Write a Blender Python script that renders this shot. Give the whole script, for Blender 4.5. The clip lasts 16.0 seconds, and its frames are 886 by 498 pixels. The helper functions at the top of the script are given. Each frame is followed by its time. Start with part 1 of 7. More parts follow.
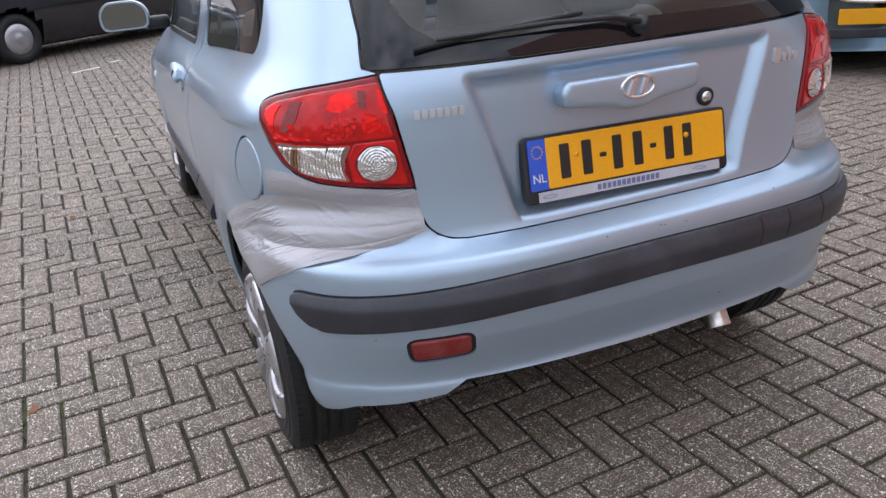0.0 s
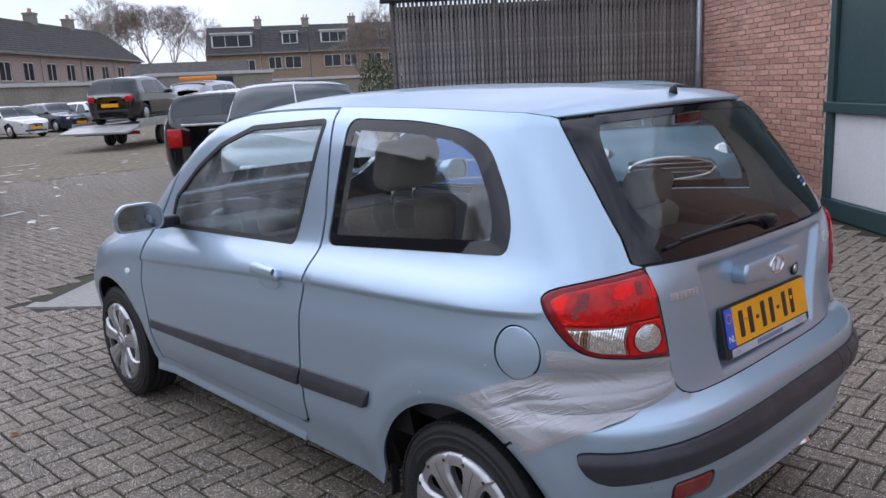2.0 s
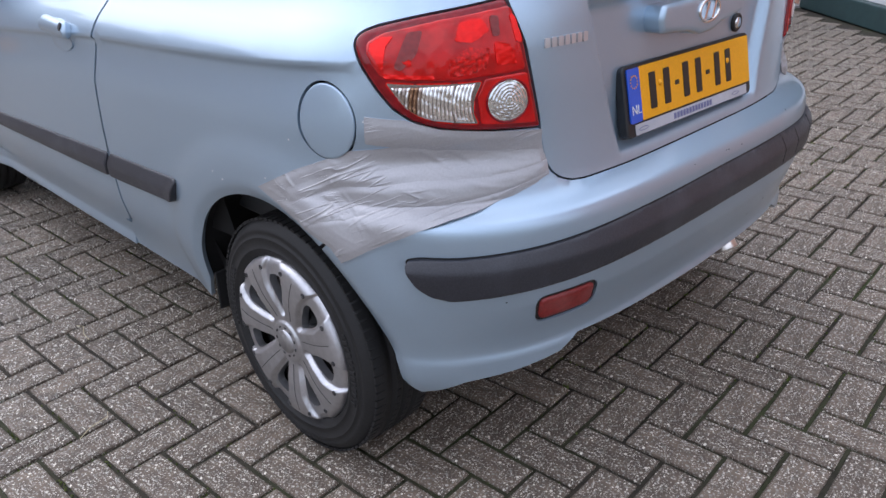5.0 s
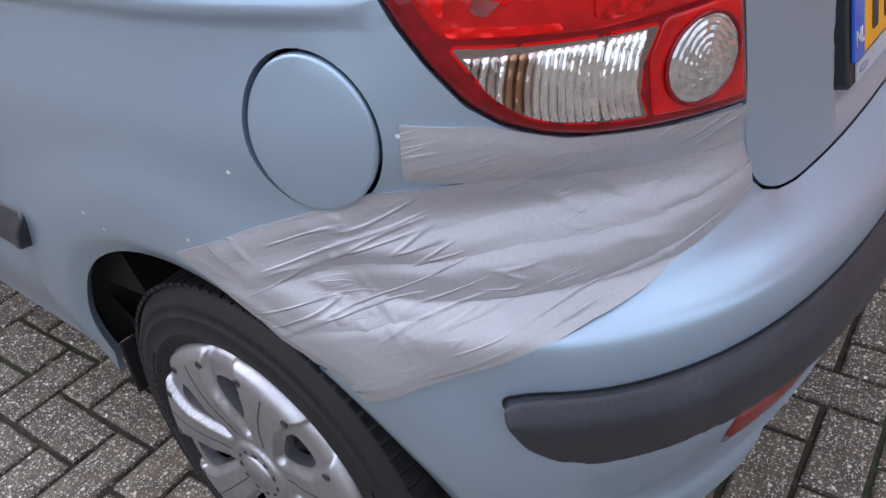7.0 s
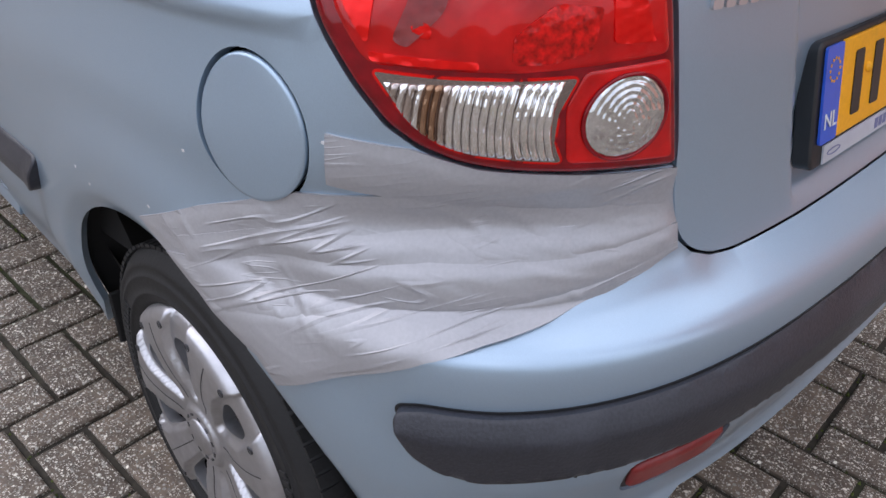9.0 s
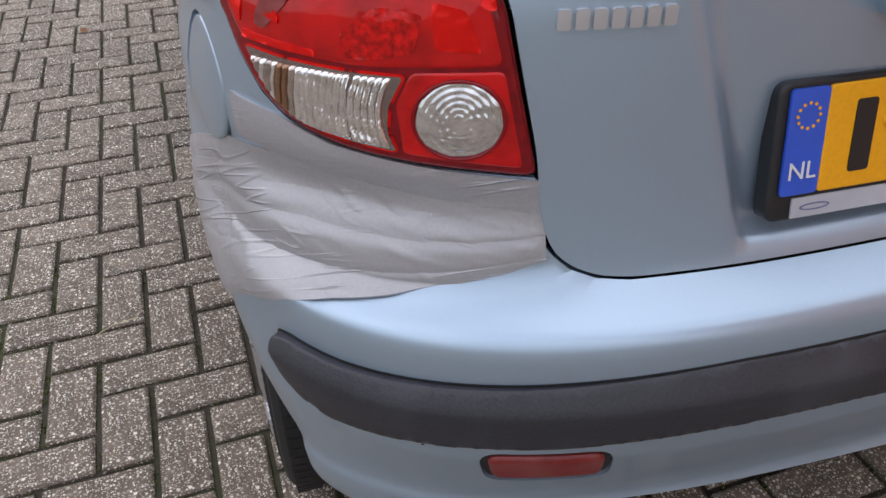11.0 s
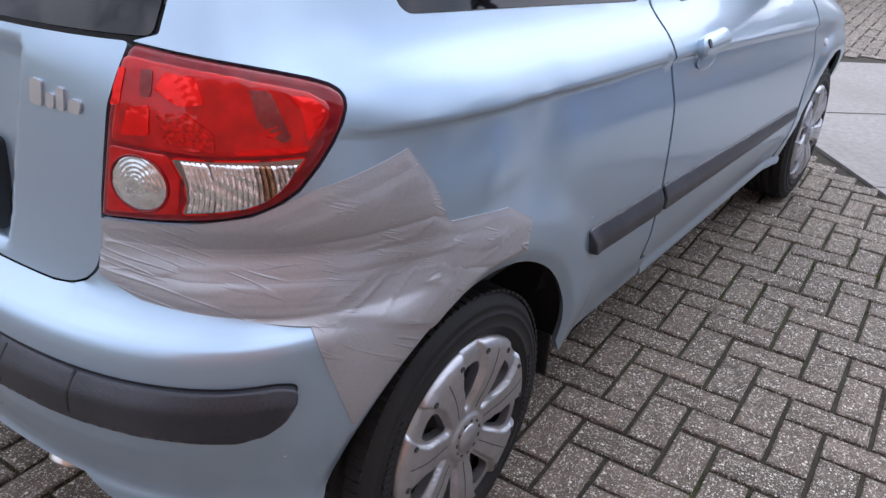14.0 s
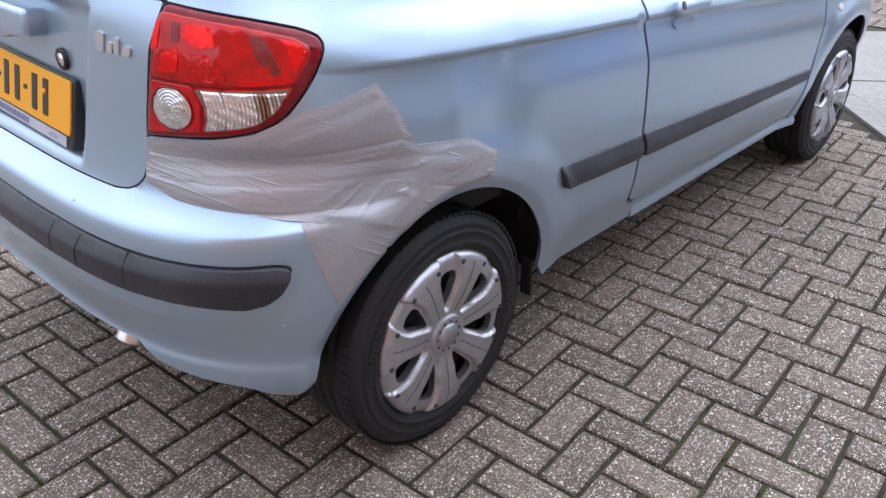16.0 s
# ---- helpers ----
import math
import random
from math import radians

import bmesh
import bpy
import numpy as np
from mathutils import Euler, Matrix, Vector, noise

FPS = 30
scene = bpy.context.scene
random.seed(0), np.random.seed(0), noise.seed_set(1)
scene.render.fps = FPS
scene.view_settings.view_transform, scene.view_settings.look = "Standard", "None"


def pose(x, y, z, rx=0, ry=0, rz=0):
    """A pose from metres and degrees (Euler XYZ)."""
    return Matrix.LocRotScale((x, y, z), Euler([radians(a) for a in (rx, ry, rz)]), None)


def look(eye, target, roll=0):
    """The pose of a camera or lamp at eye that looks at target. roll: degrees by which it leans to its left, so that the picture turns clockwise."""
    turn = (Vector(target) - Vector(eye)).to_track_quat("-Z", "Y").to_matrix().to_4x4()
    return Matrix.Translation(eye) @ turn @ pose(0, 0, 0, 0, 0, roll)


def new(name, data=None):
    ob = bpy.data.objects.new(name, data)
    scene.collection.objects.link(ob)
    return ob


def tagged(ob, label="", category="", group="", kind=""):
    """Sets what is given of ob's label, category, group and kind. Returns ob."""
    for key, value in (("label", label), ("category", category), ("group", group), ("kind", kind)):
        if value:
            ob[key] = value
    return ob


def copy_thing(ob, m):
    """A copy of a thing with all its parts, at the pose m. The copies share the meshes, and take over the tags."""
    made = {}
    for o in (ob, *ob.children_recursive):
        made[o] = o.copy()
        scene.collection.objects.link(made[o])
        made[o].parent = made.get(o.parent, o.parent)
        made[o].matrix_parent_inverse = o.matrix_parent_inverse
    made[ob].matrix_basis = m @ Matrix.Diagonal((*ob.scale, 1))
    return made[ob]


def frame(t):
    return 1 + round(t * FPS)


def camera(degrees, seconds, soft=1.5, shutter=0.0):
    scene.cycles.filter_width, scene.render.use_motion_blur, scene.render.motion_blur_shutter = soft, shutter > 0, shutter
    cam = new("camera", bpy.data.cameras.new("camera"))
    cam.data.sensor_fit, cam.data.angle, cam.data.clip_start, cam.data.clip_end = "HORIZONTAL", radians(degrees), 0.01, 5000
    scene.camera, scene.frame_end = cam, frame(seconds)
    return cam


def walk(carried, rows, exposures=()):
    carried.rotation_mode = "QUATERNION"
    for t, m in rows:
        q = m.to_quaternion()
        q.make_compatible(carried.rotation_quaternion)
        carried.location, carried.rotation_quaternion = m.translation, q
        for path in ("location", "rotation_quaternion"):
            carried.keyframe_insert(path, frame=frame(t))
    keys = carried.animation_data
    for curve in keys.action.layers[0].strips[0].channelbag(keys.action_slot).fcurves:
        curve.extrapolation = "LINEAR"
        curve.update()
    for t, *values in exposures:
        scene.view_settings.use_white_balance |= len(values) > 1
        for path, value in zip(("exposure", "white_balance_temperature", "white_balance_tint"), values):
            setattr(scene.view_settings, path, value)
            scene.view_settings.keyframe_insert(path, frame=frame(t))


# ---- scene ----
cam = camera(59.0, 16.0)
PATH = [
    (0, (-1.018, -1.333, 1.306), (-0.334, 0.377, 0.527), -4.2),
    (0.5, (-1.394, -1.178, 1.324), (-0.422, 0.342, 0.461), -5.7),
    (1, (-1.703, -0.954, 1.334), (-0.537, 0.459, 0.531), -6.1),
    (1.5, (-2.016, -0.891, 1.41), (-0.704, 0.493, 0.805), -4.5),
    (2, (-2.177, -0.907, 1.506), (-0.845, 0.525, 1.088), -2.8),
    (2.5, (-2.198, -0.928, 1.487), (-0.874, 0.509, 1.06), -2.5),
    (3, (-2.099, -0.985, 1.451), (-0.796, 0.437, 0.923), -2.0),
    (3.5, (-1.904, -1.037, 1.364), (-0.658, 0.376, 0.69), -1.4),
    (3.7, (-1.855, -1.053, 1.343), (-0.64, 0.352, 0.602), -1.7),
    (5.8, (-1.336, -0.384, 1.168), (-0.04, 0.82, 0.235), -4.0),
    (6, (-1.26, -0.276, 1.155), (0.033, 0.908, 0.193), -5.3),
    (6.5, (-1.189, -0.154, 1.138), (0.086, 0.973, 0.088), -5.6),
    (7, (-1.169, -0.118, 1.111), (0.092, 0.948, -0.017), -5.1),
    (7.5, (-1.146, -0.102, 1.101), (0.122, 0.934, -0.046), -4.5),
    (8, (-1.137, -0.106, 1.107), (0.137, 0.909, -0.053), -3.9),
    (8.5, (-1.117, -0.149, 1.11), (0.142, 0.901, -0.036), -2.1),
    (8.7, (-1.115, -0.19, 1.122), (0.115, 0.921, 0.002), -0.5),
    (10.8, (-0.813, -0.399, 1.155), (-0.286, 1.12, -0.033), 0.5),
    (11, (-0.75, -0.501, 1.188), (-0.334, 1.051, -0.002), -1.2),
    (11.5, (-0.46, -0.68, 1.173), (-0.307, 0.926, -0.01), -1.9),
    (12, (-0.058, -0.82, 1.151), (0.003, 0.767, -0.066), 4.8),
    (12.5, (0.288, -0.81, 1.173), (-0.072, 0.785, 0.02), 1.7),
    (13, (0.748, -0.66, 1.139), (0.22, 0.919, 0.031), 4.6),
    (13.5, (1.125, -0.566, 1.254), (0.369, 0.984, 0.242), 6.6),
    (14, (1.415, -0.417, 1.256), (0.375, 1.034, 0.354), 3.0),
    (14.5, (1.593, -0.407, 1.292), (0.475, 0.981, 0.384), 0.7),
    (15, (1.693, -0.484, 1.244), (0.537, 0.844, 0.295), 1.0),
    (15.5, (1.736, -0.505, 1.254), (0.56, 0.799, 0.295), 0.7),
    (16, (1.766, -0.536, 1.29), (0.583, 0.768, 0.342), 0.8),
]
walk(cam, [(t, look(eye, target, roll)) for t, eye, target, roll in PATH],
     [(0, 0.54, 6750, 16), (1, 0.54, 6600, 16), (2, 0.08, 6350, 16), (2.5, 0.02, 6400, 16), (3.5, 0.38, 6650, 16), (6, 0.44, 6350, 16), (7, 0.46, 6450, 16), (8.5, 0.48, 6600, 16),
      (11, 0.32, 7100, 16), (11.5, 0.26, 7000, 16), (12, 0.59, 6950, 16), (12.5, 0.66, 6900, 16), (13, 0.68, 6850, 16), (13.5, 0.68, 6600, 16), (14.5, 0.60, 6450, 16), (15, 0.64, 6550, 16), (15.5, 0.90, 6550, 16), (16, 0.90, 6550, 16)])

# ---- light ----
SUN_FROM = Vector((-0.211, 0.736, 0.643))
world = bpy.data.worlds.new("sky")
scene.world = world
world.use_nodes = True
wn, wl = world.node_tree.nodes, world.node_tree.links
sky = wn.new("ShaderNodeTexSky")
sky.sky_type, sky.sun_disc = "NISHITA", False
sky.sun_elevation, sky.sun_rotation, sky.air_density, sky.dust_density = radians(40), radians(-16), 1.0, 0.8
coord, cloud, ramp, veil = wn.new("ShaderNodeTexCoord"), wn.new("ShaderNodeTexNoise"), wn.new("ShaderNodeValToRGB"), wn.new("ShaderNodeMix")
veil.data_type = "RGBA"
cloud.inputs["Scale"].default_value, cloud.inputs["Detail"].default_value, cloud.inputs["Roughness"].default_value = 2.8, 6.0, 0.6
ramp.color_ramp.elements[0].position, ramp.color_ramp.elements[1].position = 0.34, 0.60
ramp.color_ramp.elements[0].color, ramp.color_ramp.elements[1].color = (0.22, 0.22, 0.22, 1), (1, 1, 1, 1)
veil.inputs["B"].default_value = (9.3, 10.2, 11.8, 1)
wl.new(coord.outputs["Generated"], cloud.inputs["Vector"])
wl.new(cloud.outputs["Fac"], ramp.inputs["Fac"])
wl.new(ramp.outputs["Color"], veil.inputs["Factor"])
wl.new(sky.outputs["Color"], veil.inputs["A"])
split, lift_up, glow = wn.new("ShaderNodeSeparateXYZ"), wn.new("ShaderNodeMapRange"), wn.new("ShaderNodeMix")
lift_up.inputs["From Min"].default_value, lift_up.inputs["From Max"].default_value = 0.0, 0.8
lift_up.inputs["To Min"].default_value, lift_up.inputs["To Max"].default_value = 0.74, 1.28
glow.data_type, glow.blend_type = "RGBA", "MULTIPLY"
glow.inputs["Factor"].default_value = 1.0
wl.new(coord.outputs["Generated"], split.inputs[0])
wl.new(split.outputs["Z"], lift_up.inputs["Value"])
wl.new(veil.outputs["Result"], glow.inputs["A"])
wl.new(lift_up.outputs["Result"], glow.inputs["B"])
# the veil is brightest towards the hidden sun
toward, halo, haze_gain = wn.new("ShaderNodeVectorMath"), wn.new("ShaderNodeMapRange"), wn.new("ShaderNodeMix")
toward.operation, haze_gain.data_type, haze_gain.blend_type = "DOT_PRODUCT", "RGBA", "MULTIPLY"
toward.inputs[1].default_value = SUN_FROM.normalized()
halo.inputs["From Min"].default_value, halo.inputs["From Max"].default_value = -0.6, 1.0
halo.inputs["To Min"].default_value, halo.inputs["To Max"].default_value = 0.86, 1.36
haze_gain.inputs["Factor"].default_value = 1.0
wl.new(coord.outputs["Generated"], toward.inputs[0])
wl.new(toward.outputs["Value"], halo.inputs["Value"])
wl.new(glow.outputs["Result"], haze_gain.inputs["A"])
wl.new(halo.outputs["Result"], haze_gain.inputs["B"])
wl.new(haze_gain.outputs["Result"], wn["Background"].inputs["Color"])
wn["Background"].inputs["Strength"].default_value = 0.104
sun = new("sun", bpy.data.lights.new("sun", "SUN"))
sun.data.energy, sun.data.angle, sun.data.color = 0.62, radians(80), (1.0, 0.98, 0.96)
sun.matrix_world = look(SUN_FROM * 30, (0, 0, 0))

# ---- materials ----


def material(name, base, rough=0.5, metal=0.0, coat=0.0, grain=0.0, scale=40.0, bump=0.0, stains=0.0, stain_scale=3.0, stain=None, vary=0.0, island=0.0, **more):
    """A principled surface: grain and stains vary its colour at two scales, bump gives fine relief, vary the tone from piece to piece."""
    m = bpy.data.materials.new(name)
    m.use_nodes = True
    n, l = m.node_tree.nodes, m.node_tree.links
    p = n["Principled BSDF"]
    p.inputs["Roughness"].default_value, p.inputs["Metallic"].default_value, p.inputs["Coat Weight"].default_value = rough, metal, coat
    p.inputs["Coat Roughness"].default_value = 0.04
    for key, value in more.items():
        p.inputs[key.replace("_", " ")].default_value = value
    p.inputs["Base Color"].default_value = (*base, 1)
    place = n.new("ShaderNodeTexCoord").outputs["Object"]
    colour = None

    def mixed(kind, fac, a, b):
        mix = n.new("ShaderNodeMix")
        mix.data_type, mix.blend_type = "RGBA", kind
        l.new(fac, mix.inputs["Factor"]) if not isinstance(fac, float) else setattr(mix.inputs["Factor"], "default_value", fac)
        for slot, value in (("A", a), ("B", b)):
            if isinstance(value, tuple):
                mix.inputs[slot].default_value = (*value, 1)
            else:
                l.new(value, mix.inputs[slot])
        return mix.outputs["Result"]

    def noise_of(s, detail=4.0):
        t = n.new("ShaderNodeTexNoise")
        t.inputs["Scale"].default_value, t.inputs["Detail"].default_value = s, detail
        l.new(place, t.inputs["Vector"])
        return t.outputs["Fac"]

    def spread(v, lo, hi):
        r = n.new("ShaderNodeMapRange")
        r.inputs["From Min"].default_value, r.inputs["From Max"].default_value = lo, hi
        l.new(v, r.inputs["Value"])
        return r.outputs["Result"]
    fine = noise_of(scale)
    if grain:
        colour = mixed("MIX", spread(fine, 0.3, 0.7), tuple(c * (1 - grain) for c in base), tuple(min(1, c * (1 + grain)) for c in base))
    if stains:
        strength = n.new("ShaderNodeMath")
        strength.operation = "MULTIPLY"
        strength.inputs[1].default_value = stains
        l.new(spread(noise_of(stain_scale, 6.0), 0.48, 0.72), strength.inputs[0])
        colour = mixed("MIX", strength.outputs[0], colour or base, stain or tuple(c * 0.45 for c in base))
    if vary or island:
        random_of = n.new("ShaderNodeObjectInfo").outputs["Random"] if vary else n.new("ShaderNodeNewGeometry").outputs["Random Per Island"]
        r = n.new("ShaderNodeMapRange")
        r.inputs["To Min"].default_value, r.inputs["To Max"].default_value = 1 - (vary or island), 1 + (vary or island)
        l.new(random_of, r.inputs["Value"])
        hsv = n.new("ShaderNodeHueSaturation")
        l.new(r.outputs["Result"], hsv.inputs["Value"])
        if colour:
            l.new(colour, hsv.inputs["Color"])
        else:
            hsv.inputs["Color"].default_value = (*base, 1)
        colour = hsv.outputs["Color"]
    if colour:
        l.new(colour, p.inputs["Base Color"])
    if bump:
        b = n.new("ShaderNodeBump")
        b.inputs["Strength"].default_value, b.inputs["Distance"].default_value = min(1.0, bump), 0.002
        l.new(fine, b.inputs["Height"])
        l.new(b.outputs["Normal"], p.inputs["Normal"])
    return m


def glass(name, tint, haze=0.0, ior=1.5):
    """A pane: tinted see-through with a mirror gloss that grows at grazing angles, and a thin film of damp and drops."""
    m = bpy.data.materials.new(name)
    m.use_nodes = True
    n, l = m.node_tree.nodes, m.node_tree.links
    clear, shine, mix, edge = n.new("ShaderNodeBsdfTransparent"), n.new("ShaderNodeBsdfGlossy"), n.new("ShaderNodeMixShader"), n.new("ShaderNodeLayerWeight")
    film, damp, drops, soft, spots = n.new("ShaderNodeMixShader"), n.new("ShaderNodeBsdfDiffuse"), n.new("ShaderNodeTexNoise"), n.new("ShaderNodeMapRange"), n.new("ShaderNodeTexNoise")
    place, add = n.new("ShaderNodeTexCoord"), n.new("ShaderNodeMath")
    clear.inputs["Color"].default_value = (*tint, 1)
    damp.inputs["Color"].default_value = (0.62, 0.68, 0.70, 1)
    shine.inputs["Roughness"].default_value, edge.inputs["Blend"].default_value = 0.0, 0.5
    least = ((ior - 1) / (ior + 1)) ** 2 * 1.9
    rise, gloss = n.new("ShaderNodeMath"), n.new("ShaderNodeMapRange")
    rise.operation, rise.inputs[1].default_value = "POWER", 4.6
    gloss.inputs["To Min"].default_value = least
    l.new(edge.outputs["Facing"], rise.inputs[0])
    l.new(rise.outputs[0], gloss.inputs["Value"])
    drops.inputs["Scale"].default_value, spots.inputs["Scale"].default_value = 5.0, 160.0
    add.operation = "MULTIPLY"
    soft.inputs["From Min"].default_value, soft.inputs["From Max"].default_value, soft.inputs["To Max"].default_value = 0.3, 0.7, 2.6 * haze
    l.new(place.outputs["Object"], drops.inputs["Vector"])
    l.new(place.outputs["Object"], spots.inputs["Vector"])
    l.new(drops.outputs["Fac"], add.inputs[0])
    l.new(spots.outputs["Fac"], add.inputs[1])
    add2 = n.new("ShaderNodeMath")
    add2.operation = "MULTIPLY"
    add2.inputs[1].default_value = 1.8
    l.new(add.outputs[0], add2.inputs[0])
    l.new(add2.outputs[0], soft.inputs["Value"])
    l.new(soft.outputs["Result"], film.inputs["Fac"])
    l.new(clear.outputs[0], film.inputs[1])
    l.new(damp.outputs[0], film.inputs[2])
    l.new(gloss.outputs["Result"], mix.inputs["Fac"])
    l.new(film.outputs[0], mix.inputs[1])
    l.new(shine.outputs[0], mix.inputs[2])
    l.new(mix.outputs[0], n["Material Output"].inputs["Surface"])
    n.remove(n["Principled BSDF"])
    return m


def paving_stone(name, piece):
    """Worn concrete paver with bare aggregate: pale pebbles in a grey-brown paste, damp patches, tone varied by piece."""
    m = material(name, (0.136, 0.102, 0.075), 0.78, grain=0.4, scale=24, stains=0.5, stain_scale=1.4, stain=(0.078, 0.061, 0.047), **piece)
    n, l = m.node_tree.nodes, m.node_tree.links
    p = n["Principled BSDF"]
    base = p.inputs["Base Color"].links[0].from_socket
    place = n["Texture Coordinate"].outputs["Object"]

    def cells(s, lo, hi, out="Distance"):
        v = n.new("ShaderNodeTexVoronoi")
        v.inputs["Scale"].default_value = s
        l.new(place, v.inputs["Vector"])
        r = n.new("ShaderNodeMapRange")
        r.inputs["From Min"].default_value, r.inputs["From Max"].default_value = hi, lo
        l.new(v.outputs["Distance"], r.inputs["Value"])
        return v, r.outputs["Result"]
    warp, bent = n.new("ShaderNodeTexNoise"), n.new("ShaderNodeVectorMath")
    warp.inputs["Scale"].default_value = 260.0
    bent.operation = "MULTIPLY_ADD"
    bent.inputs[1].default_value = (0.0045, 0.0045, 0.0045)
    l.new(place, warp.inputs["Vector"])
    l.new(warp.outputs["Color"], bent.inputs[0])
    l.new(place, bent.inputs[2])
    place = bent.outputs[0]
    for size, share, lo, hi in ((300, 0.45, 0.30, 0.44), (150, 0.52, 0.28, 0.42), (85, 0.70, 0.26, 0.36)):
        cell, stone = cells(size, lo, hi)
        pick, chosen, both = n.new("ShaderNodeSeparateColor"), n.new("ShaderNodeMath"), n.new("ShaderNodeMath")
        l.new(cell.outputs["Color"], pick.inputs["Color"])
        chosen.operation, both.operation = "GREATER_THAN", "MULTIPLY"
        chosen.inputs[1].default_value = share
        l.new(pick.outputs[0], chosen.inputs[0])
        l.new(stone, both.inputs[0])
        l.new(chosen.outputs[0], both.inputs[1])
        pebble, tone, shade = n.new("ShaderNodeMix"), n.new("ShaderNodeMapRange"), n.new("ShaderNodeCombineColor")
        pebble.data_type = "RGBA"
        tone.inputs["To Min"].default_value, tone.inputs["To Max"].default_value = 0.12, 0.86
        l.new(pick.outputs[1], tone.inputs["Value"])
        for k in range(3):
            l.new(tone.outputs["Result"], shade.inputs[k]) if k == 0 else None
        for k, part_of in ((1, 0.925), (2, 0.79)):
            dim = n.new("ShaderNodeMath")
            dim.operation = "MULTIPLY"
            dim.inputs[1].default_value = part_of
            l.new(tone.outputs["Result"], dim.inputs[0])
            l.new(dim.outputs[0], shade.inputs[k])
        l.new(both.outputs[0], pebble.inputs["Factor"])
        l.new(base, pebble.inputs["A"])
        l.new(shade.outputs[0], pebble.inputs["B"])
        base = pebble.outputs["Result"]
    l.new(base, p.inputs["Base Color"])
    b = n.new("ShaderNodeBump")
    b.inputs["Strength"].default_value, b.inputs["Distance"].default_value = 0.7, 0.003
    l.new(stone, b.inputs["Height"])
    l.new(b.outputs["Normal"], p.inputs["Normal"])
    return m


def creased_tape(name):
    """Satin grey tape with long thin creases that run back and up, in patches."""
    m = material(name, (0.400, 0.397, 0.412), 0.32, 0.32, 0.0, grain=0.05, scale=260, stains=0.22, stain_scale=9, stain=(0.31, 0.305, 0.315))
    n, l = m.node_tree.nodes, m.node_tree.links
    place = n["Texture Coordinate"].outputs["Object"]
    heights = []
    for fall, across, along, width, patch, share, tall in ((0.55, 36.0, 3.2, 0.030, 7.0, 0.50, 1.0), (0.30, 90.0, 9.0, 0.045, 14.0, 0.56, 0.35), (-0.25, 34.0, 5.0, 0.024, 8.0, 0.58, 0.8)):
        dots = []
        for way in ((0.0, fall, 1.0), (0.0, 1.0, -fall), (1.0, 0.0, 0.0)):
            dot = n.new("ShaderNodeVectorMath")
            dot.operation = "DOT_PRODUCT"
            dot.inputs[1].default_value = tuple(c * (across, along, along)[len(dots)] for c in way)
            l.new(place, dot.inputs[0])
            dots.append(dot.outputs["Value"])
        join, wave, bare, off, line = n.new("ShaderNodeCombineXYZ"), n.new("ShaderNodeTexNoise"), n.new("ShaderNodeMath"), n.new("ShaderNodeMath"), n.new("ShaderNodeMapRange")
        for k in range(3):
            l.new(dots[k], join.inputs[k])
        wave.inputs["Scale"].default_value, wave.inputs["Detail"].default_value = 1.0, 1.0
        l.new(join.outputs[0], wave.inputs["Vector"])
        bare.operation, off.operation = "SUBTRACT", "ABSOLUTE"
        bare.inputs[1].default_value = 0.5
        l.new(wave.outputs["Fac"], bare.inputs[0])
        l.new(bare.outputs[0], off.inputs[0])
        line.inputs["From Min"].default_value, line.inputs["From Max"].default_value = width, 0.0
        l.new(off.outputs[0], line.inputs["Value"])
        where, only, both, scaled = n.new("ShaderNodeTexNoise"), n.new("ShaderNodeMapRange"), n.new("ShaderNodeMath"), n.new("ShaderNodeMath")
        where.inputs["Scale"].default_value = patch
        only.inputs["From Min"].default_value, only.inputs["From Max"].default_value = share, share + 0.12
        l.new(place, where.inputs["Vector"])
        l.new(where.outputs["Fac"], only.inputs["Value"])
        both.operation, scaled.operation = "MULTIPLY", "MULTIPLY"
        l.new(line.outputs["Result"], both.inputs[0])
        l.new(only.outputs["Result"], both.inputs[1])
        l.new(both.outputs[0], scaled.inputs[0])
        scaled.inputs[1].default_value = tall
        heights.append(scaled.outputs[0])
    total = heights[0]
    for h in heights[1:]:
        add = n.new("ShaderNodeMath")
        l.new(total, add.inputs[0])
        l.new(h, add.inputs[1])
        total = add.outputs[0]
    b = n.new("ShaderNodeBump")
    b.inputs["Strength"].default_value, b.inputs["Distance"].default_value = 0.70, 0.0022
    l.new(total, b.inputs["Height"])
    l.new(b.outputs["Normal"], n["Principled BSDF"].inputs["Normal"])
    return m


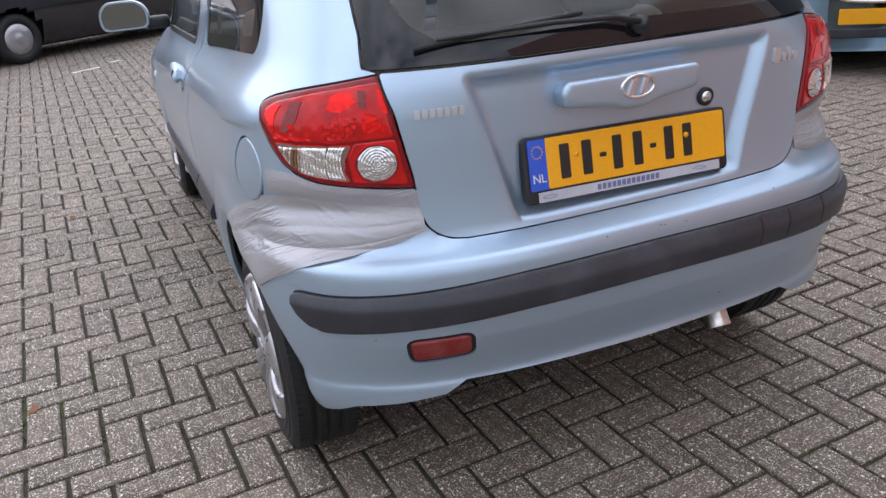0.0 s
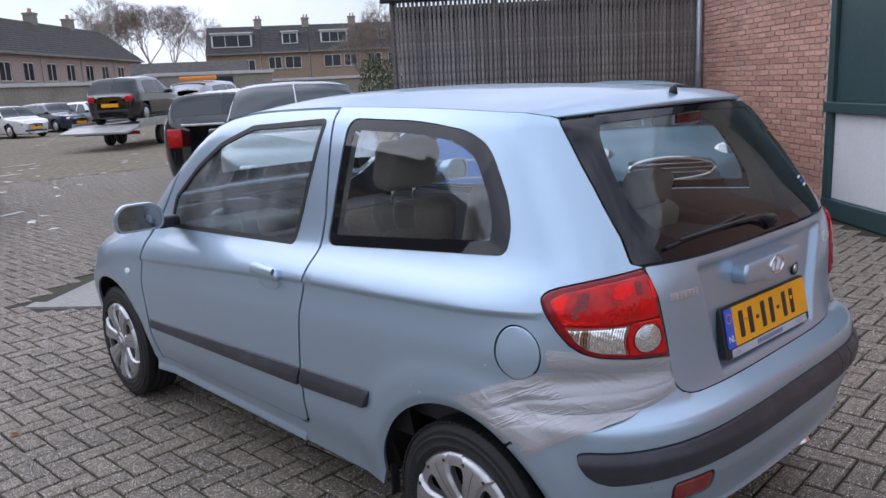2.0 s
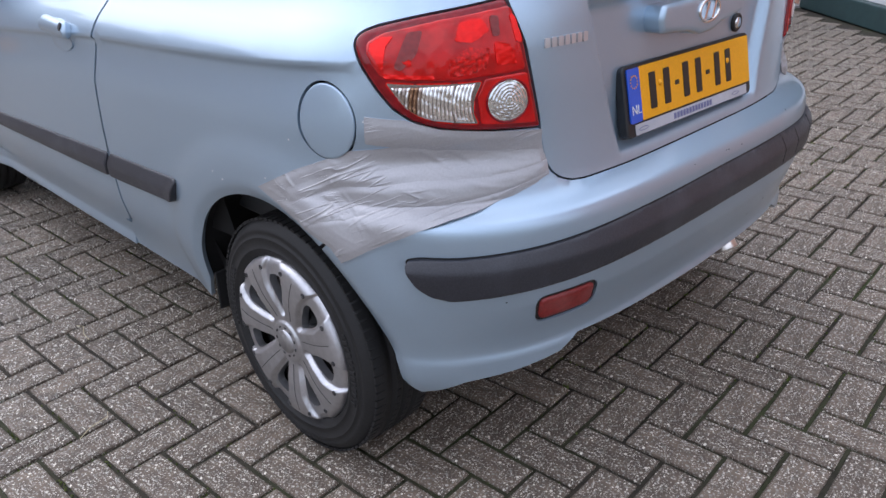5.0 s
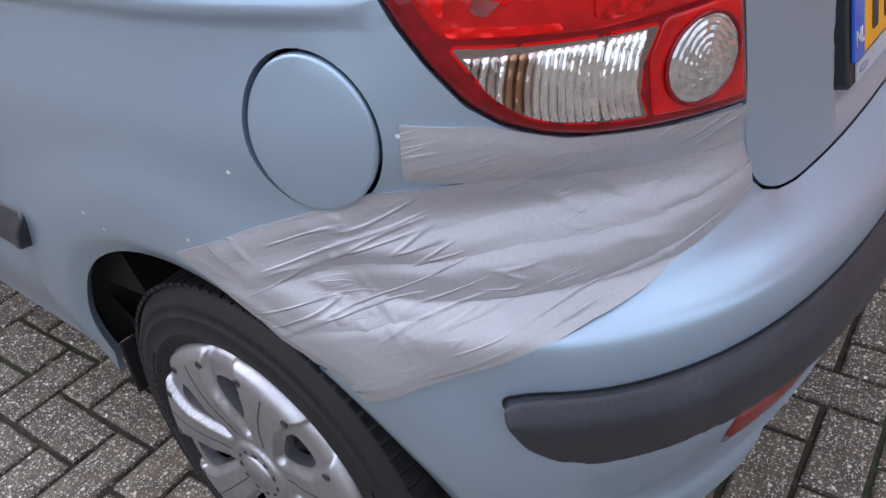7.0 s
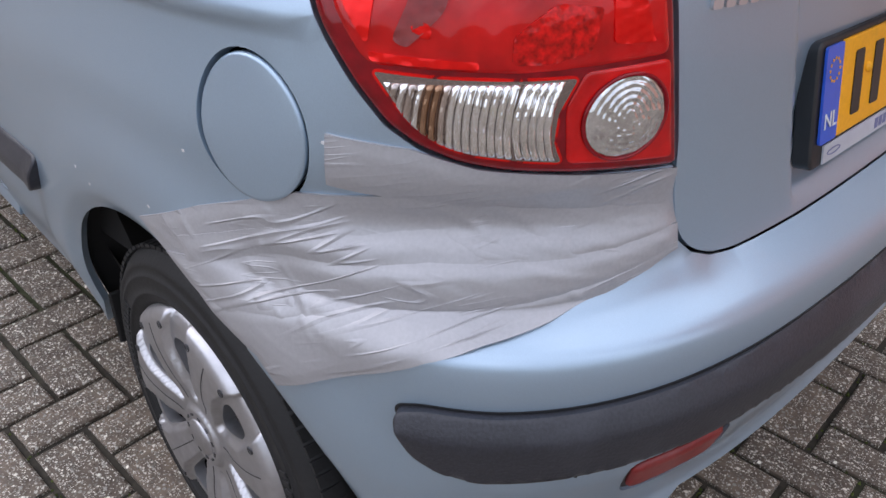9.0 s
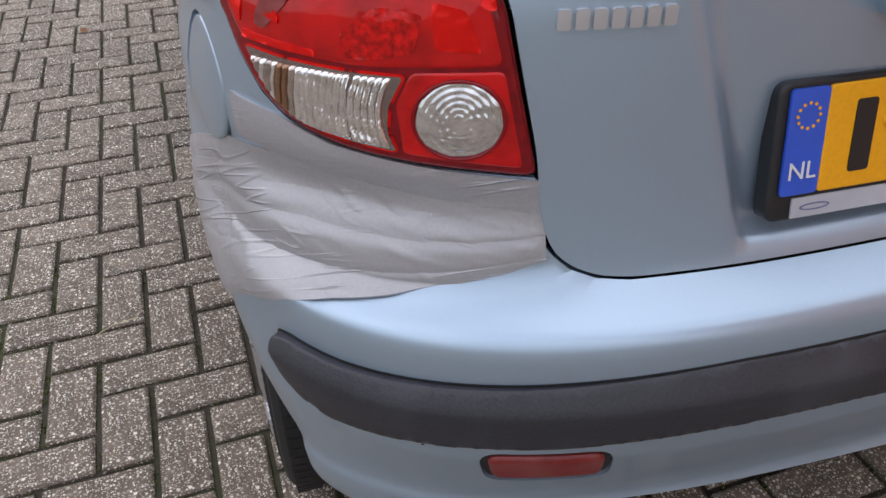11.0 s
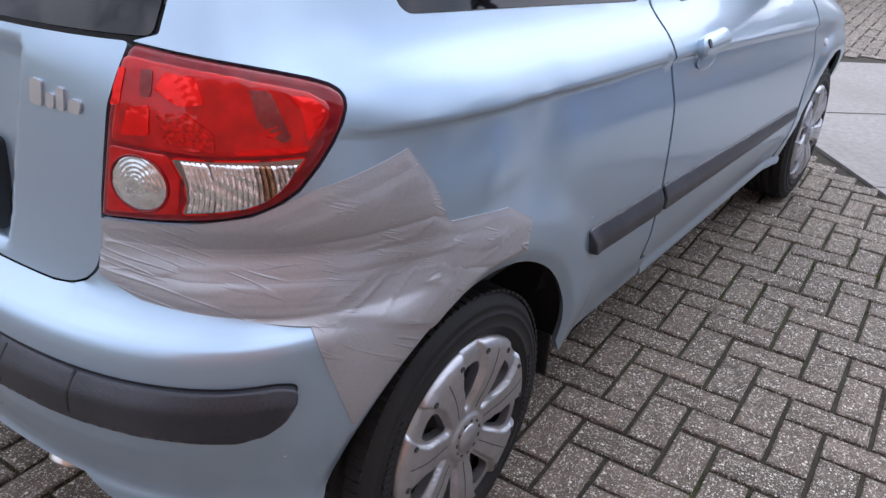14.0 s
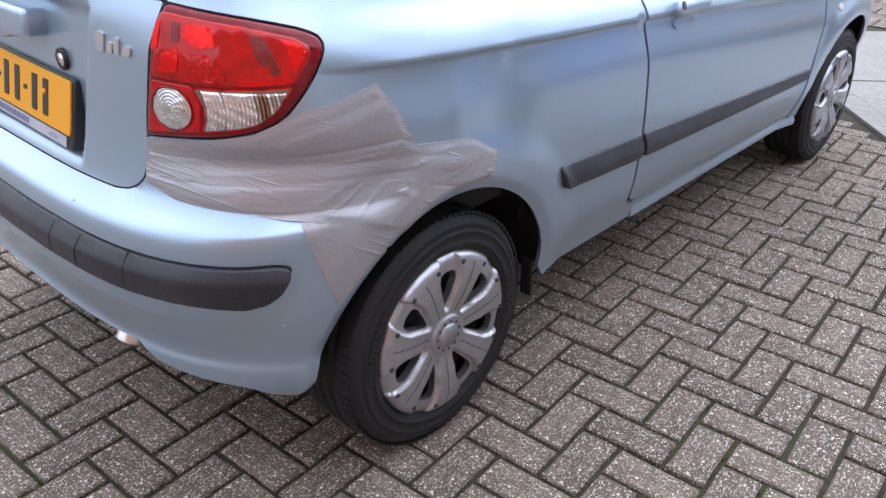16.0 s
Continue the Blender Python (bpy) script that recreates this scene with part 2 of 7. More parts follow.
M = {
    "paint": material("metallic_paint", (0.390, 0.508, 0.620), 0.34, 0.68, 0.6, grain=0.04, scale=900, stains=0.10, stain_scale=2.5, stain=(0.31, 0.37, 0.41)),
    "inner": material("dark_inner_metal", (0.004, 0.004, 0.0045), 0.9, grain=0.2),
    "trim": material("scuffed_black_plastic", (0.026, 0.027, 0.034), 0.40, grain=0.25, scale=300, bump=0.25, stains=0.5, stain_scale=9, stain=(0.066, 0.070, 0.084)),
    "rubber": material("rubber", (0.008, 0.008, 0.0085), 0.66, grain=0.25, scale=160, bump=0.3, stains=0.40, stain_scale=9, stain=(0.020, 0.019, 0.018)),
    "seal": material("black_rubber_seal", (0.012, 0.012, 0.013), 0.45, grain=0.2),
    "frit": material("black_window_border", (0.008, 0.008, 0.010), 0.03),
    "glass": glass("car_glass", (0.90, 0.94, 0.93), 0.010, 1.62),
    "wet_glass": glass("damp_car_glass", (0.78, 0.90, 0.92), 0.11, 1.5),
    "dark_glass": glass("tinted_car_glass", (0.74, 0.80, 0.80), 0.0, 1.45),
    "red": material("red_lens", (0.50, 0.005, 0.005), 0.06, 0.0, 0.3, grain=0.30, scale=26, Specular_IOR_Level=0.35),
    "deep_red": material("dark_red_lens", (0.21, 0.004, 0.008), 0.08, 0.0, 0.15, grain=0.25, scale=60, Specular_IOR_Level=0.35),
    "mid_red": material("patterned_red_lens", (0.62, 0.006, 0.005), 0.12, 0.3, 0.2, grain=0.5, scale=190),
    # the next two reds also paint glints and dark gaps in the tail lamp
    "bright_red": material("bright_red_edge_and_glint", (0.92, 0.008, 0.005), 0.15, 0.45, 0.1, grain=0.12, scale=90),
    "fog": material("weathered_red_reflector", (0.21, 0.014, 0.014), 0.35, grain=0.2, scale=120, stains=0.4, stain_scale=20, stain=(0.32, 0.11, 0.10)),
    "chrome": material("bright_chrome", (0.80, 0.80, 0.80), 0.12, 1.0),
    "clear": material("clear_lens", (0.74, 0.74, 0.75), 0.08, 0.95, 0.3, grain=0.2, scale=70),
    "rib": material("silvered_lens_rib", (0.95, 0.95, 0.96), 0.07, 1.0, 0.2, grain=0.10, scale=60),
    "rib_brown": material("brown_lens_rib", (0.58, 0.50, 0.46), 0.10, 0.95, 0.3, grain=0.35, scale=70),
    "lamp_bowl": material("brown_lamp_bowl", (0.30, 0.24, 0.22), 0.25, 0.8),
    "amber": material("amber_bulb", (0.36, 0.21, 0.13), 0.15, 0.8),
    "badge": material("satin_silver_badge", (0.60, 0.60, 0.62), 0.30, 0.7, 0.2),
    "cap": material("scuffed_silver_wheel_trim", (0.49, 0.49, 0.51), 0.36, 0.90, 0.25, grain=0.08, scale=60, stains=0.35, stain_scale=12, stain=(0.40, 0.39, 0.38)),
    "steel": material("black_steel_rim", (0.02, 0.02, 0.02), 0.6, 0.2, grain=0.3),
    "bolt": material("dark_bolt", (0.06, 0.06, 0.065), 0.4, 0.6),
    "tape": creased_tape("grey_duct_tape"),
    "yellow": material("yellow_plate", (0.87, 0.38, 0.003), 0.5, 0.0, 0.0, grain=0.05, scale=200),
    "blue": material("blue_plate_band", (0.015, 0.09, 0.55), 0.35, 0.0, 0.3, grain=0.05),
    "ink": material("black_embossed_figures", (0.015, 0.014, 0.013), 0.4),
    "white": material("white_plastic", (0.72, 0.72, 0.72), 0.4, grain=0.04, stains=0.15),
    "grey_print": material("grey_blue_print", (0.15, 0.16, 0.30), 0.5),
    "plate_strip": material("pale_grey_plate_strip", (0.50, 0.51, 0.55), 0.4, grain=0.05, stains=0.3),
    "pipe": material("stainless_pipe", (0.70, 0.66, 0.62), 0.30, 1.0, grain=0.2, scale=60, stains=0.25, stain=(0.25, 0.20, 0.16)),
    "seat": material("grey_cloth_seat", (0.30, 0.265, 0.235), 0.9, grain=0.25, scale=250, bump=0.4),
    "dash": material("dark_grey_dashboard", (0.05, 0.052, 0.055), 0.6, grain=0.2, scale=200, bump=0.3),
    "lining": material("pale_cabin_lining", (0.46, 0.43, 0.38), 0.85, grain=0.12, scale=150),
    "parcel": material("dark_brown_parcel_shelf", (0.032, 0.027, 0.025), 0.9, grain=0.3, scale=120, bump=0.3),
    "mirror": material("mirror_glass", (0.24, 0.26, 0.28), 0.03, 1.0),
    "paver": paving_stone("paving_stone", {"vary": 0.20}),
    "paver_far": paving_stone("paving_stone_field", {"island": 0.20}),
    "sand": material("mossy_joint_sand", (0.038, 0.031, 0.022), 0.95, grain=0.4, scale=60, stains=0.8, stain_scale=1.6, stain=(0.042, 0.058, 0.013), bump=0.6),
    "concrete": material("worn_concrete", (0.30, 0.285, 0.265), 0.85, grain=0.15, scale=30, bump=0.4, stains=0.5, stain_scale=1.1, stain=(0.20, 0.185, 0.16)),
    "yard": material("mossy_yard_paving", (0.175, 0.143, 0.098), 0.92, grain=0.5, scale=7, stains=0.75, stain_scale=0.45, stain=(0.115, 0.115, 0.062), bump=0.3),
    "line": material("worn_white_road_paint", (0.62, 0.61, 0.58), 0.7, grain=0.2, scale=30, stains=0.6, stain_scale=8),
    "brick": material("red_brown_brick", (0.50, 0.27, 0.20), 0.85, grain=0.25, scale=40, bump=0.5, stains=0.35, stain_scale=2.5, stain=(0.55, 0.38, 0.31), vary=0.22),
    "mortar": material("grey_mortar", (0.48, 0.42, 0.38), 0.95, grain=0.2, scale=50, bump=0.4),
    "green": material("dark_green_paint", (0.032, 0.066, 0.068), 0.45, grain=0.1, scale=15, stains=0.2, stain_scale=2),
    "panel": material("white_door_panel", (0.66, 0.66, 0.67), 0.5, grain=0.04, stains=0.25, stain_scale=2.0, stain=(0.52, 0.52, 0.52)),
    "slat": material("weathered_grey_timber", (0.205, 0.180, 0.162), 0.85, grain=0.4, scale=25, bump=0.4, stains=0.5, stain_scale=3, stain=(0.23, 0.21, 0.19), vary=0.25),
    "zinc": material("zinc_pipe", (0.40, 0.42, 0.45), 0.4, 0.6, grain=0.15, stains=0.3),
    "house": material("buff_brick_facade", (0.34, 0.25, 0.185), 0.9, grain=0.2, scale=6, stains=0.35, stain_scale=0.4),
    "house_pink": material("pinkish_brick_facade", (0.40, 0.30, 0.26), 0.9, grain=0.18, scale=6, stains=0.35, stain_scale=0.4),
    "tile": material("grey_brown_roof_tiles", (0.085, 0.078, 0.075), 0.85, grain=0.3, scale=5, stains=0.5, stain_scale=0.5, stain=(0.10, 0.10, 0.075)),
    "frame": material("white_window_frame", (0.72, 0.72, 0.70), 0.5),
    "pane": material("dark_window_pane", (0.03, 0.035, 0.04), 0.05),
    "wall_grey": material("grey_garage_wall", (0.30, 0.27, 0.225), 0.9, grain=0.2, scale=8, stains=0.5, stain_scale=0.6),
    "fascia": material("pale_fascia_board", (0.55, 0.54, 0.52), 0.7, stains=0.3),
    "bark": material("grey_bark", (0.27, 0.225, 0.19), 0.95, grain=0.3, scale=8),
    "hedge": material("evergreen_leaves", (0.050, 0.068, 0.028), 0.7, grain=0.5, scale=9, island=0.4),
    "black_car": material("black_car_paint", (0.010, 0.010, 0.013), 0.22, 0.1, 1.0, stains=0.2, stain=(0.05, 0.05, 0.05)),
    "blue_car": material("dark_blue_car_paint", (0.018, 0.028, 0.060), 0.25, 0.3, 1.0),
    "teal_car": material("grey_blue_car_paint", (0.15, 0.24, 0.30), 0.40, 0.1, 0.15),
    "silver_car": material("silver_car_paint", (0.45, 0.48, 0.52), 0.3, 0.6, 0.8),
    "white_car": material("white_car_paint", (0.70, 0.70, 0.70), 0.3, 0.0, 0.8),
    "far_glass": material("dark_car_window", (0.03, 0.04, 0.045), 0.05),
    "deck": material("worn_aluminium_deck", (0.42, 0.41, 0.40), 0.5, 0.5, grain=0.2, stains=0.4),
    "orange": material("orange_light_bar", (0.85, 0.25, 0.03), 0.3),
    "leaf": material("dead_leaf", (0.28, 0.12, 0.05), 0.9, vary=0.3),
    "straw": material("pale_straw", (0.50, 0.42, 0.26), 0.8),
    "moss": material("green_moss", (0.080, 0.105, 0.020), 0.95, island=0.5),
    "patch_blue": material("blue_sheet", (0.05, 0.25, 0.75), 0.5, grain=0.15, scale=4),
}

# ---- the car's shell ----


def curve(*pairs):
    """A smooth monotone curve through (x, y) pairs, held level past its ends."""
    xs, ys = np.array(pairs, float).T
    h, d = np.diff(xs), np.diff(ys) / np.diff(xs)
    m = np.concatenate(([d[0]], np.where(d[:-1] * d[1:] > 0, 2 * d[:-1] * d[1:] / (d[:-1] + d[1:] + 1e-12 * (d[:-1] + d[1:] == 0)), 0), [d[-1]]))

    def at(v):
        v = np.clip(np.asarray(v, float), xs[0], xs[-1])
        i = np.clip(np.searchsorted(xs, v) - 1, 0, len(h) - 1)
        t = (v - xs[i]) / h[i]
        return ((1 + 2 * t) * (1 - t) ** 2 * ys[i] + t * (1 - t) ** 2 * h[i] * m[i]
                + t * t * (3 - 2 * t) * ys[i + 1] + t * t * (t - 1) * h[i] * m[i + 1])
    return at


def ease(a, b, v):
    t = np.clip((np.asarray(v, float) - a) / (b - a), 0, 1)
    return t * t * (3 - 2 * t)


# The hatchback's shell: half width at each length y (0 at the tail, ahead is +y) and height z.
WHEELS, AXLE_Z, ARCH, ARCH_BACK, ARCH_RISE, ARCHES = (0.548, 3.015), 0.290, 0.363, 0.328, 0.346, (0.543, 2.997)
crease_z = curve((0.2, 0.945), (0.54, 0.922), (0.92, 0.901), (1.24, 0.886), (1.76, 0.848), (2.55, 0.786), (3.5, 0.70))
belt_z = curve((0.2, 1.045), (0.6, 1.02), (1.2, 0.99), (1.41, 0.98), (2.39, 0.93), (2.85, 0.88), (3.5, 0.79))
roof_z = curve((0.25, 1.425), (0.45, 1.452), (0.8, 1.478), (1.3, 1.49), (1.7, 1.482), (2.0, 1.45), (2.2, 1.38), (2.55, 1.17), (2.85, 0.995), (3.4, 0.90), (3.8, 0.76))
tail_y = curve((0.18, 0.14), (0.24, 0.075), (0.285, 0.022), (0.315, -0.002), (0.340, -0.010), (0.366, -0.010), (0.380, -0.005), (0.392, -0.006), (0.44, -0.021), (0.480, -0.033), (0.492, -0.0365),
               (0.54, -0.039), (0.60, -0.039), (0.640, -0.0365), (0.656, -0.032), (0.664, -0.026), (0.670, -0.014), (0.679, 0.006), (0.69, 0.029), (0.72, 0.036), (0.80, 0.045), (0.9, 0.05), (1.0, 0.055), (1.04, 0.066), (1.2, 0.165), (1.41, 0.315), (1.5, 0.40))
nose_y = curve((0.18, 3.66), (0.3, 3.76), (0.5, 3.79), (0.65, 3.77), (0.75, 3.70), (0.9, 3.45), (1.0, 3.3))
breadth = curve((0.18, 0.770), (0.225, 0.790), (0.25, 0.797), (0.35, 0.803), (0.45, 0.806), (0.55, 0.814), (0.65, 0.819), (0.75, 0.821), (0.83, 0.819), (0.885, 0.812),
                (0.93, 0.790), (0.965, 0.760), (0.99, 0.742), (1.05, 0.722), (1.2, 0.69), (1.40, 0.635), (1.435, 0.60), (1.46, 0.54), (1.475, 0.45), (1.485, 0.30), (1.49, 0.0))


def bow(d, length, n):
    a = np.clip((length - d) / length, 0, 1)
    return np.clip(1 - a ** n, 0, 1) ** (1 / n)


def half_width(y, z):
    y, z = np.broadcast_arrays(np.asarray(y, float), np.asarray(z, float))
    zc, zb, zr = crease_z(y), belt_z(y), roof_z(y)
    zb = np.minimum(zb, zr - 0.05)
    ze = np.where(z < 0.45, z, np.where(z < zc, 0.45 + (z - 0.45) * 0.435 / (zc - 0.45),
         np.where(z < zb, 0.885 + (z - zc) * 0.105 / (zb - zc), 0.99 + (z - zb) * 0.5 / (zr - zb))))
    x = np.where(ze > 1.49, 0, breadth(ze))
    under = zc - z
    x = x - 0.0125 * ease(0.0, 0.013, under) * (1 - ease(0.025, 0.12, under)) * ease(0.2, 0.40, y)
    for wy in ARCHES:
        reach = np.where((y < wy) & (wy < 1), ARCH_BACK, ARCH)
        r = np.hypot((y - wy) * ARCH / reach, (z - AXLE_Z) * ARCH / ARCH_RISE)
        x = x + 0.010 * (1 - ease(0.075, 0.150, r - ARCH)) * ease(0.10, 0.3, z) - 0.016 * (1 - ease(-0.012, 0.034, r - ARCH)) * ease(0.10, 0.25, z)
    x = x - 0.045 * ease(0.46, 0.24, z) * ease(0.78, 1.02, y) * (1 - ease(2.55, 2.72, y))
    return x * bow(y - tail_y(z), 0.6, 3.5) * bow(nose_y(z) - y, 0.9, 2.6)


TURN_U = 0.8 * math.pi / 2


def shell(uz, out=0.0):
    """Points of the shell at (u, z): u runs round the car, 0 at the tail's middle, plus to its right, TURN_U beside y = 0.75 and metres from there on."""
    uz = np.atleast_2d(np.asarray(uz, float))
    u, z = uz[:, 0], uz[:, 1]
    side = np.abs(u) > TURN_U
    phi = np.clip(np.abs(u), 0, TURN_U) / 0.8
    s, c = np.sin(phi), np.cos(phi)
    lo, hi = np.zeros(len(u)), np.full(len(u), 1.3)
    for _ in range(34):
        r = (lo + hi) / 2
        beyond = r * s - half_width(0.75 - r * c, z) + 1e-5 > 0
        lo, hi = np.where(beyond, lo, r), np.where(beyond, r, hi)
    y = np.where(side, 0.75 + np.abs(u) - TURN_U, 0.75 - lo * c)
    x = np.sign(u) * np.where(side, half_width(y, z), lo * s)
    p = np.stack([x, y, z], 1)
    return p + out * shell_normal(uz) if out else p


def shell_normal(uz):
    uz = np.atleast_2d(np.asarray(uz, float))
    e = 0.004
    a = shell(uz + (e, 0)) - shell(uz - (e, 0))
    b = shell(uz + (0, e)) - shell(uz - (0, e))
    n = np.cross(a, b)
    return n / np.maximum(np.linalg.norm(n, axis=1, keepdims=True), 1e-9)


def on_side(y, z, sign=-1):
    """(u, z) of the shell's point at length y and height z; sign -1: the car's left."""
    x = float(half_width(y, z))
    return (sign * (TURN_U + y - 0.75 if y > 0.75 else 0.8 * math.atan2(x, 0.75 - y)), z)


def on_tail(x, z):
    lo, hi = float(tail_y(z)), 0.75
    for _ in range(40):
        m = (lo + hi) / 2
        lo, hi = (m, hi) if half_width(m, z) < abs(x) else (lo, m)
    return (math.copysign(0.8 * math.atan2(abs(x), 0.75 - lo), x), z)

# ---- mesh tools ----
from mathutils.geometry import delaunay_2d_cdt


def mesh_of(name, verts, faces, mat, smooth=False, sharp=()):
    me = bpy.data.meshes.new(name)
    me.from_pydata([tuple(map(float, v)) for v in verts], [], [tuple(map(int, f)) for f in faces])
    me.materials.append(mat)
    if smooth:
        me.polygons.foreach_set("use_smooth", [True] * len(me.polygons))
    return me


def part(name, bm, mat, parent, label="", smooth=False, kind=""):
    """Links a bmesh, or a mesh, as one mesh object under a thing or a part."""
    if isinstance(bm, bmesh.types.BMesh):
        me = bpy.data.meshes.new(name)
        for f in bm.faces:
            f.smooth = smooth
        bm.to_mesh(me)
        bm.free()
        me.materials.append(mat)
    else:
        me = bm
    ob = new(name, me)
    ob.parent = parent
    return tagged(ob, label, kind=kind)


def thing(name, label, category, m=None, group="", kind=""):
    ob = new(name)
    ob.empty_display_size = 0.2
    ob.matrix_world = m or Matrix()
    return tagged(ob, label, category, group, kind)


def box(bm, lo, hi, bevel=0.0, m=None):
    """A box between two corners, its edges rounded by bevel, added to bm."""
    c = [(a + b) / 2 for a, b in zip(lo, hi)]
    s = [abs(b - a) for a, b in zip(lo, hi)]
    t = Matrix.Translation(c) @ Matrix.Diagonal((*s, 1))
    vs = bmesh.ops.create_cube(bm, size=1, matrix=(m or Matrix()) @ t)["verts"]
    if bevel:
        es = list({e for v in vs for e in v.link_edges})
        bmesh.ops.bevel(bm, geom=es, offset=bevel, segments=2, profile=0.5, affect="EDGES")
    return bm


def boxes(*rows, bevel=0.0, m=None):
    bm = bmesh.new()
    for lo, hi in rows:
        box(bm, lo, hi, bevel, m)
    return bm


def tube(points, radius, sides=10, closed=False, taper=None):
    """A round tube along points; taper: the radius at its end."""
    bm = bmesh.new()
    pts = [Vector(p) for p in points]
    rings = []
    for i, p in enumerate(pts):
        a = pts[(i - 1) % len(pts)] if closed or i else p
        b = pts[(i + 1) % len(pts)] if closed or i < len(pts) - 1 else p
        q = (b - a).to_track_quat("Z", "X" if abs((b - a).normalized().x) < 0.9 else "Y")
        r = radius if taper is None else radius + (taper - radius) * i / max(1, len(pts) - 1)
        rings.append([bm.verts.new(p + q @ Vector((r * math.cos(k * math.tau / sides), r * math.sin(k * math.tau / sides), 0))) for k in range(sides)])
    for i in range(len(rings) - (0 if closed else 1)):
        u, v = rings[i], rings[(i + 1) % len(rings)]
        for k in range(sides):
            bm.faces.new((u[k], u[(k + 1) % sides], v[(k + 1) % sides], v[k]))
    if not closed:
        bm.faces.new(rings[0][::-1])
        bm.faces.new(rings[-1])
    return bm


def lathe(profile, sides=48, axis="x", caps=False):
    """Turns a profile of (along, radius) round the x axis."""
    bm = bmesh.new()
    rings = [[bm.verts.new((a, r * math.cos(k * math.tau / sides), r * math.sin(k * math.tau / sides))) for k in range(sides)] for a, r in profile]
    for u, v in zip(rings, rings[1:]):
        for k in range(sides):
            bm.faces.new((u[k], u[(k + 1) % sides], v[(k + 1) % sides], v[k]))
    if caps:
        bm.faces.new(rings[0][::-1])
        bm.faces.new(rings[-1])
    bmesh.ops.recalc_face_normals(bm, faces=bm.faces)
    return bm


def rounded(points, radius=0.0, gap=0.02):
    """A closed outline with its corners rounded, in steps of about gap."""
    pts, out = [np.array(p, float) for p in points], []
    for i, p in enumerate(pts):
        a, b = pts[i - 1], pts[(i + 1) % len(pts)]
        r = min(radius, 0.45 * np.linalg.norm(a - p), 0.45 * np.linalg.norm(b - p))
        if r < 1e-4:
            out.append(p)
            continue
        s, e = p + (a - p) / np.linalg.norm(a - p) * r, p + (b - p) / np.linalg.norm(b - p) * r
        out += [(1 - t) ** 2 * s + 2 * t * (1 - t) * p + t * t * e for t in np.linspace(0, 1, 6)]
    full = []
    for p, q in zip(out, out[1:] + out[:1]):
        k = max(1, int(np.ceil(np.linalg.norm(q - p) / gap)))
        full += [p + (q - p) * j / k for j in range(k)]
    return np.array(full)


def arc(cx, cz, rx, rz, a0=0.0, a1=360.0, n=40):
    full = abs(a1 - a0) >= 360
    return np.array([(cx + rx * math.cos(radians(a)), cz + rz * math.sin(radians(a))) for a in np.linspace(a0, a1, n, endpoint=not full)])


def inside(p, loop):
    x, y = p[:, 0:1], p[:, 1:2]
    a, b = loop, np.roll(loop, -1, 0)
    cross = (a[:, 1] > y) != (b[:, 1] > y)
    at = a[:, 0] + (y - a[:, 1]) * (b[:, 0] - a[:, 0]) / np.where(b[:, 1] == a[:, 1], 1e-12, b[:, 1] - a[:, 1])
    return (np.sum(cross & (x < at), 1) % 2) == 1


def gap_from(p, loops):
    """The distance of points from the nearest edge of the loops."""
    best = np.full(len(p), 1e9)
    for loop in loops:
        a, b = loop, np.roll(loop, -1, 0)
        d = b - a
        for i in range(len(a)):
            t = np.clip(((p - a[i]) @ d[i]) / max(d[i] @ d[i], 1e-12), 0, 1)
            best = np.minimum(best, np.linalg.norm(p - a[i] - t[:, None] * d[i], axis=1))
    return best


def shrunk(loop, by):
    """The outline moved inwards by so much (outwards: minus)."""
    a = np.asarray(loop, float)
    t = np.roll(a, -1, 0) - np.roll(a, 1, 0)
    n = np.stack([-t[:, 1], t[:, 0]], 1) / np.maximum(np.linalg.norm(t, axis=1, keepdims=True), 1e-9)
    area = np.sum(a[:, 0] * np.roll(a[:, 1], -1) - np.roll(a[:, 0], -1) * a[:, 1])
    return a + n * (by if area > 0 else -by)


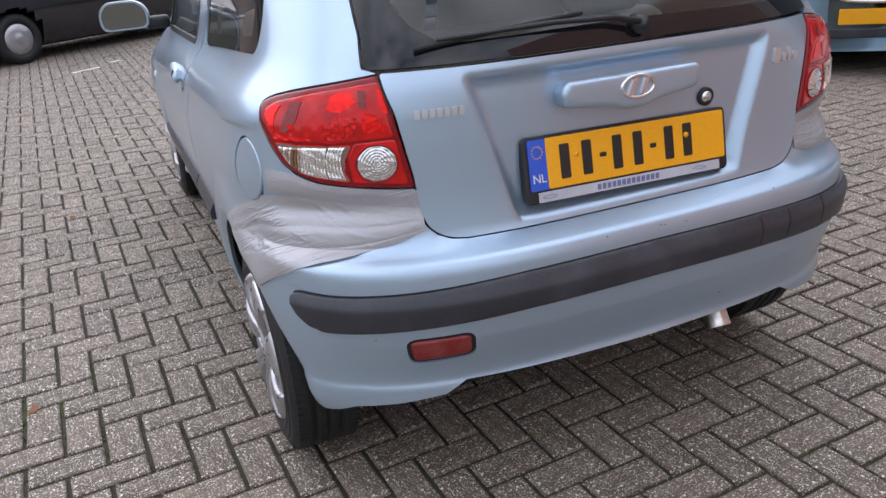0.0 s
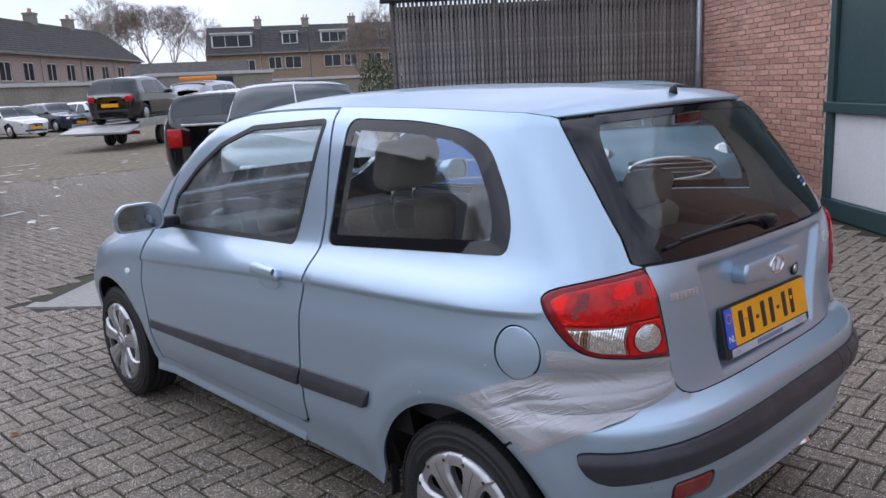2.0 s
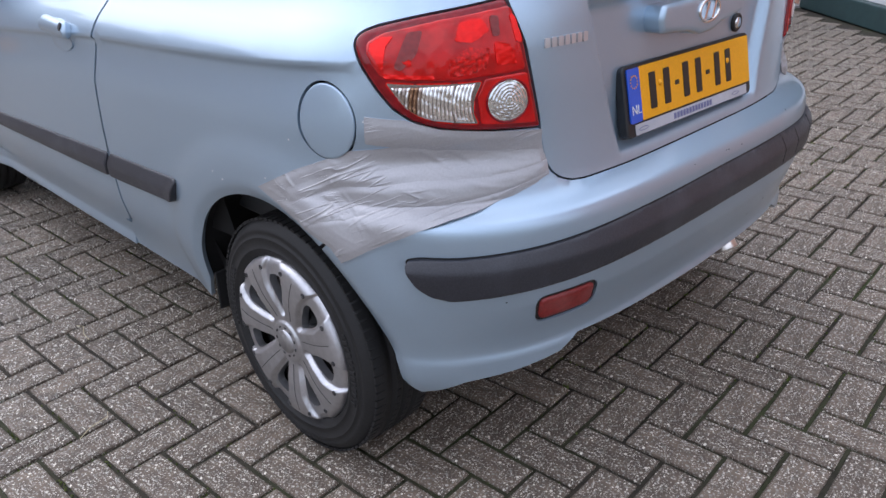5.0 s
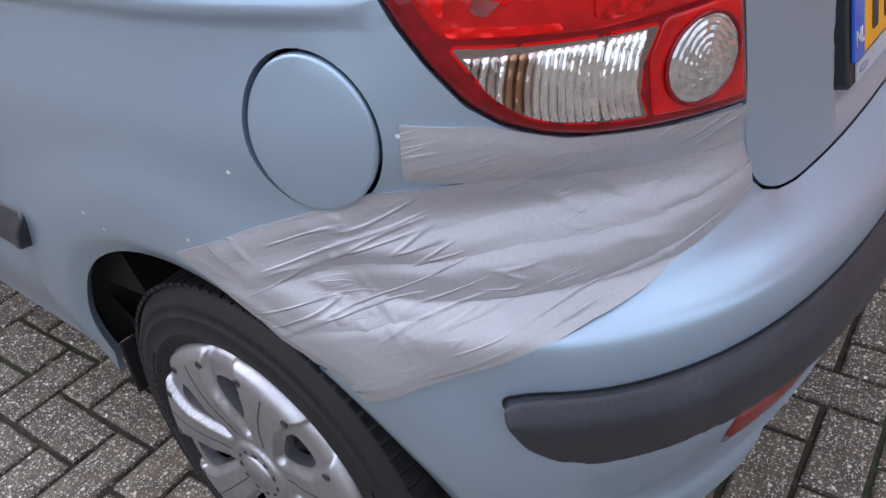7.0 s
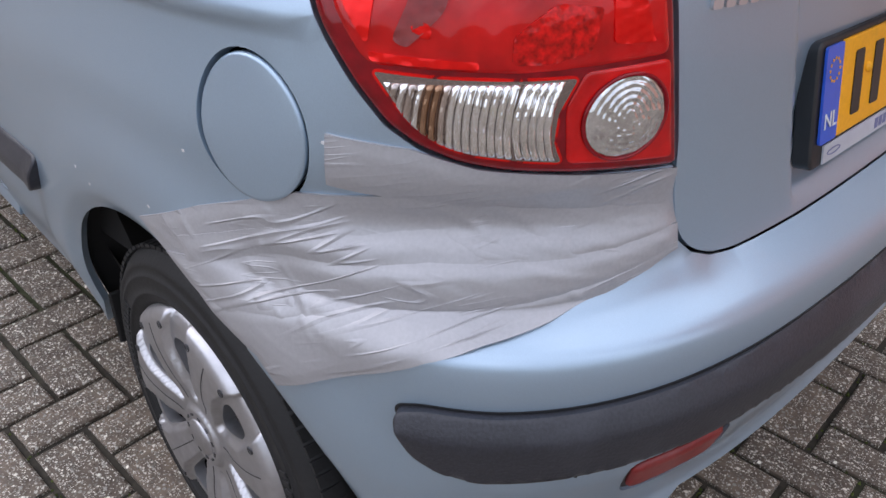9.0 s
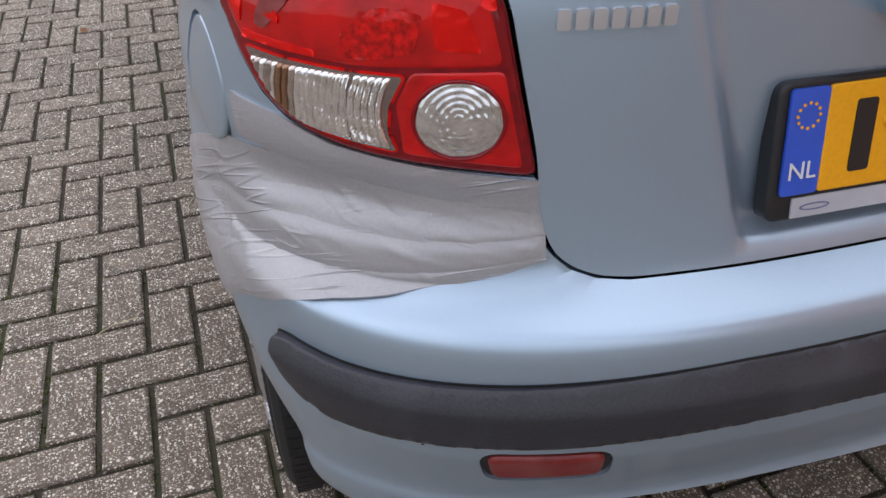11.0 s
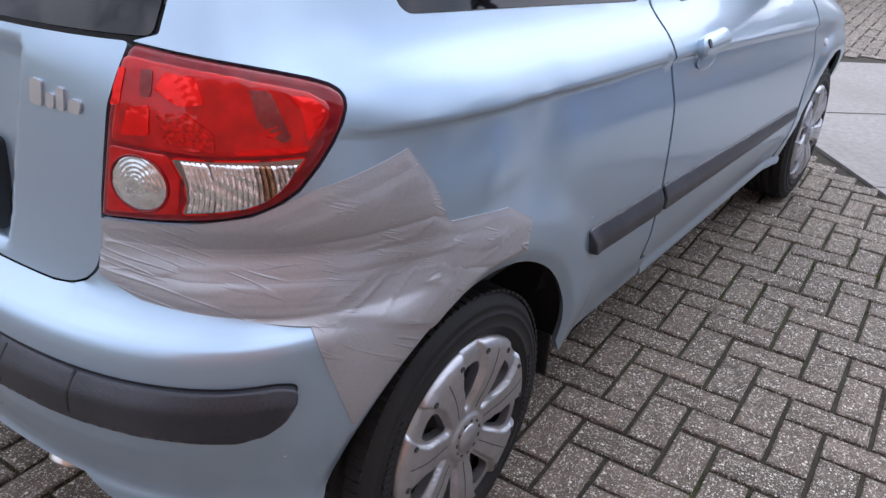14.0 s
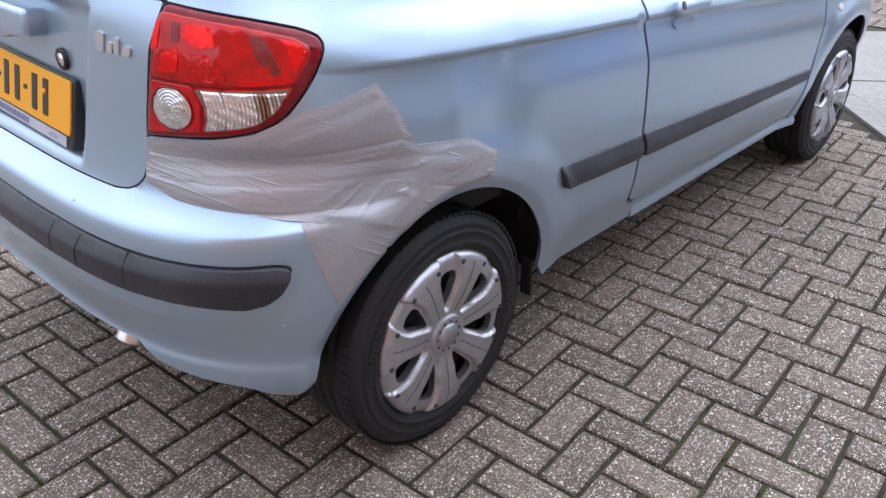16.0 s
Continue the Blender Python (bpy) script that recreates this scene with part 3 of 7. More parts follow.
def sheet(name, chart, loop, mat, parent, holes=(), step=0.025, out=0.0, lift=None, rim=0.012, crown=0.0, crown_width=0.01, extra=(), label="", smooth=True):
    """A panel cut from a curved surface: chart maps the plane to points and normals. lift moves it along the normal; rim is the depth of its edges,
    crown rounds it off towards them."""
    loops = [np.asarray(loop, float)] + [np.asarray(h, float) for h in holes]
    lo, hi = loops[0].min(0), loops[0].max(0)
    g = np.stack(np.meshgrid(np.arange(lo[0] + step / 2, hi[0], step), np.arange(lo[1] + step / 2, hi[1], step)), -1).reshape(-1, 2)
    g[:, 0] += (np.round(g[:, 1] / step) % 2) * step * 0.25
    if len(extra):
        e = np.asarray(extra, float)
        far = np.ones(len(g), bool)
        for i in range(0, len(g), 500):
            far[i:i + 500] = np.min(np.linalg.norm(g[i:i + 500, None] - e[None], axis=2), 1) > 0.013
        g = np.concatenate([g[far], e])
    keep = inside(g, loops[0])
    for h in loops[1:]:
        keep &= ~inside(g, h)
    g = g[keep]
    if crown:
        rows = [g[gap_from(g, loops) > max(step * 0.45, crown_width * 1.3)]]
        for k in (0.25, 0.6, 1.0):
            for i, L in enumerate(loops):
                ring = shrunk(L, (crown_width if i == 0 else -crown_width) * k)
                rows.append(ring[gap_from(ring, loops) > crown_width * k * 0.6])
        g = np.concatenate(rows)
        ok = inside(g, loops[0])
        for h in loops[1:]:
            ok &= ~inside(g, h)
        g = g[ok]
    else:
        g = g[gap_from(g, loops) > (0.006 if len(extra) else step * 0.4)]
    pts, edges = [], []
    for L in loops:
        k = len(pts)
        pts += [Vector((float(a), float(b))) for a, b in L]
        edges += [(k + i, k + (i + 1) % len(L)) for i in range(len(L))]
    pts += [Vector((float(a), float(b))) for a, b in g]
    vs, _, fs = delaunay_2d_cdt(pts, edges, [], 0, 1e-6)[:3]
    v = np.array([(p.x, p.y) for p in vs])
    f = np.array([t for t in fs if len(t) == 3])
    mid = v[f].mean(1)
    keep = inside(mid, loops[0])
    for h in loops[1:]:
        keep &= ~inside(mid, h)
    f = f[keep]
    e1, e2, e3 = v[f[:, 1]] - v[f[:, 0]], v[f[:, 2]] - v[f[:, 0]], v[f[:, 2]] - v[f[:, 1]]
    longest = np.maximum(np.maximum(np.sum(e1 ** 2, 1), np.sum(e2 ** 2, 1)), np.sum(e3 ** 2, 1))
    f = f[np.abs(e1[:, 0] * e2[:, 1] - e1[:, 1] * e2[:, 0]) > 0.02 * longest]
    p, n = chart(v)
    w = np.full(len(v), float(out))
    if lift is not None:
        w = w + lift(v)
    if crown:
        w = w - crown * (1 - np.sqrt(np.clip(1 - (1 - np.clip(gap_from(v, loops) / crown_width, 0, 1)) ** 2, 0, 1)))
    p = p + n * w[:, None]
    a, b, c = p[f[:, 0]], p[f[:, 1]], p[f[:, 2]]
    e1, e2 = v[f[:, 1]] - v[f[:, 0]], v[f[:, 2]] - v[f[:, 0]]
    turn2 = np.sign(e1[:, 0] * e2[:, 1] - e1[:, 1] * e2[:, 0])
    flip = turn2 * np.sum(turn2 * np.einsum("ij,ij->i", np.cross(b - a, c - a), n[f[:, 0]])) < 0
    f[flip] = f[flip][:, ::-1]
    sides = {}
    for t in f:
        for i in range(3):
            sides[(t[i], t[(i + 1) % 3])] = True
    border = [e for e in sides if (e[1], e[0]) not in sides]
    verts, faces, sharp = list(p), [tuple(t) for t in f], []
    if rim:
        down = {}
        for e in border:
            for i in e:
                if i not in down:
                    down[i] = len(verts)
                    verts.append(p[i] - n[i] * rim)
            faces.append((e[1], e[0], down[e[0]], down[e[1]]))
    me = mesh_of(name, verts, faces, mat, smooth)
    if rim and smooth:
        sharp = {tuple(sorted(e)) for e in border}
        flags = [tuple(sorted(e.vertices)) in sharp for e in me.edges]
        me.attributes.new("sharp_edge", "BOOLEAN", "EDGE").data.foreach_set("value", flags)
    return part(name, me, mat, parent, label)


def tail_chart(v):
    return shell(v), shell_normal(v)


def flat_chart(m):
    """A plane at the pose m: its x and y are the outline's, its z the way out."""
    r = np.array(m.to_3x3())

    def at(v):
        p = np.concatenate([v, np.zeros((len(v), 1))], 1) @ r.T + np.array(m.translation)
        return p, np.tile(r[:, 2], (len(v), 1))
    return at

# ---- the hatchback ----


def seam_z(y):
    zb, zr = np.minimum(belt_z(y), roof_z(y) - 0.05), roof_z(y)
    return zb + 0.9 * (zr - zb)


def roof_chart(v):
    def top(q):
        lo, hi = seam_z(q[:, 1]), roof_z(q[:, 1])
        share = np.clip(np.abs(q[:, 0]) / np.maximum(half_width(q[:, 1], lo), 0.02), 0, 1)
        return np.concatenate([q, (lo + (hi - lo) * (1 - share ** 2.3))[:, None]], 1)
    e = 0.006
    n = np.cross(top(v + (e, 0)) - top(v - (e, 0)), top(v + (0, e)) - top(v - (0, e)))
    return top(v), n / np.maximum(np.linalg.norm(n, axis=1, keepdims=True), 1e-9)


def front_chart(v):
    """Round the nose: v 0 at the middle, metres along the flanks behind y = 2.9."""
    def at(q):
        s0 = 0.8 * math.pi / 2
        side = np.abs(q[:, 0]) > s0
        phi = np.clip(np.abs(q[:, 0]), 0, s0) / 0.8
        s, c = np.sin(phi), np.cos(phi)
        lo, hi = np.zeros(len(q)), np.full(len(q), 1.3)
        for _ in range(32):
            r = (lo + hi) / 2
            beyond = r * s - half_width(2.9 + r * c, q[:, 1]) + 1e-5 > 0
            lo, hi = np.where(beyond, lo, r), np.where(beyond, r, hi)
        y = np.where(side, 2.9 - (np.abs(q[:, 0]) - s0), 2.9 + lo * c)
        x = np.sign(q[:, 0]) * np.where(side, half_width(y, q[:, 1]), lo * s)
        return np.stack([x, y, q[:, 1]], 1)
    e = 0.004
    n = -np.cross(at(v + (e, 0)) - at(v - (e, 0)), at(v + (0, e)) - at(v - (0, e)))
    return at(v), n / np.maximum(np.linalg.norm(n, axis=1, keepdims=True), 1e-9)


def flank(s, rows):
    """Outline points for one flank from rows of (distance round the car, z)."""
    return [(s * a, z) for a, z in rows]


def arch_points(s, wy, a0, a1, n=26):
    out = []
    for a in np.linspace(a0, a1, n):
        y, z = wy - (ARCH_BACK if a < 90 and wy < 1 else ARCH) * math.cos(radians(a)), AXLE_Z + ARCH_RISE * math.sin(radians(a))
        out.append(on_side(y, z, s))
    return out


car = thing("hatchback_car", "pale blue three-door hatchback with duct-taped rear corners on brick paving", "car")

# The dents: the taped corners are pushed in, the right flank has a crease ahead of its wheel.


def dent(v, u, z, ru, rz, deep):
    r = ((v[:, 0] - u) / ru) ** 2 + ((v[:, 1] - z) / rz) ** 2
    return -deep * np.exp(-r)


def flank_dents(v):
    d = dent(v, 1.20, 0.80, 0.085, 0.11, 0.014) + dent(v, 1.00, 0.855, 0.07, 0.06, 0.006) - dent(v, 1.20, 0.885, 0.03, 0.03, 0.005) - dent(v, 1.06, 0.82, 0.02, 0.05, 0.004)
    d = d + dent(v, 0.70, 0.770, 0.15, 0.030, 0.020) + dent(v, -0.70, 0.770, 0.16, 0.030, 0.021) + dent(v, -0.86, 0.70, 0.05, 0.05, 0.008) + dent(v, 0.88, 0.72, 0.06, 0.05, 0.010)
    return d


LAMP = [(0.5138, 0.8075), (0.621, 0.819), (0.665, 0.8255), (0.700, 0.8345), (0.728, 0.8475), (0.752, 0.866), (0.776, 0.898), (0.795, 0.928), (0.805, 0.950), (0.8115, 0.967), (0.8115, 0.977), (0.806, 0.986), (0.795, 0.9930), (0.775, 1.0000), (0.740, 1.0080), (0.700, 1.0155), (0.640, 1.0245), (0.575, 1.034), (0.545, 0.96)]
crease_rows = [(sg * a, float(crease_z(max(0.28, a - TURN_U + 0.75 if a > TURN_U else 0.75 - 0.78 / math.tan(max(a / 0.8, 0.3))))) + dz)
               for sg in (-1, 1) for a in np.arange(0.83, 1.72, 0.014) for dz in (0.007, 0.0, -0.006, -0.012, -0.018, -0.025)]
WINDOW = [(1.711, 0.998), (1.669, 1.406), (1.341, 1.398), (1.103, 1.372), (1.000, 1.329), (0.923, 1.202), (0.905, 1.125), (0.915, 1.058), (1.258, 1.034)]
arch_rows = [on_side(ARCHES[0] - ((ARCH_BACK if a < 90 else ARCH) + dr) * math.cos(radians(a)), AXLE_Z + (ARCH_RISE + dr) * math.sin(radians(a)), sg)
             for sg in (-1, 1) for dr in (0.007, 0.014, 0.022, 0.031, 0.042) for a in np.linspace(2, 178, 90)]
bumper_rows = [(u, z) for z in (0.347, 0.360, 0.368, 0.374, 0.380, 0.388, 0.478, 0.486, 0.494, 0.635, 0.644, 0.652, 0.657, 0.661, 0.665, 0.669, 0.674, 0.680) for u in np.arange(-0.80, 0.801, 0.016)]
FUEL = (-0.869, 0.8355, 0.0570, 0.0712)


def strip_face(v):
    """The side strips' section: an upper face that leans back, an upright lower one."""
    top_edge = 0.592 - 0.0515 * (np.abs(v[:, 0]) - 1.42)
    return 0.013 * np.clip((top_edge - v[:, 1]) / 0.030, 0, 1)


for s in (-1, 1):
    roof_edge = [on_side(y, float(seam_z(y)), s) for y in (1.255, 1.05, 0.85, 0.70, 0.58, 0.50)]
    lamp_edge = [(s * a, z) for a, z in LAMP]
    low_r, low_f = (0.274, 0.266) if s > 0 else (0.250, 0.238)
    quarter = (flank(s, [(1.752, 1.425), (1.732, 1.10), (1.737, 0.99), (1.757, 0.884), (1.790, 0.685), (1.807, 0.573), (1.822, 0.40), (1.834, 0.357), (1.862, 0.340), (1.902, 0.338), (1.902, low_r), (1.44, low_r)])
               + arch_points(s, ARCHES[0], 176, 58) + flank(s, [(0.80, 0.690), (0.70, 0.715), (0.60, 0.724), (0.530, 0.731), (0.508, 0.7365), (0.5125, 0.775)]) + lamp_edge[:-1]
               + flank(s, [(0.606, 1.046), (0.622, 1.104), (0.680, 1.22), (0.745, 1.33), (0.792, 1.40)]) + roof_edge[::-1])
    quarter = rounded(shrunk(quarter, 0.002), 0.004, 0.018)
    window = rounded(flank(s, WINDOW), 0.05, 0.018)
    holes = [window] + ([arc(*FUEL)] if s < 0 else [])
    panel_q = sheet("quarter_panel", tail_chart, quarter, M["paint"], car, holes, 0.02, lift=flank_dents, extra=[e for e in crease_rows + arch_rows if e[0] * s > 0],
                    label="dented pale blue rear quarter panel" if s > 0 else "pale blue rear quarter panel")
    sheet("cabin_lining", tail_chart, rounded(np.minimum(shrunk(window, -0.09), (9.0, 1.412)), 0.0, 0.03), M["lining"], car, [rounded(shrunk(window, 0.012), 0.01, 0.03)], 0.05, out=-0.045, rim=0.0, label="pale cloth-covered pillar lining")
    clear = rounded(shrunk(window, 0.035) + np.array([s * 0.03, 0.0]) * (np.abs(window[:, :1]) < 1.15), 0.05, 0.018)
    pane = sheet("window_border", tail_chart, rounded(shrunk(window, 0.002), 0.0, 0.02), M["frit"], car, [clear], 0.014, out=-0.004, rim=0.004, label="black printed window border")
    sheet("quarter_window", tail_chart, rounded(shrunk(clear, 0.0005), 0, 0.02), M["glass"], pane, (), 0.018, out=-0.005, rim=0.0, label="rain-spotted clear side window").visible_shadow = False
    if s < 0:
        sheet("fuel_flap", tail_chart, arc(FUEL[0], FUEL[1], FUEL[2] - 0.0035, FUEL[3] - 0.0038, n=48), M["paint"], panel_q, (), 0.02, out=-0.0005, rim=0.01, crown=0.003, crown_width=0.004, label="round flush fuel flap")
    # door with its window, rub strip and handle
    top = [on_side(y, float(seam_z(y)) - 0.004, s) for y in (1.258, 1.45, 1.65, 1.80, 1.95, 2.10, 2.25, 2.40)]
    door = flank(s, [(1.756, 1.42), (1.736, 1.10), (1.741, 0.99), (1.761, 0.884), (1.794, 0.685), (1.811, 0.573), (1.826, 0.40), (1.839, 0.360), (1.866, 0.3435), (1.91, 0.341), (3.049, 0.312), (3.072, 0.44), (3.095, 0.76), (3.08, 0.86)]) + top[::-1]
    door = rounded(shrunk(door, 0.0045), 0.012, 0.02)
    door_window = rounded(flank(s, [(1.901, 0.984), (1.797, 1.398), (2.268, 1.372), (2.50, 1.305), (2.70, 1.205), (2.895, 1.07), (2.905, 0.945)]), 0.02, 0.02)
    side_door = sheet("side_door", tail_chart, door, M["paint"], car, [door_window], 0.024, extra=[(s * a, float(crease_z(a - TURN_U + 0.75)) + dz) for a in np.arange(1.77, 3.07, 0.015) for dz in (0.007, 0.0, -0.006, -0.012, -0.018, -0.025)], label="pale blue front door")
    sheet("window_seal", tail_chart, rounded(shrunk(door_window, -0.006), 0.01, 0.02), M["seal"], side_door, [rounded(shrunk(door_window, 0.012), 0.01, 0.02)], 0.03, out=0.0015, rim=0.008, label="black rubber window seal")
    sheet("door_window", tail_chart, rounded(shrunk(door_window, 0.008), 0.01, 0.02), M["wet_glass"], side_door, (), 0.05, out=-0.006, rim=0.0, label="rain-spotted door window").visible_shadow = False
    sheet("rub_strip", tail_chart, rounded(flank(s, [(1.816, 0.573), (3.060, 0.506), (3.040, 0.470), (1.822, 0.508)]), 0.010, 0.014), M["trim"], side_door, (), 0.009, out=0.004, lift=strip_face, crown=0.003, crown_width=0.005, rim=0.016, label="dark grey plastic rub strip")
    sheet("rub_strip", tail_chart, rounded(flank(s, [(1.420, 0.592), (1.803, 0.574), (1.809, 0.508), (1.440, 0.528)]), 0.018, 0.014), M["trim"], panel_q, (), 0.009, out=0.004, lift=strip_face, crown=0.003, crown_width=0.005, rim=0.016, label="dark grey plastic rub strip")
    sheet("handle_cup", tail_chart, arc(s * 1.985, 0.863, 0.085, 0.043), M["paint"], side_door, (), 0.012, out=0.003, crown=0.003, crown_width=0.02, rim=0.004, label="scooped handle recess")
    sheet("handle_shade", tail_chart, arc(s * 1.965, 0.846, 0.055, 0.020), M["paint"], side_door, (), 0.01, out=0.004, rim=0.002)
    sheet("door_handle", tail_chart, rounded(flank(s, [(1.888, 0.872), (1.898, 0.900), (2.060, 0.905), (2.085, 0.886), (2.070, 0.868)]), 0.018, 0.01), M["paint"], side_door, (), 0.012, out=0.024, crown=0.010, crown_width=0.014, rim=0.014, label="pale blue pull handle")
    sheet("key_lock", tail_chart, arc(s * 1.908, 0.888, 0.008, 0.008, n=16), M["bolt"], side_door, (), 0.01, out=0.026, rim=0.003)
    sheet("sill", tail_chart, rounded(flank(s, [(1.905, 0.3375), (3.045, 0.3085), (3.075, 0.303), (3.13, 0.299), (3.13, low_f), (1.905, low_r)]), 0.004, 0.02), M["paint"], car, (), 0.010, out=-0.004, lift=lambda v, a=low_r, b=low_f: 0.010 * ease(0.030, 0.012, v[:, 1] - a - (b - a) * (np.abs(v[:, 0]) - 1.905) / 1.225), label="pale blue door sill")
    # front wing
    v0 = 0.8 * math.pi / 2
    wing = [(s * (v0 + 0.305), 0.745), (s * (v0 + 0.33), 0.44), (s * (v0 + 0.345), 0.300)]
    wing_top = []
    for y in np.linspace(3.46, 2.42, 14):
        z = float(seam_z(y)) - 0.004
        x = float(half_width(y, z))
        wing_top.append((s * (v0 + 2.9 - y if y < 2.9 else 0.8 * math.atan2(x, y - 2.9)), z))
    ring = []
    for a in np.linspace(178, 12, 24):
        y, z = ARCHES[1] + ARCH * math.cos(radians(a)), AXLE_Z + ARCH_RISE * math.sin(radians(a))
        x = float(half_width(y, z))
        ring.append((s * (v0 + 2.9 - y if y < 2.9 else 0.8 * math.atan2(x, y - 2.9)), z))
    wing += ring + [(s * 0.74, 0.36), (s * 0.70, 0.55), (s * 0.74, 0.70)] + wing_top + [(s * (v0 + 0.312), 0.862)]
    front_wing = sheet("front_wing", front_chart, rounded(shrunk(wing, 0.002), 0.006, 0.02), M["paint"], car, (), 0.025, label="pale blue front wing")
    sheet("side_repeater", front_chart, arc(s * (v0 + 0.15), 0.705, 0.022, 0.014, n=20), M["white"], front_wing, (), 0.01, out=0.006, crown=0.004, crown_width=0.008, rim=0.006, label="small white indicator lens")
    # tail lamp
    lamp = rounded(shrunk(flank(s, LAMP), 0.0022), 0.010, 0.012)
    housing = sheet("tail_lamp", tail_chart, lamp, M["deep_red"], car, (), 0.012, out=0.006, crown=0.006, crown_width=0.009, rim=0.03, label="red tail lamp with clear indicator and reversing lens")
    sheet("lamp_seal", tail_chart, rounded(shrunk(flank(s, LAMP), 0.0004), 0.008, 0.015), M["deep_red"], housing, [rounded(shrunk(flank(s, LAMP), 0.0024), 0.008, 0.015)], 0.02, out=-0.004, rim=0.012)
    upper = rounded(flank(s, [(0.546, 0.916), (0.570, 1.020), (0.690, 1.003), (0.768, 0.986), (0.790, 0.972), (0.790, 0.958), (0.766, 0.9165), (0.66, 0.911)]), 0.010, 0.010)
    sheet("brake_lens", tail_chart, upper, M["red"], housing, (), 0.006, out=0.0078, lift=lambda v: 0.0004 * np.sin(v[:, 0] * 210) * np.sin(v[:, 1] * 190), crown=0.002, crown_width=0.006, rim=0.004, label="glossy red brake lens")
    sheet("lower_lens", tail_chart, rounded(flank(s, [(0.527, 0.820), (0.545, 0.912), (0.614, 0.909), (0.626, 0.880), (0.621, 0.832)]), 0.006, 0.008), M["red"], housing, (), 0.006, out=0.0078, lift=lambda v: 0.0002 * np.sin(v[:, 0] * 900), crown=0.001, crown_width=0.004, rim=0.004, label="red lens round the reversing lamp")
    # bright and dark reds paint light and shade of the reflectors behind the lens
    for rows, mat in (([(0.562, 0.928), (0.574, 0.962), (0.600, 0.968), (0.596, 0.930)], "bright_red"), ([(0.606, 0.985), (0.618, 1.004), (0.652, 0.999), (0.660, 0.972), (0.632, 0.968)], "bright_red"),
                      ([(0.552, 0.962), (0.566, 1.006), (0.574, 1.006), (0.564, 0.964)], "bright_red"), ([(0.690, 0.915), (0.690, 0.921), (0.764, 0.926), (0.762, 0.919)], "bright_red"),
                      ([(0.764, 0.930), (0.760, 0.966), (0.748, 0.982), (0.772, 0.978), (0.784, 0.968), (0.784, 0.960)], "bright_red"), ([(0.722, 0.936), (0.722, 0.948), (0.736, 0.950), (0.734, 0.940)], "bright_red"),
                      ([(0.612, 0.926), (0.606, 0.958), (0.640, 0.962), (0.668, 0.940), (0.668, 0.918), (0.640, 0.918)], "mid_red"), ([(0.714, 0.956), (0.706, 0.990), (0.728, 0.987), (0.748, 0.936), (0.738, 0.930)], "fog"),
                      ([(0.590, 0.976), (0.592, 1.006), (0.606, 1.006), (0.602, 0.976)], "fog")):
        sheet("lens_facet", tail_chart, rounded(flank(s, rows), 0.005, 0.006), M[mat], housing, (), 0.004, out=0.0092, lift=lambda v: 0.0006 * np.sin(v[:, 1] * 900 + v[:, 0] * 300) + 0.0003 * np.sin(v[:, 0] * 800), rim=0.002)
    signal = rounded(flank(s, [(0.760, 0.911), (0.747, 0.891), (0.733, 0.872), (0.712, 0.854), (0.693, 0.846), (0.659, 0.839), (0.626, 0.834), (0.633, 0.852), (0.632, 0.877), (0.620, 0.905), (0.661, 0.9055), (0.719, 0.908)]), 0.004, 0.008)
    sheet("indicator_seat", tail_chart, rounded(shrunk(signal, -0.0022), 0.002, 0.008), M["bright_red"], housing, (), 0.02, out=0.0075, rim=0.003, label="thin bright red lens edge")
    sheet("indicator_bowl", tail_chart, signal, M["lamp_bowl"], housing, (), 0.012, out=0.0085, rim=0.003, label="dark indicator reflector")
    floor_z = curve((0.626, 0.8345), (0.659, 0.8395), (0.693, 0.8465), (0.712, 0.8545), (0.733, 0.8725), (0.747, 0.8915), (0.758, 0.909))
    lift_rib = lambda v: 0.0012 * np.abs(np.sin(v[:, 1] * 150 + v[:, 0] * 90))
    for k in range(21):
        u0 = 0.6335 + k * 0.00575
        bow_u = lambda z: 0.0085 * ((z - 0.868) / 0.038) ** 2 * (1.0 if k < 5 else 0.6) - 0.003
        side_a, side_b = [], []
        for du, row in ((0.0002, side_a), (0.0056, side_b)):
            lo = float(floor_z(u0 + du)) + 0.0012
            for z in np.linspace(lo, 0.9035, 7):
                row.append((s * (u0 + du - bow_u(z)), z))
        sheet("lens_rib", tail_chart, rounded(side_a + side_b[::-1], 0, 0.006), M["amber"] if k in (14, 15) else M["rib_brown"] if k > 12 and k % 2 else M["rib"], housing, (), 0.0022, out=0.0125, lift=lift_rib, crown=0.0042, crown_width=0.0026, rim=0.003)
    lens_c = (s * 0.5775, 0.867)
    polar = lambda v, c=lens_c: (np.hypot((v[:, 0] - c[0]) / 0.0335, (v[:, 1] - c[1]) / 0.0355), np.arctan2(v[:, 1] - c[1], v[:, 0] - c[0]))
    sheet("lens_collar", tail_chart, arc(*lens_c, 0.0365, 0.0385, n=44), M["deep_red"], housing, [arc(*lens_c, 0.0335, 0.0355, n=44)], 0.01, out=0.0108, crown=0.001, crown_width=0.0015, rim=0.004, label="dark red lens collar")
    sheet("reversing_lens", tail_chart, arc(*lens_c, 0.0333, 0.0353, n=44), M["clear"], housing, (), 0.0016, out=0.0095,
          lift=lambda v, f=polar: 0.00055 * np.cos(f(v)[0] * 40 + 1.6 * np.sin(f(v)[1] * 3)) + 0.0003 * np.sin(f(v)[1] * 11 + f(v)[0] * 9) - 0.004 * f(v)[0] ** 2 + 0.004, rim=0.012, label="round clear reversing lens")

# tail: hatch, glass, bumper


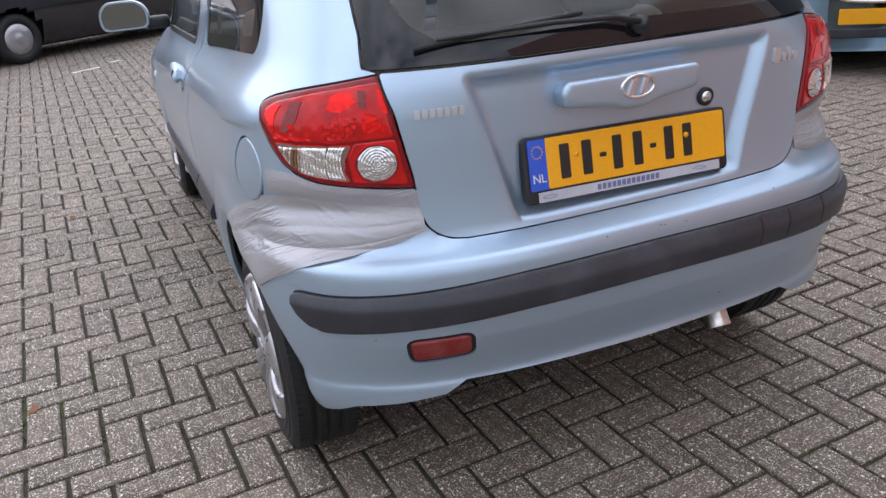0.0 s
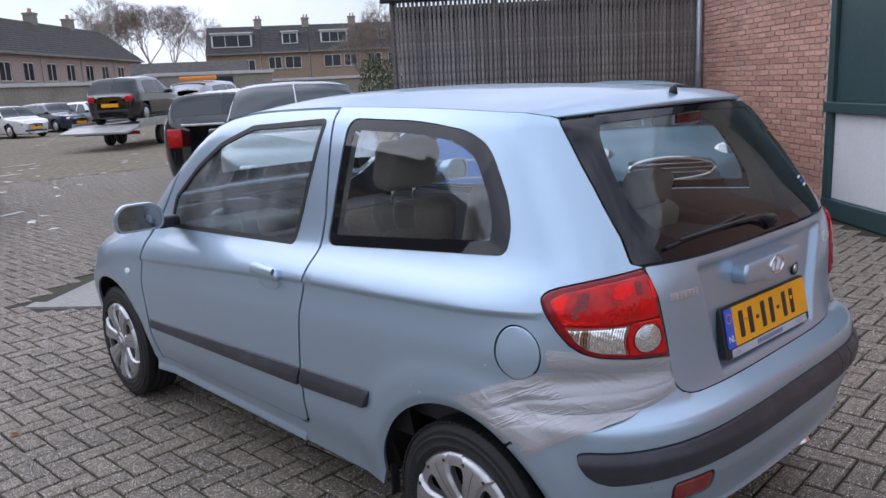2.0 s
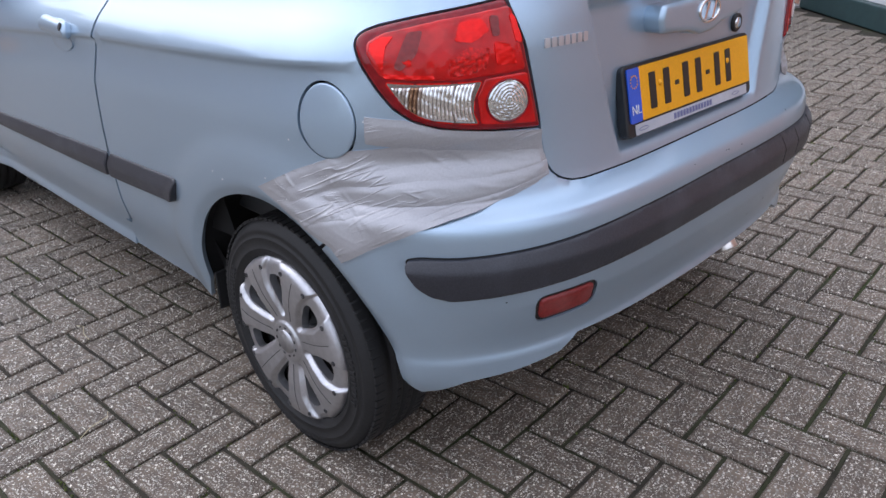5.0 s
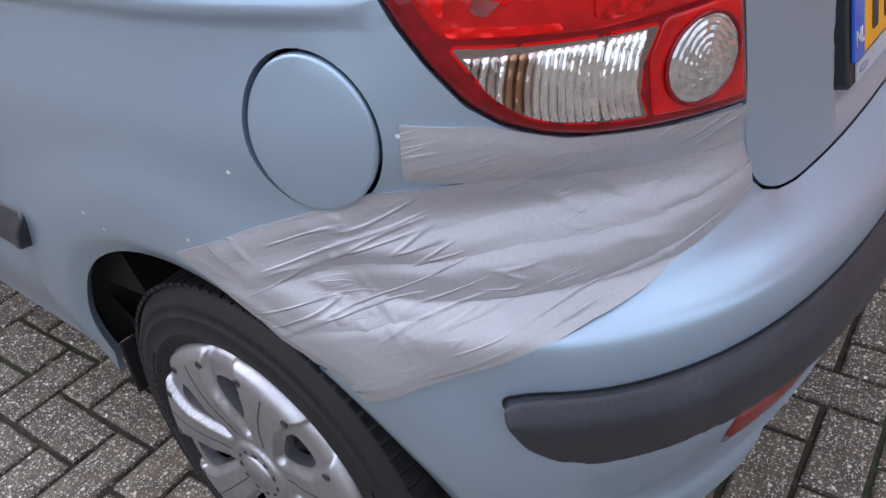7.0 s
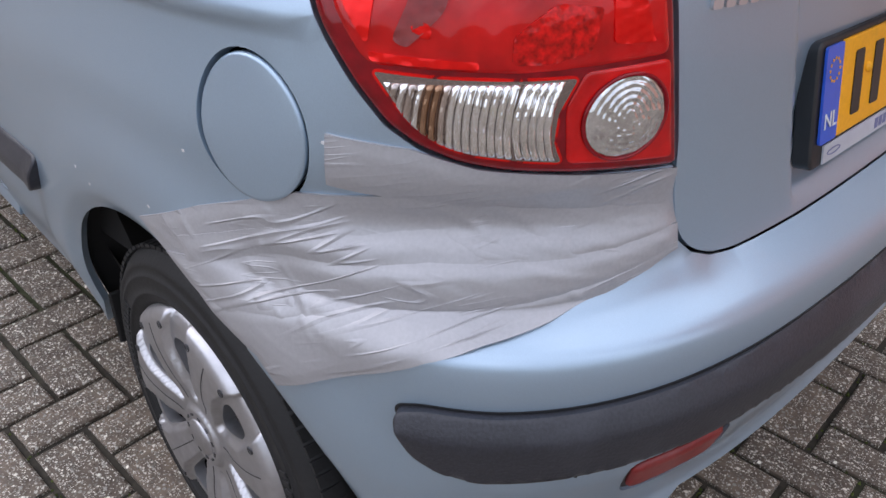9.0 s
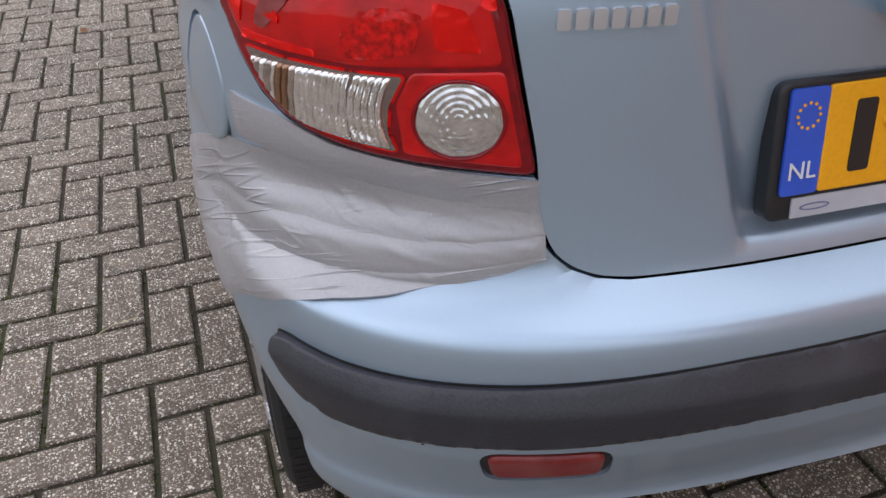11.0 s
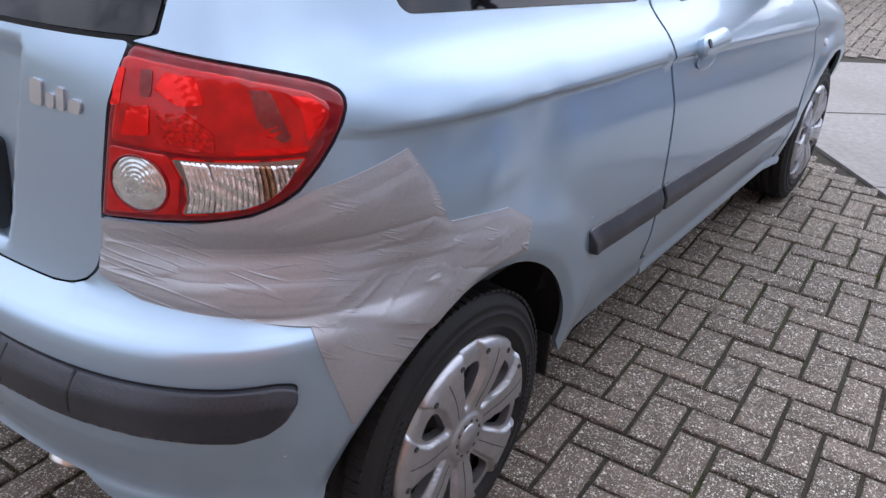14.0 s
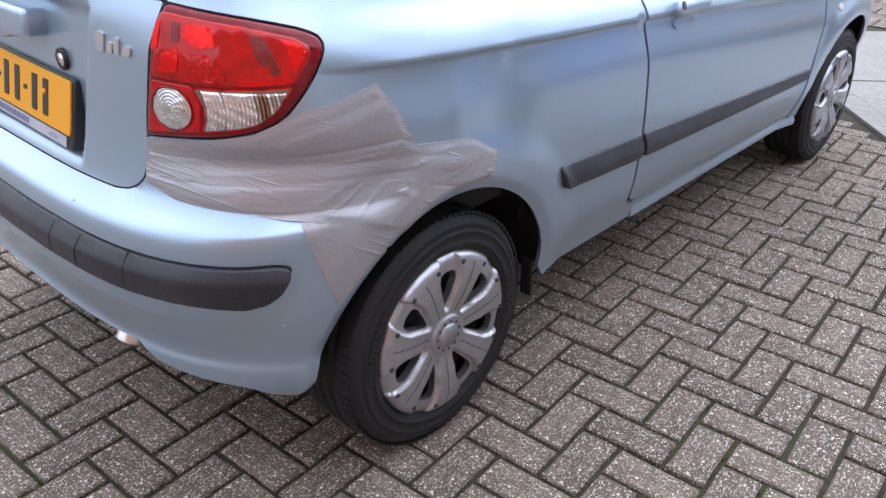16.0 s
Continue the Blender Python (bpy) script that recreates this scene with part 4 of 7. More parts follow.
def recess(v):
    a, z = np.abs(v[:, 0]), v[:, 1]
    w = 0.315 + (z - 0.73) * 0.33
    d = np.minimum(np.minimum(w - a, (z - 0.709) - 0.25 * np.maximum(a - 0.20, 0) ** 2), 1.012 - z)
    return -0.028 * ease(-0.009, 0.018, d)


half = [(0.0, 0.690), (0.30, 0.690), (0.42, 0.6910), (0.452, 0.6955), (0.476, 0.7065), (0.493, 0.7225), (0.503, 0.743), (0.5105, 0.775), (0.5165, 0.83), (0.5345, 0.92), (0.5425, 0.96), (0.5655, 1.017), (0.5735, 1.036), (0.0, 1.037)]
hatch_line = [(a, z) for a, z in half[:-1]] + [(-a, z) for a, z in half[-2:0:-1]]
hatch = sheet("hatch", tail_chart, rounded(shrunk(rounded(hatch_line, 0.012, 0.012), 0.0010), 0, 0.012), M["paint"], car, (), 0.0095, lift=recess, rim=0.03, label="pale blue hatch with recessed plate panel")
rear = [(0.600, 1.042), (0.618, 1.104), (0.676, 1.22), (0.741, 1.33), (0.783, 1.389), (0.70, 1.3925), (0.55, 1.3970), (0.30, 1.4010), (0.0, 1.4025)]
rear_line = rounded([(a, z) for a, z in rear] + [(-a, z) for a, z in rear[-2::-1]], 0.012, 0.02)
REAR_CLEAR = [(0.455, 1.078), (0.528, 1.117), (0.575, 1.166), (0.608, 1.221), (0.632, 1.291), (0.650, 1.348), (0.642, 1.378)]
rear_clear = rounded([(a, z) for a, z in REAR_CLEAR] + [(0.0, 1.388)] + [(-a, z) for a, z in REAR_CLEAR[::-1]] + [(0.0, 1.084)], 0.02, 0.02)
border = sheet("rear_window_border", tail_chart, rear_line, M["frit"], hatch, [rear_clear], 0.012, out=0.0, rim=0.006, label="glossy black rear window border")
sheet("rear_window", tail_chart, rear_clear, M["dark_glass"], hatch, (), 0.014, out=-0.001, rim=0.0, label="tinted rear window").visible_shadow = False
corner_x = float(half_width(0.502, float(seam_z(0.502)))) + 0.001
spoiler_v, spoiler_f, rows, cols = [], [], 9, 41
for i in range(rows):
    f = i / (rows - 1)
    for j in range(cols):
        u = -0.792 + 1.584 * j / (cols - 1)
        p0 = shell([(u, 1.4065 - 0.010 * (abs(u) / 0.785) ** 2)], 0.004)[0]
        x1 = corner_x * u / 0.792
        p1 = roof_chart(np.array([(x1, 0.468 + 0.034 * (x1 / corner_x) ** 2)]))[0][0]
        p = p0 + (p1 - p0) * f
        p[2] += (0.010 * math.sin(math.pi * f) + 0.004 * (1 - f)) * (1 - abs(u / 0.792) ** 6)
        spoiler_v.append(p)
for i in range(rows - 1):
    for j in range(cols - 1):
        k = i * cols + j
        spoiler_f.append((k, k + 1, k + cols + 1, k + cols))
k0 = len(spoiler_v)
spoiler_v += [p + np.array((0, 0.02, -0.008)) for p in spoiler_v[:cols]]
spoiler_f += [(j + 1, j, k0 + j, k0 + j + 1) for j in range(cols - 1)]
part("hatch_spoiler", mesh_of("hatch_spoiler", spoiler_v, spoiler_f, M["paint"], True), M["paint"], hatch, "pale blue roof edge of the hatch")
nozzle = tube([(0, 0.375, 1.428), (0, 0.372, 1.452), (0, 0.366, 1.458)], 0.016, 12, taper=0.007)
part("washer_nozzle", nozzle, M["seal"], hatch, "black washer nozzle", True)
part("high_brake_light", boxes(((-0.08, 0.325, 1.345), (0.08, 0.40, 1.385)), bevel=0.008), M["white"], hatch, "pale high brake lamp housing")
part("brake_light_lens", boxes(((-0.07, 0.318, 1.352), (0.07, 0.326, 1.378))), M["deep_red"], hatch)
wa = [shell([(u, z)], 0.022)[0] for u, z in ((0.02, 1.068), (-0.05, 1.082), (-0.22, 1.086), (-0.47, 1.078))]
wiper = part("wiper", tube(wa, 0.008, 8, taper=0.004), M["seal"], hatch, "black rear wiper", True)
part("wiper_blade", tube([shell([(u, z)], 0.012)[0] for u, z in ((-0.13, 1.100), (-0.3, 1.090), (-0.51, 1.068))], 0.005, 6), M["rubber"], wiper, "thin rubber blade", True)
part("wiper_hub", lathe([(-0.02, 0.0), (-0.02, 0.022), (0.012, 0.019), (0.02, 0.0)], 20), M["seal"], wiper, "", True).matrix_world = Matrix.Translation(shell([(0.03, 1.066)], 0.01)[0].tolist()) @ pose(0, 0, 0, 0, 0, -90)

bar = rounded([(-0.192, 0.978), (-0.204, 0.955), (-0.196, 0.925), (-0.07, 0.914), (-0.03, 0.902), (0.03, 0.902), (0.07, 0.914), (0.182, 0.925), (0.192, 0.955), (0.186, 0.978)], 0.012, 0.012)
garnish = sheet("hatch_handle", tail_chart, bar, M["paint"], hatch, (), 0.014, out=0.016, crown=0.010, crown_width=0.012, rim=0.050, label="pale blue bar handle with an oval badge")
ring = arc(0.0, 0.949, 0.051, 0.0265, n=48)
badge = sheet("oval_badge", tail_chart, ring, M["chrome"], garnish, [arc(0.0, 0.949, 0.043, 0.0195, n=48)], 0.01, out=0.021, crown=0.003, crown_width=0.0035, rim=0.006, label="chrome oval badge")
sheet("badge_bar", tail_chart, rounded([(-0.030, 0.934), (-0.022, 0.931), (-0.004, 0.965), (-0.014, 0.966)], 0.002, 0.006), M["chrome"], badge, (), 0.01, out=0.0205, rim=0.005)
sheet("badge_bar", tail_chart, rounded([(0.006, 0.932), (0.016, 0.931), (0.030, 0.964), (0.022, 0.966)], 0.002, 0.006), M["chrome"], badge, (), 0.01, out=0.0205, rim=0.005)
for k in range(7):
    sheet("badge_bar", tail_chart, rounded([(-0.509 + k * 0.0137, 0.945), (-0.4985 + k * 0.0137, 0.945), (-0.4985 + k * 0.0137, 0.962), (-0.509 + k * 0.0137, 0.962)], 0.003, 0.006), M["badge"], hatch, (), 0.01, out=0.004, rim=0.005, label="small silver maker's bar")
for k, (w, h) in enumerate(((0.026, 0.034), (0.017, 0.020), (0.014, 0.030), (0.022, 0.018))):
    u = (0.422, 0.450, 0.469, 0.486)[k]
    sheet("model_bar", tail_chart, rounded([(u, 0.942), (u + w * 0.8, 0.940), (u + w, 0.940 + h), (u + w * 0.25, 0.942 + h)], 0.006, 0.006), M["badge"], hatch, (), 0.01, out=0.004, rim=0.005, label="small slanted silver bar")
lock = lathe([(0.0, 0.021), (0.010, 0.021), (0.012, 0.018), (0.010, 0.014), (0.010, 0.0)], 28)
lock_at = pose(0.217, 0.082, 0.889, 0, 0, -90)
keyhole = part("hatch_lock", lock, M["seal"], hatch, "round hatch lock", True)
keyhole.matrix_world = lock_at
core = part("lock_core", lathe([(0.0, 0.0125), (0.012, 0.0125), (0.012, 0.0)], 24), M["chrome"], keyhole, "bright lock core", True)
core.matrix_parent_inverse = lock_at.inverted()
core.matrix_world = lock_at

plate_at = pose(0.0, 0.056, 0.806, 78, 1.2, 0)
flat = flat_chart(plate_at)
holder = sheet("plate_holder", flat, rounded([(-0.267, -0.082), (0.267, -0.082), (0.267, 0.061), (-0.267, 0.061)], 0.014, 0.02), M["seal"], hatch, (), 0.05, rim=0.018, crown=0.003, crown_width=0.006, label="black number plate holder")
sheet("number_plate", flat, rounded([(-0.214, -0.053), (0.257, -0.053), (0.257, 0.055), (-0.214, 0.055)], 0.006, 0.02), M["yellow"], holder, (), 0.05, out=0.004, rim=0.003, crown=0.0008, crown_width=0.003, label="yellow reflective number plate")
sheet("country_band", flat, rounded([(-0.257, -0.053), (-0.2145, -0.053), (-0.2145, 0.055), (-0.257, 0.055)], 0.005, 0.02), M["blue"], holder, (), 0.05, out=0.004, rim=0.003, label="blue country band")
sheet("dealer_strip", flat, rounded([(-0.240, -0.0790), (0.240, -0.0790), (0.240, -0.0575), (-0.240, -0.0575)], 0.001, 0.02), M["plate_strip"], holder, (), 0.05, out=0.0025, rim=0.002, label="pale grey dealer strip")
for k in range(13):
    sheet("printed_bar", flat, rounded([(-0.095 + k * 0.0128, -0.0745), (-0.0855 + k * 0.0128, -0.0745), (-0.0845 + k * 0.0128, -0.062), (-0.094 + k * 0.0128, -0.062)], 0.001, 0.01), M["grey_print"], holder, (), 0.05, out=0.0032, rim=0.0004)
for x in (-0.213, 0.183):
    sheet("printed_mark", flat, arc(x, -0.0685, 0.018, 0.004, n=20), M["grey_print"], holder, [arc(x, -0.0685, 0.0155, 0.0026, n=20)], 0.05, out=0.0032, rim=0.0004)
for x0, x1, tall in ((-0.182, -0.158, 1), (-0.127, -0.103, 1), (-0.083, -0.066, 0), (-0.049, -0.025, 1), (0.005, 0.029, 1), (0.049, 0.066, 0), (0.089, 0.113, 1), (0.140, 0.164, 1)):
    z0, z1 = (-0.036, 0.038) if tall else (-0.004, 0.006)
    sheet("figure_bar", flat, rounded([(x0, z0), (x1, z0), (x1, z1), (x0, z1)], 0.004, 0.01), M["ink"], holder, (), 0.05, out=0.0052, rim=0.001)
for x in (-0.142, 0.148):
    part("plate_screw", lathe([(0.0, 0.0065), (0.003, 0.006), (0.005, 0.0)], 16), M["yellow"], holder, "yellow screw cap", True).matrix_world = plate_at @ pose(x, 0.012, 0.004, 0, -90, 0)
for k in range(12):
    a = k * math.tau / 12
    sheet("band_star", flat, arc(-0.236 + 0.0125 * math.cos(a), 0.028 + 0.0125 * math.sin(a), 0.0018, 0.0018, n=6), M["yellow"], holder, (), 0.05, out=0.005, rim=0.0005)
country = bpy.data.curves.new("country_letters", "FONT")
country.body, country.size, country.align_x, country.extrude = "NL", 0.026, "CENTER", 0.0004
letters = new("country_letters", bpy.data.meshes.new_from_object(new("country_source", country)))
bpy.data.objects.remove(bpy.data.objects["country_source"])
letters.data.materials.append(M["white"])
letters.parent = holder
letters.matrix_world = plate_at @ pose(-0.2355, -0.036, 0.0048)
tagged(letters, "white country letters NL")

lower = [(0.0, 0.366), (0.41, 0.374), (0.437, 0.374), (0.475, 0.347), (0.56, 0.334), (0.65, 0.322), (0.700, 0.300), (0.728, 0.292)]
def bumper_half(s):
    return ([(s * a, z) for a, z in lower] + arch_points(s, ARCHES[0], 5, 57, 22) + flank(s, [(0.80, 0.687), (0.70, 0.712), (0.60, 0.721), (0.530, 0.728), (0.5055, 0.7325), (0.5015, 0.7310), (0.4940, 0.7205), (0.4775, 0.7046), (0.4527, 0.6937), (0.4205, 0.6892), (0.30, 0.6884), (0.0, 0.6884)]))
right, left = bumper_half(1), bumper_half(-1)
bumper_line = rounded(right[1:-1] + [right[-1]] + left[-2:0:-1] + [left[0]], 0.003, 0.018)
fogs = [rounded([(s * 0.412, 0.441), (s * 0.533, 0.437), (s * 0.535, 0.505), (s * 0.410, 0.507)], 0.022, 0.012) for s in (-1, 1)]
bumper = sheet("rear_bumper", tail_chart, bumper_line, M["paint"], car, fogs[:1], 0.018, lift=flank_dents, extra=bumper_rows + arch_rows, rim=0.018, label="pale blue rear bumper with a dark rub strip")
def bumper_face(v):
    """The bumper strip's section: an upper face that leans back to a soft ridge, an upright lower one."""
    return 0.021 * np.clip((0.622 - v[:, 1]) / 0.034, 0, 1) - 0.002 * ease(0.575, 0.54, v[:, 1])


strip_half = [(0.0, 0.622), (0.30, 0.620), (0.50, 0.612), (0.66, 0.608), (0.715, 0.609), (0.737, 0.603), (0.733, 0.585), (0.720, 0.558), (0.700, 0.540), (0.670, 0.531), (0.56, 0.536), (0.30, 0.544), (0.0, 0.546)]
strip_line = rounded(strip_half + [(-a, z) for a, z in strip_half[-2:0:-1]], 0.008, 0.018)
strip = sheet("bumper_strip", tail_chart, strip_line, M["trim"], bumper, (), 0.007, out=0.001, lift=bumper_face, crown=0.002, crown_width=0.003, rim=0.014, label="scuffed dark grey bumper strip")
# black band laid on the bumper as the shade of the strip's gap
sheet("strip_gap", tail_chart, rounded(shrunk(strip_line, -0.0028), 0.0, 0.016), M["seal"], bumper, [rounded(shrunk(strip_line, 0.003), 0.0, 0.016)], 0.02, out=0.0008, rim=0.002, label="thin black band for the shade in the gap round the strip")
for u0, u1 in ((0.292, 0.284), (0.374, 0.362), (0.484, 0.476)):
    sheet("strip_crack", tail_chart, rounded([(u0, 0.614), (u0 + 0.003, 0.614), (u1 + 0.003, 0.552), (u1, 0.552)], 0, 0.006), M["seal"], strip, (), 0.02, out=0.0018, lift=bumper_face, rim=0.002, label="dark crack across the strip")
fog = sheet("fog_lamp", tail_chart, rounded(shrunk(fogs[0], 0.001), 0, 0.012), M["seal"], bumper, (), 0.02, out=-0.004, rim=0.01, label="dark red rear fog lamp")
sheet("fog_lens", tail_chart, rounded(shrunk(fogs[0], 0.0075), 0.004, 0.012), M["fog"], fog, (), 0.012, out=0.002, crown=0.004, crown_width=0.008, rim=0.008, label="weathered dark red lens")
pipe = part("exhaust_pipe", lathe([(0.20, 0.030), (0.004, 0.0325), (0.0, 0.0335), (-0.002, 0.032), (0.001, 0.0305), (0.02, 0.030)], 32), M["pipe"], car, "stained stainless exhaust tip", True)
pipe.matrix_world = pose(0.293, 0.060, 0.280, 0, -58, 90)
bore = part("pipe_bore", lathe([(0.008, 0.0303), (0.15, 0.029), (0.15, 0.0)], 24), M["inner"], pipe, "near-black inside of the exhaust tip", True)
rng = np.random.default_rng(4)
for u, z in ((-0.12, 0.655), (0.02, 0.652), (0.03, 0.651), (0.09, 0.648), (0.22, 0.43), (0.14, 0.62), (0.35, 0.665), (-0.585, 0.508), (0.29, 0.45)):
    sheet("paint_chip", tail_chart, arc(u, z, 0.0018, 0.0011, n=8), M["inner"], bumper, (), 0.05, out=0.0006, rim=0.0003)

# roof, windscreen, bonnet, nose
edge = [(float(half_width(y, float(seam_z(y)))), y) for y in np.linspace(0.50, 2.02, 22)]
roof_line = edge + [(-x, y) for x, y in edge[::-1]] + [(-0.52, 0.498), (-0.3, 0.481), (0.0, 0.472), (0.3, 0.481), (0.52, 0.498)]
roof = sheet("roof", roof_chart, rounded(roof_line, 0, 0.03), M["paint"], car, (), 0.04, out=-0.001, rim=0.03, label="pale blue roof")
sheet("headliner", roof_chart, rounded([(0.50, 0.55), (0.52, 2.0), (-0.52, 2.0), (-0.50, 0.55)], 0.05, 0.05), M["lining"], roof, (), 0.08, out=-0.035, rim=0.0, label="pale cloth headliner")
edge = [(float(half_width(y, float(seam_z(y)))) - 0.004, y) for y in np.linspace(2.03, 2.72, 16)]
sheet("windscreen", roof_chart, rounded(edge + [(-x, y) for x, y in edge[::-1]], 0, 0.04), M["glass"], car, (), 0.05, rim=0.006, label="raked windscreen").visible_shadow = False
sheet("windscreen_border", roof_chart, rounded(edge + [(-x, y) for x, y in edge[::-1]], 0, 0.04), M["frit"], car, [rounded([(0.50, 2.09), (0.62, 2.62), (-0.62, 2.62), (-0.50, 2.09)], 0.06, 0.03)], 0.05, out=0.003, rim=0.003, label="black windscreen border")
edge = [(float(half_width(y, float(seam_z(y)))), y) for y in np.linspace(2.735, 3.43, 14)]
sheet("bonnet", roof_chart, rounded(edge + [(-x, y) for x, y in edge[::-1]], 0, 0.04), M["paint"], car, (), 0.04, rim=0.02, label="pale blue bonnet")
nose_line = [(0.70, 0.36), (0.66, 0.24), (0.0, 0.22), (-0.66, 0.24), (-0.70, 0.36), (-0.695, 0.55), (-0.735, 0.70), (-0.62, 0.80), (-0.4, 0.868), (0.0, 0.888), (0.4, 0.868), (0.62, 0.80), (0.735, 0.70), (0.695, 0.55)]
sheet("front_bumper", front_chart, rounded(nose_line, 0.02, 0.03), M["paint"], car, (), 0.03, rim=0.02, label="pale blue nose and front bumper")

# inner shell, floor pan and cabin
grid_u = np.concatenate([np.arange(-3.9, -TURN_U, 0.1), np.linspace(-TURN_U, TURN_U, 45), np.arange(TURN_U + 0.1, 3.95, 0.1)])
grid_z = np.array([0.30, 0.34, 0.45, 0.60, 0.75, 0.88, 0.95])


def wheel_clear(y, z):
    return all(math.hypot(y - w, z - AXLE_Z) > ARCH + 0.02 for w in ARCHES)


verts, faces = [], []
for z in grid_z:
    verts += list(shell([(u, z) for u in grid_u], -0.05))
for j in range(len(grid_z) - 1):
    for i in range(len(grid_u) - 1):
        c = [j * len(grid_u) + i, j * len(grid_u) + i + 1, (j + 1) * len(grid_u) + i + 1, (j + 1) * len(grid_u) + i]
        m4 = np.mean([verts[k] for k in c], 0)
        if wheel_clear(m4[1], m4[2]) and not (m4[1] > 2.6 and m4[2] > 0.80):
            faces.append(c)
part("inner_body", mesh_of("inner_body", verts, faces, M["inner"], True), M["inner"], car, "dark inner body")
pan = boxes(((-0.60, 0.20, 0.235), (0.60, 3.5, 0.265)), ((-0.68, 1.0, 0.235), (0.68, 2.6, 0.265)), ((-0.60, 0.25, 0.62), (0.60, 0.95, 0.66)), ((-0.66, 2.62, 0.24), (0.66, 2.66, 0.86)), ((-0.55, 0.2, 0.24), (-0.53, 1.0, 0.64)), ((0.53, 0.2, 0.24), (0.55, 1.0, 0.64)))
part("floor_pan", pan, M["inner"], car, "dark underbody")
for s in (-1, 1):
    for wy in ARCHES:
        bm = bmesh.new()
        n = 24
        at = [(wy - 0.385 * math.cos(0.06 + 3.0 * k / n), AXLE_Z - 0.01 + 0.385 * math.sin(0.06 + 3.0 * k / n)) for k in range(n + 1)]
        rows = [[bm.verts.new((s * (x if x else float(half_width(y, z)) - 0.022), y, z)) for y, z in at] for x in (0.54, 0)]
        for k in range(n):
            bm.faces.new((rows[0][k], rows[0][k + 1], rows[1][k + 1], rows[1][k]))
        part("wheel_arch_liner", bm, M["inner"], car, "black wheel arch liner", True)
    part("mud_flap", boxes(((s * 0.742, 0.889, 0.228), (s * 0.776, 0.896, 0.335)), bevel=0.004), M["rubber"], car, "black rubber mud flap")
# added box that keeps light from leaking between spoiler and roof
part("roof_rail", boxes(((-0.38, 0.42, 1.392), (0.38, 0.54, 1.418)), bevel=0.008), M["inner"], car, "dark box added to block light at the roof's rear seam")
part("dashboard", boxes(((-0.66, 2.20, 0.55), (0.66, 2.62, 0.86)), ((-0.62, 2.26, 0.84), (-0.12, 2.56, 0.93)), ((-0.66, 2.34, 0.84), (0.66, 2.66, 0.89)), bevel=0.03), M["dash"], car, "dark grey dashboard", True)
wheel_at = pose(-0.34, 2.08, 0.83, 0, 62, -90)
steer = part("steering_wheel", tube([wheel_at @ Vector((0.0, 0.18 * math.cos(k * math.tau / 28), 0.18 * math.sin(k * math.tau / 28))) for k in range(28)], 0.015, 8, closed=True), M["dash"], car, "dark steering wheel", True)
part("steering_hub", boxes(((-0.03, -0.17, -0.03), (0.02, 0.17, 0.03)), ((-0.04, -0.06, -0.16), (0.02, 0.06, 0.05)), bevel=0.012, m=wheel_at), M["dash"], steer)


def car_seat(x, y, name="front_seat"):
    """A cloth front seat: cushion, backrest and headrest on posts."""
    bm = bmesh.new()
    box(bm, (x - 0.25, y, 0.38), (x + 0.25, y + 0.52, 0.56), 0.06)
    seat = part(name, bm, M["seat"], car, "grey cloth front seat", True)
    bm = bmesh.new()
    lean = Matrix.Translation((x, y + 0.06, 0.50)) @ pose(0, 0, 0, 15, 0, 0)
    box(bm, (-0.25, -0.07, 0.0), (0.25, 0.06, 0.60), 0.05, lean)
    part("backrest", bm, M["seat"], seat, "", True)
    bm = bmesh.new()
    box(bm, (-0.13, -0.05, 0.66), (0.13, 0.05, 0.84), 0.04, lean)
    part("headrest", bm, M["seat"], seat, "", True)
    for dx in (-0.05, 0.05):
        part("headrest_post", tube([lean @ Vector((dx, 0, 0.58)), lean @ Vector((dx, 0, 0.68))], 0.006, 8), M["chrome"], seat, "", True)


car_seat(-0.35, 1.36)
car_seat(0.35, 1.42)
bench = part("rear_bench", boxes(((-0.58, 0.86, 0.42), (0.58, 1.24, 0.58)), bevel=0.05), M["seat"], car, "grey cloth rear bench", True)
part("bench_back", boxes(((-0.58, -0.06, 0.0), (0.58, 0.07, 0.52)), bevel=0.05, m=Matrix.Translation((0, 0.86, 0.52)) @ pose(0, 0, 0, 18, 0, 0)), M["seat"], bench, "", True)
for x in (-0.34, 0.34):
    part("headrest", boxes(((x - 0.12, -0.05, 0.53), (x + 0.12, 0.05, 0.66)), bevel=0.035, m=Matrix.Translation((0, 0.86, 0.52)) @ pose(0, 0, 0, 18, 0, 0)), M["seat"], bench, "", True)
part("parcel_shelf", boxes(((-0.56, 0.26, 0.90), (0.56, 0.74, 0.925)), bevel=0.006), M["parcel"], car, "dark brown parcel shelf")
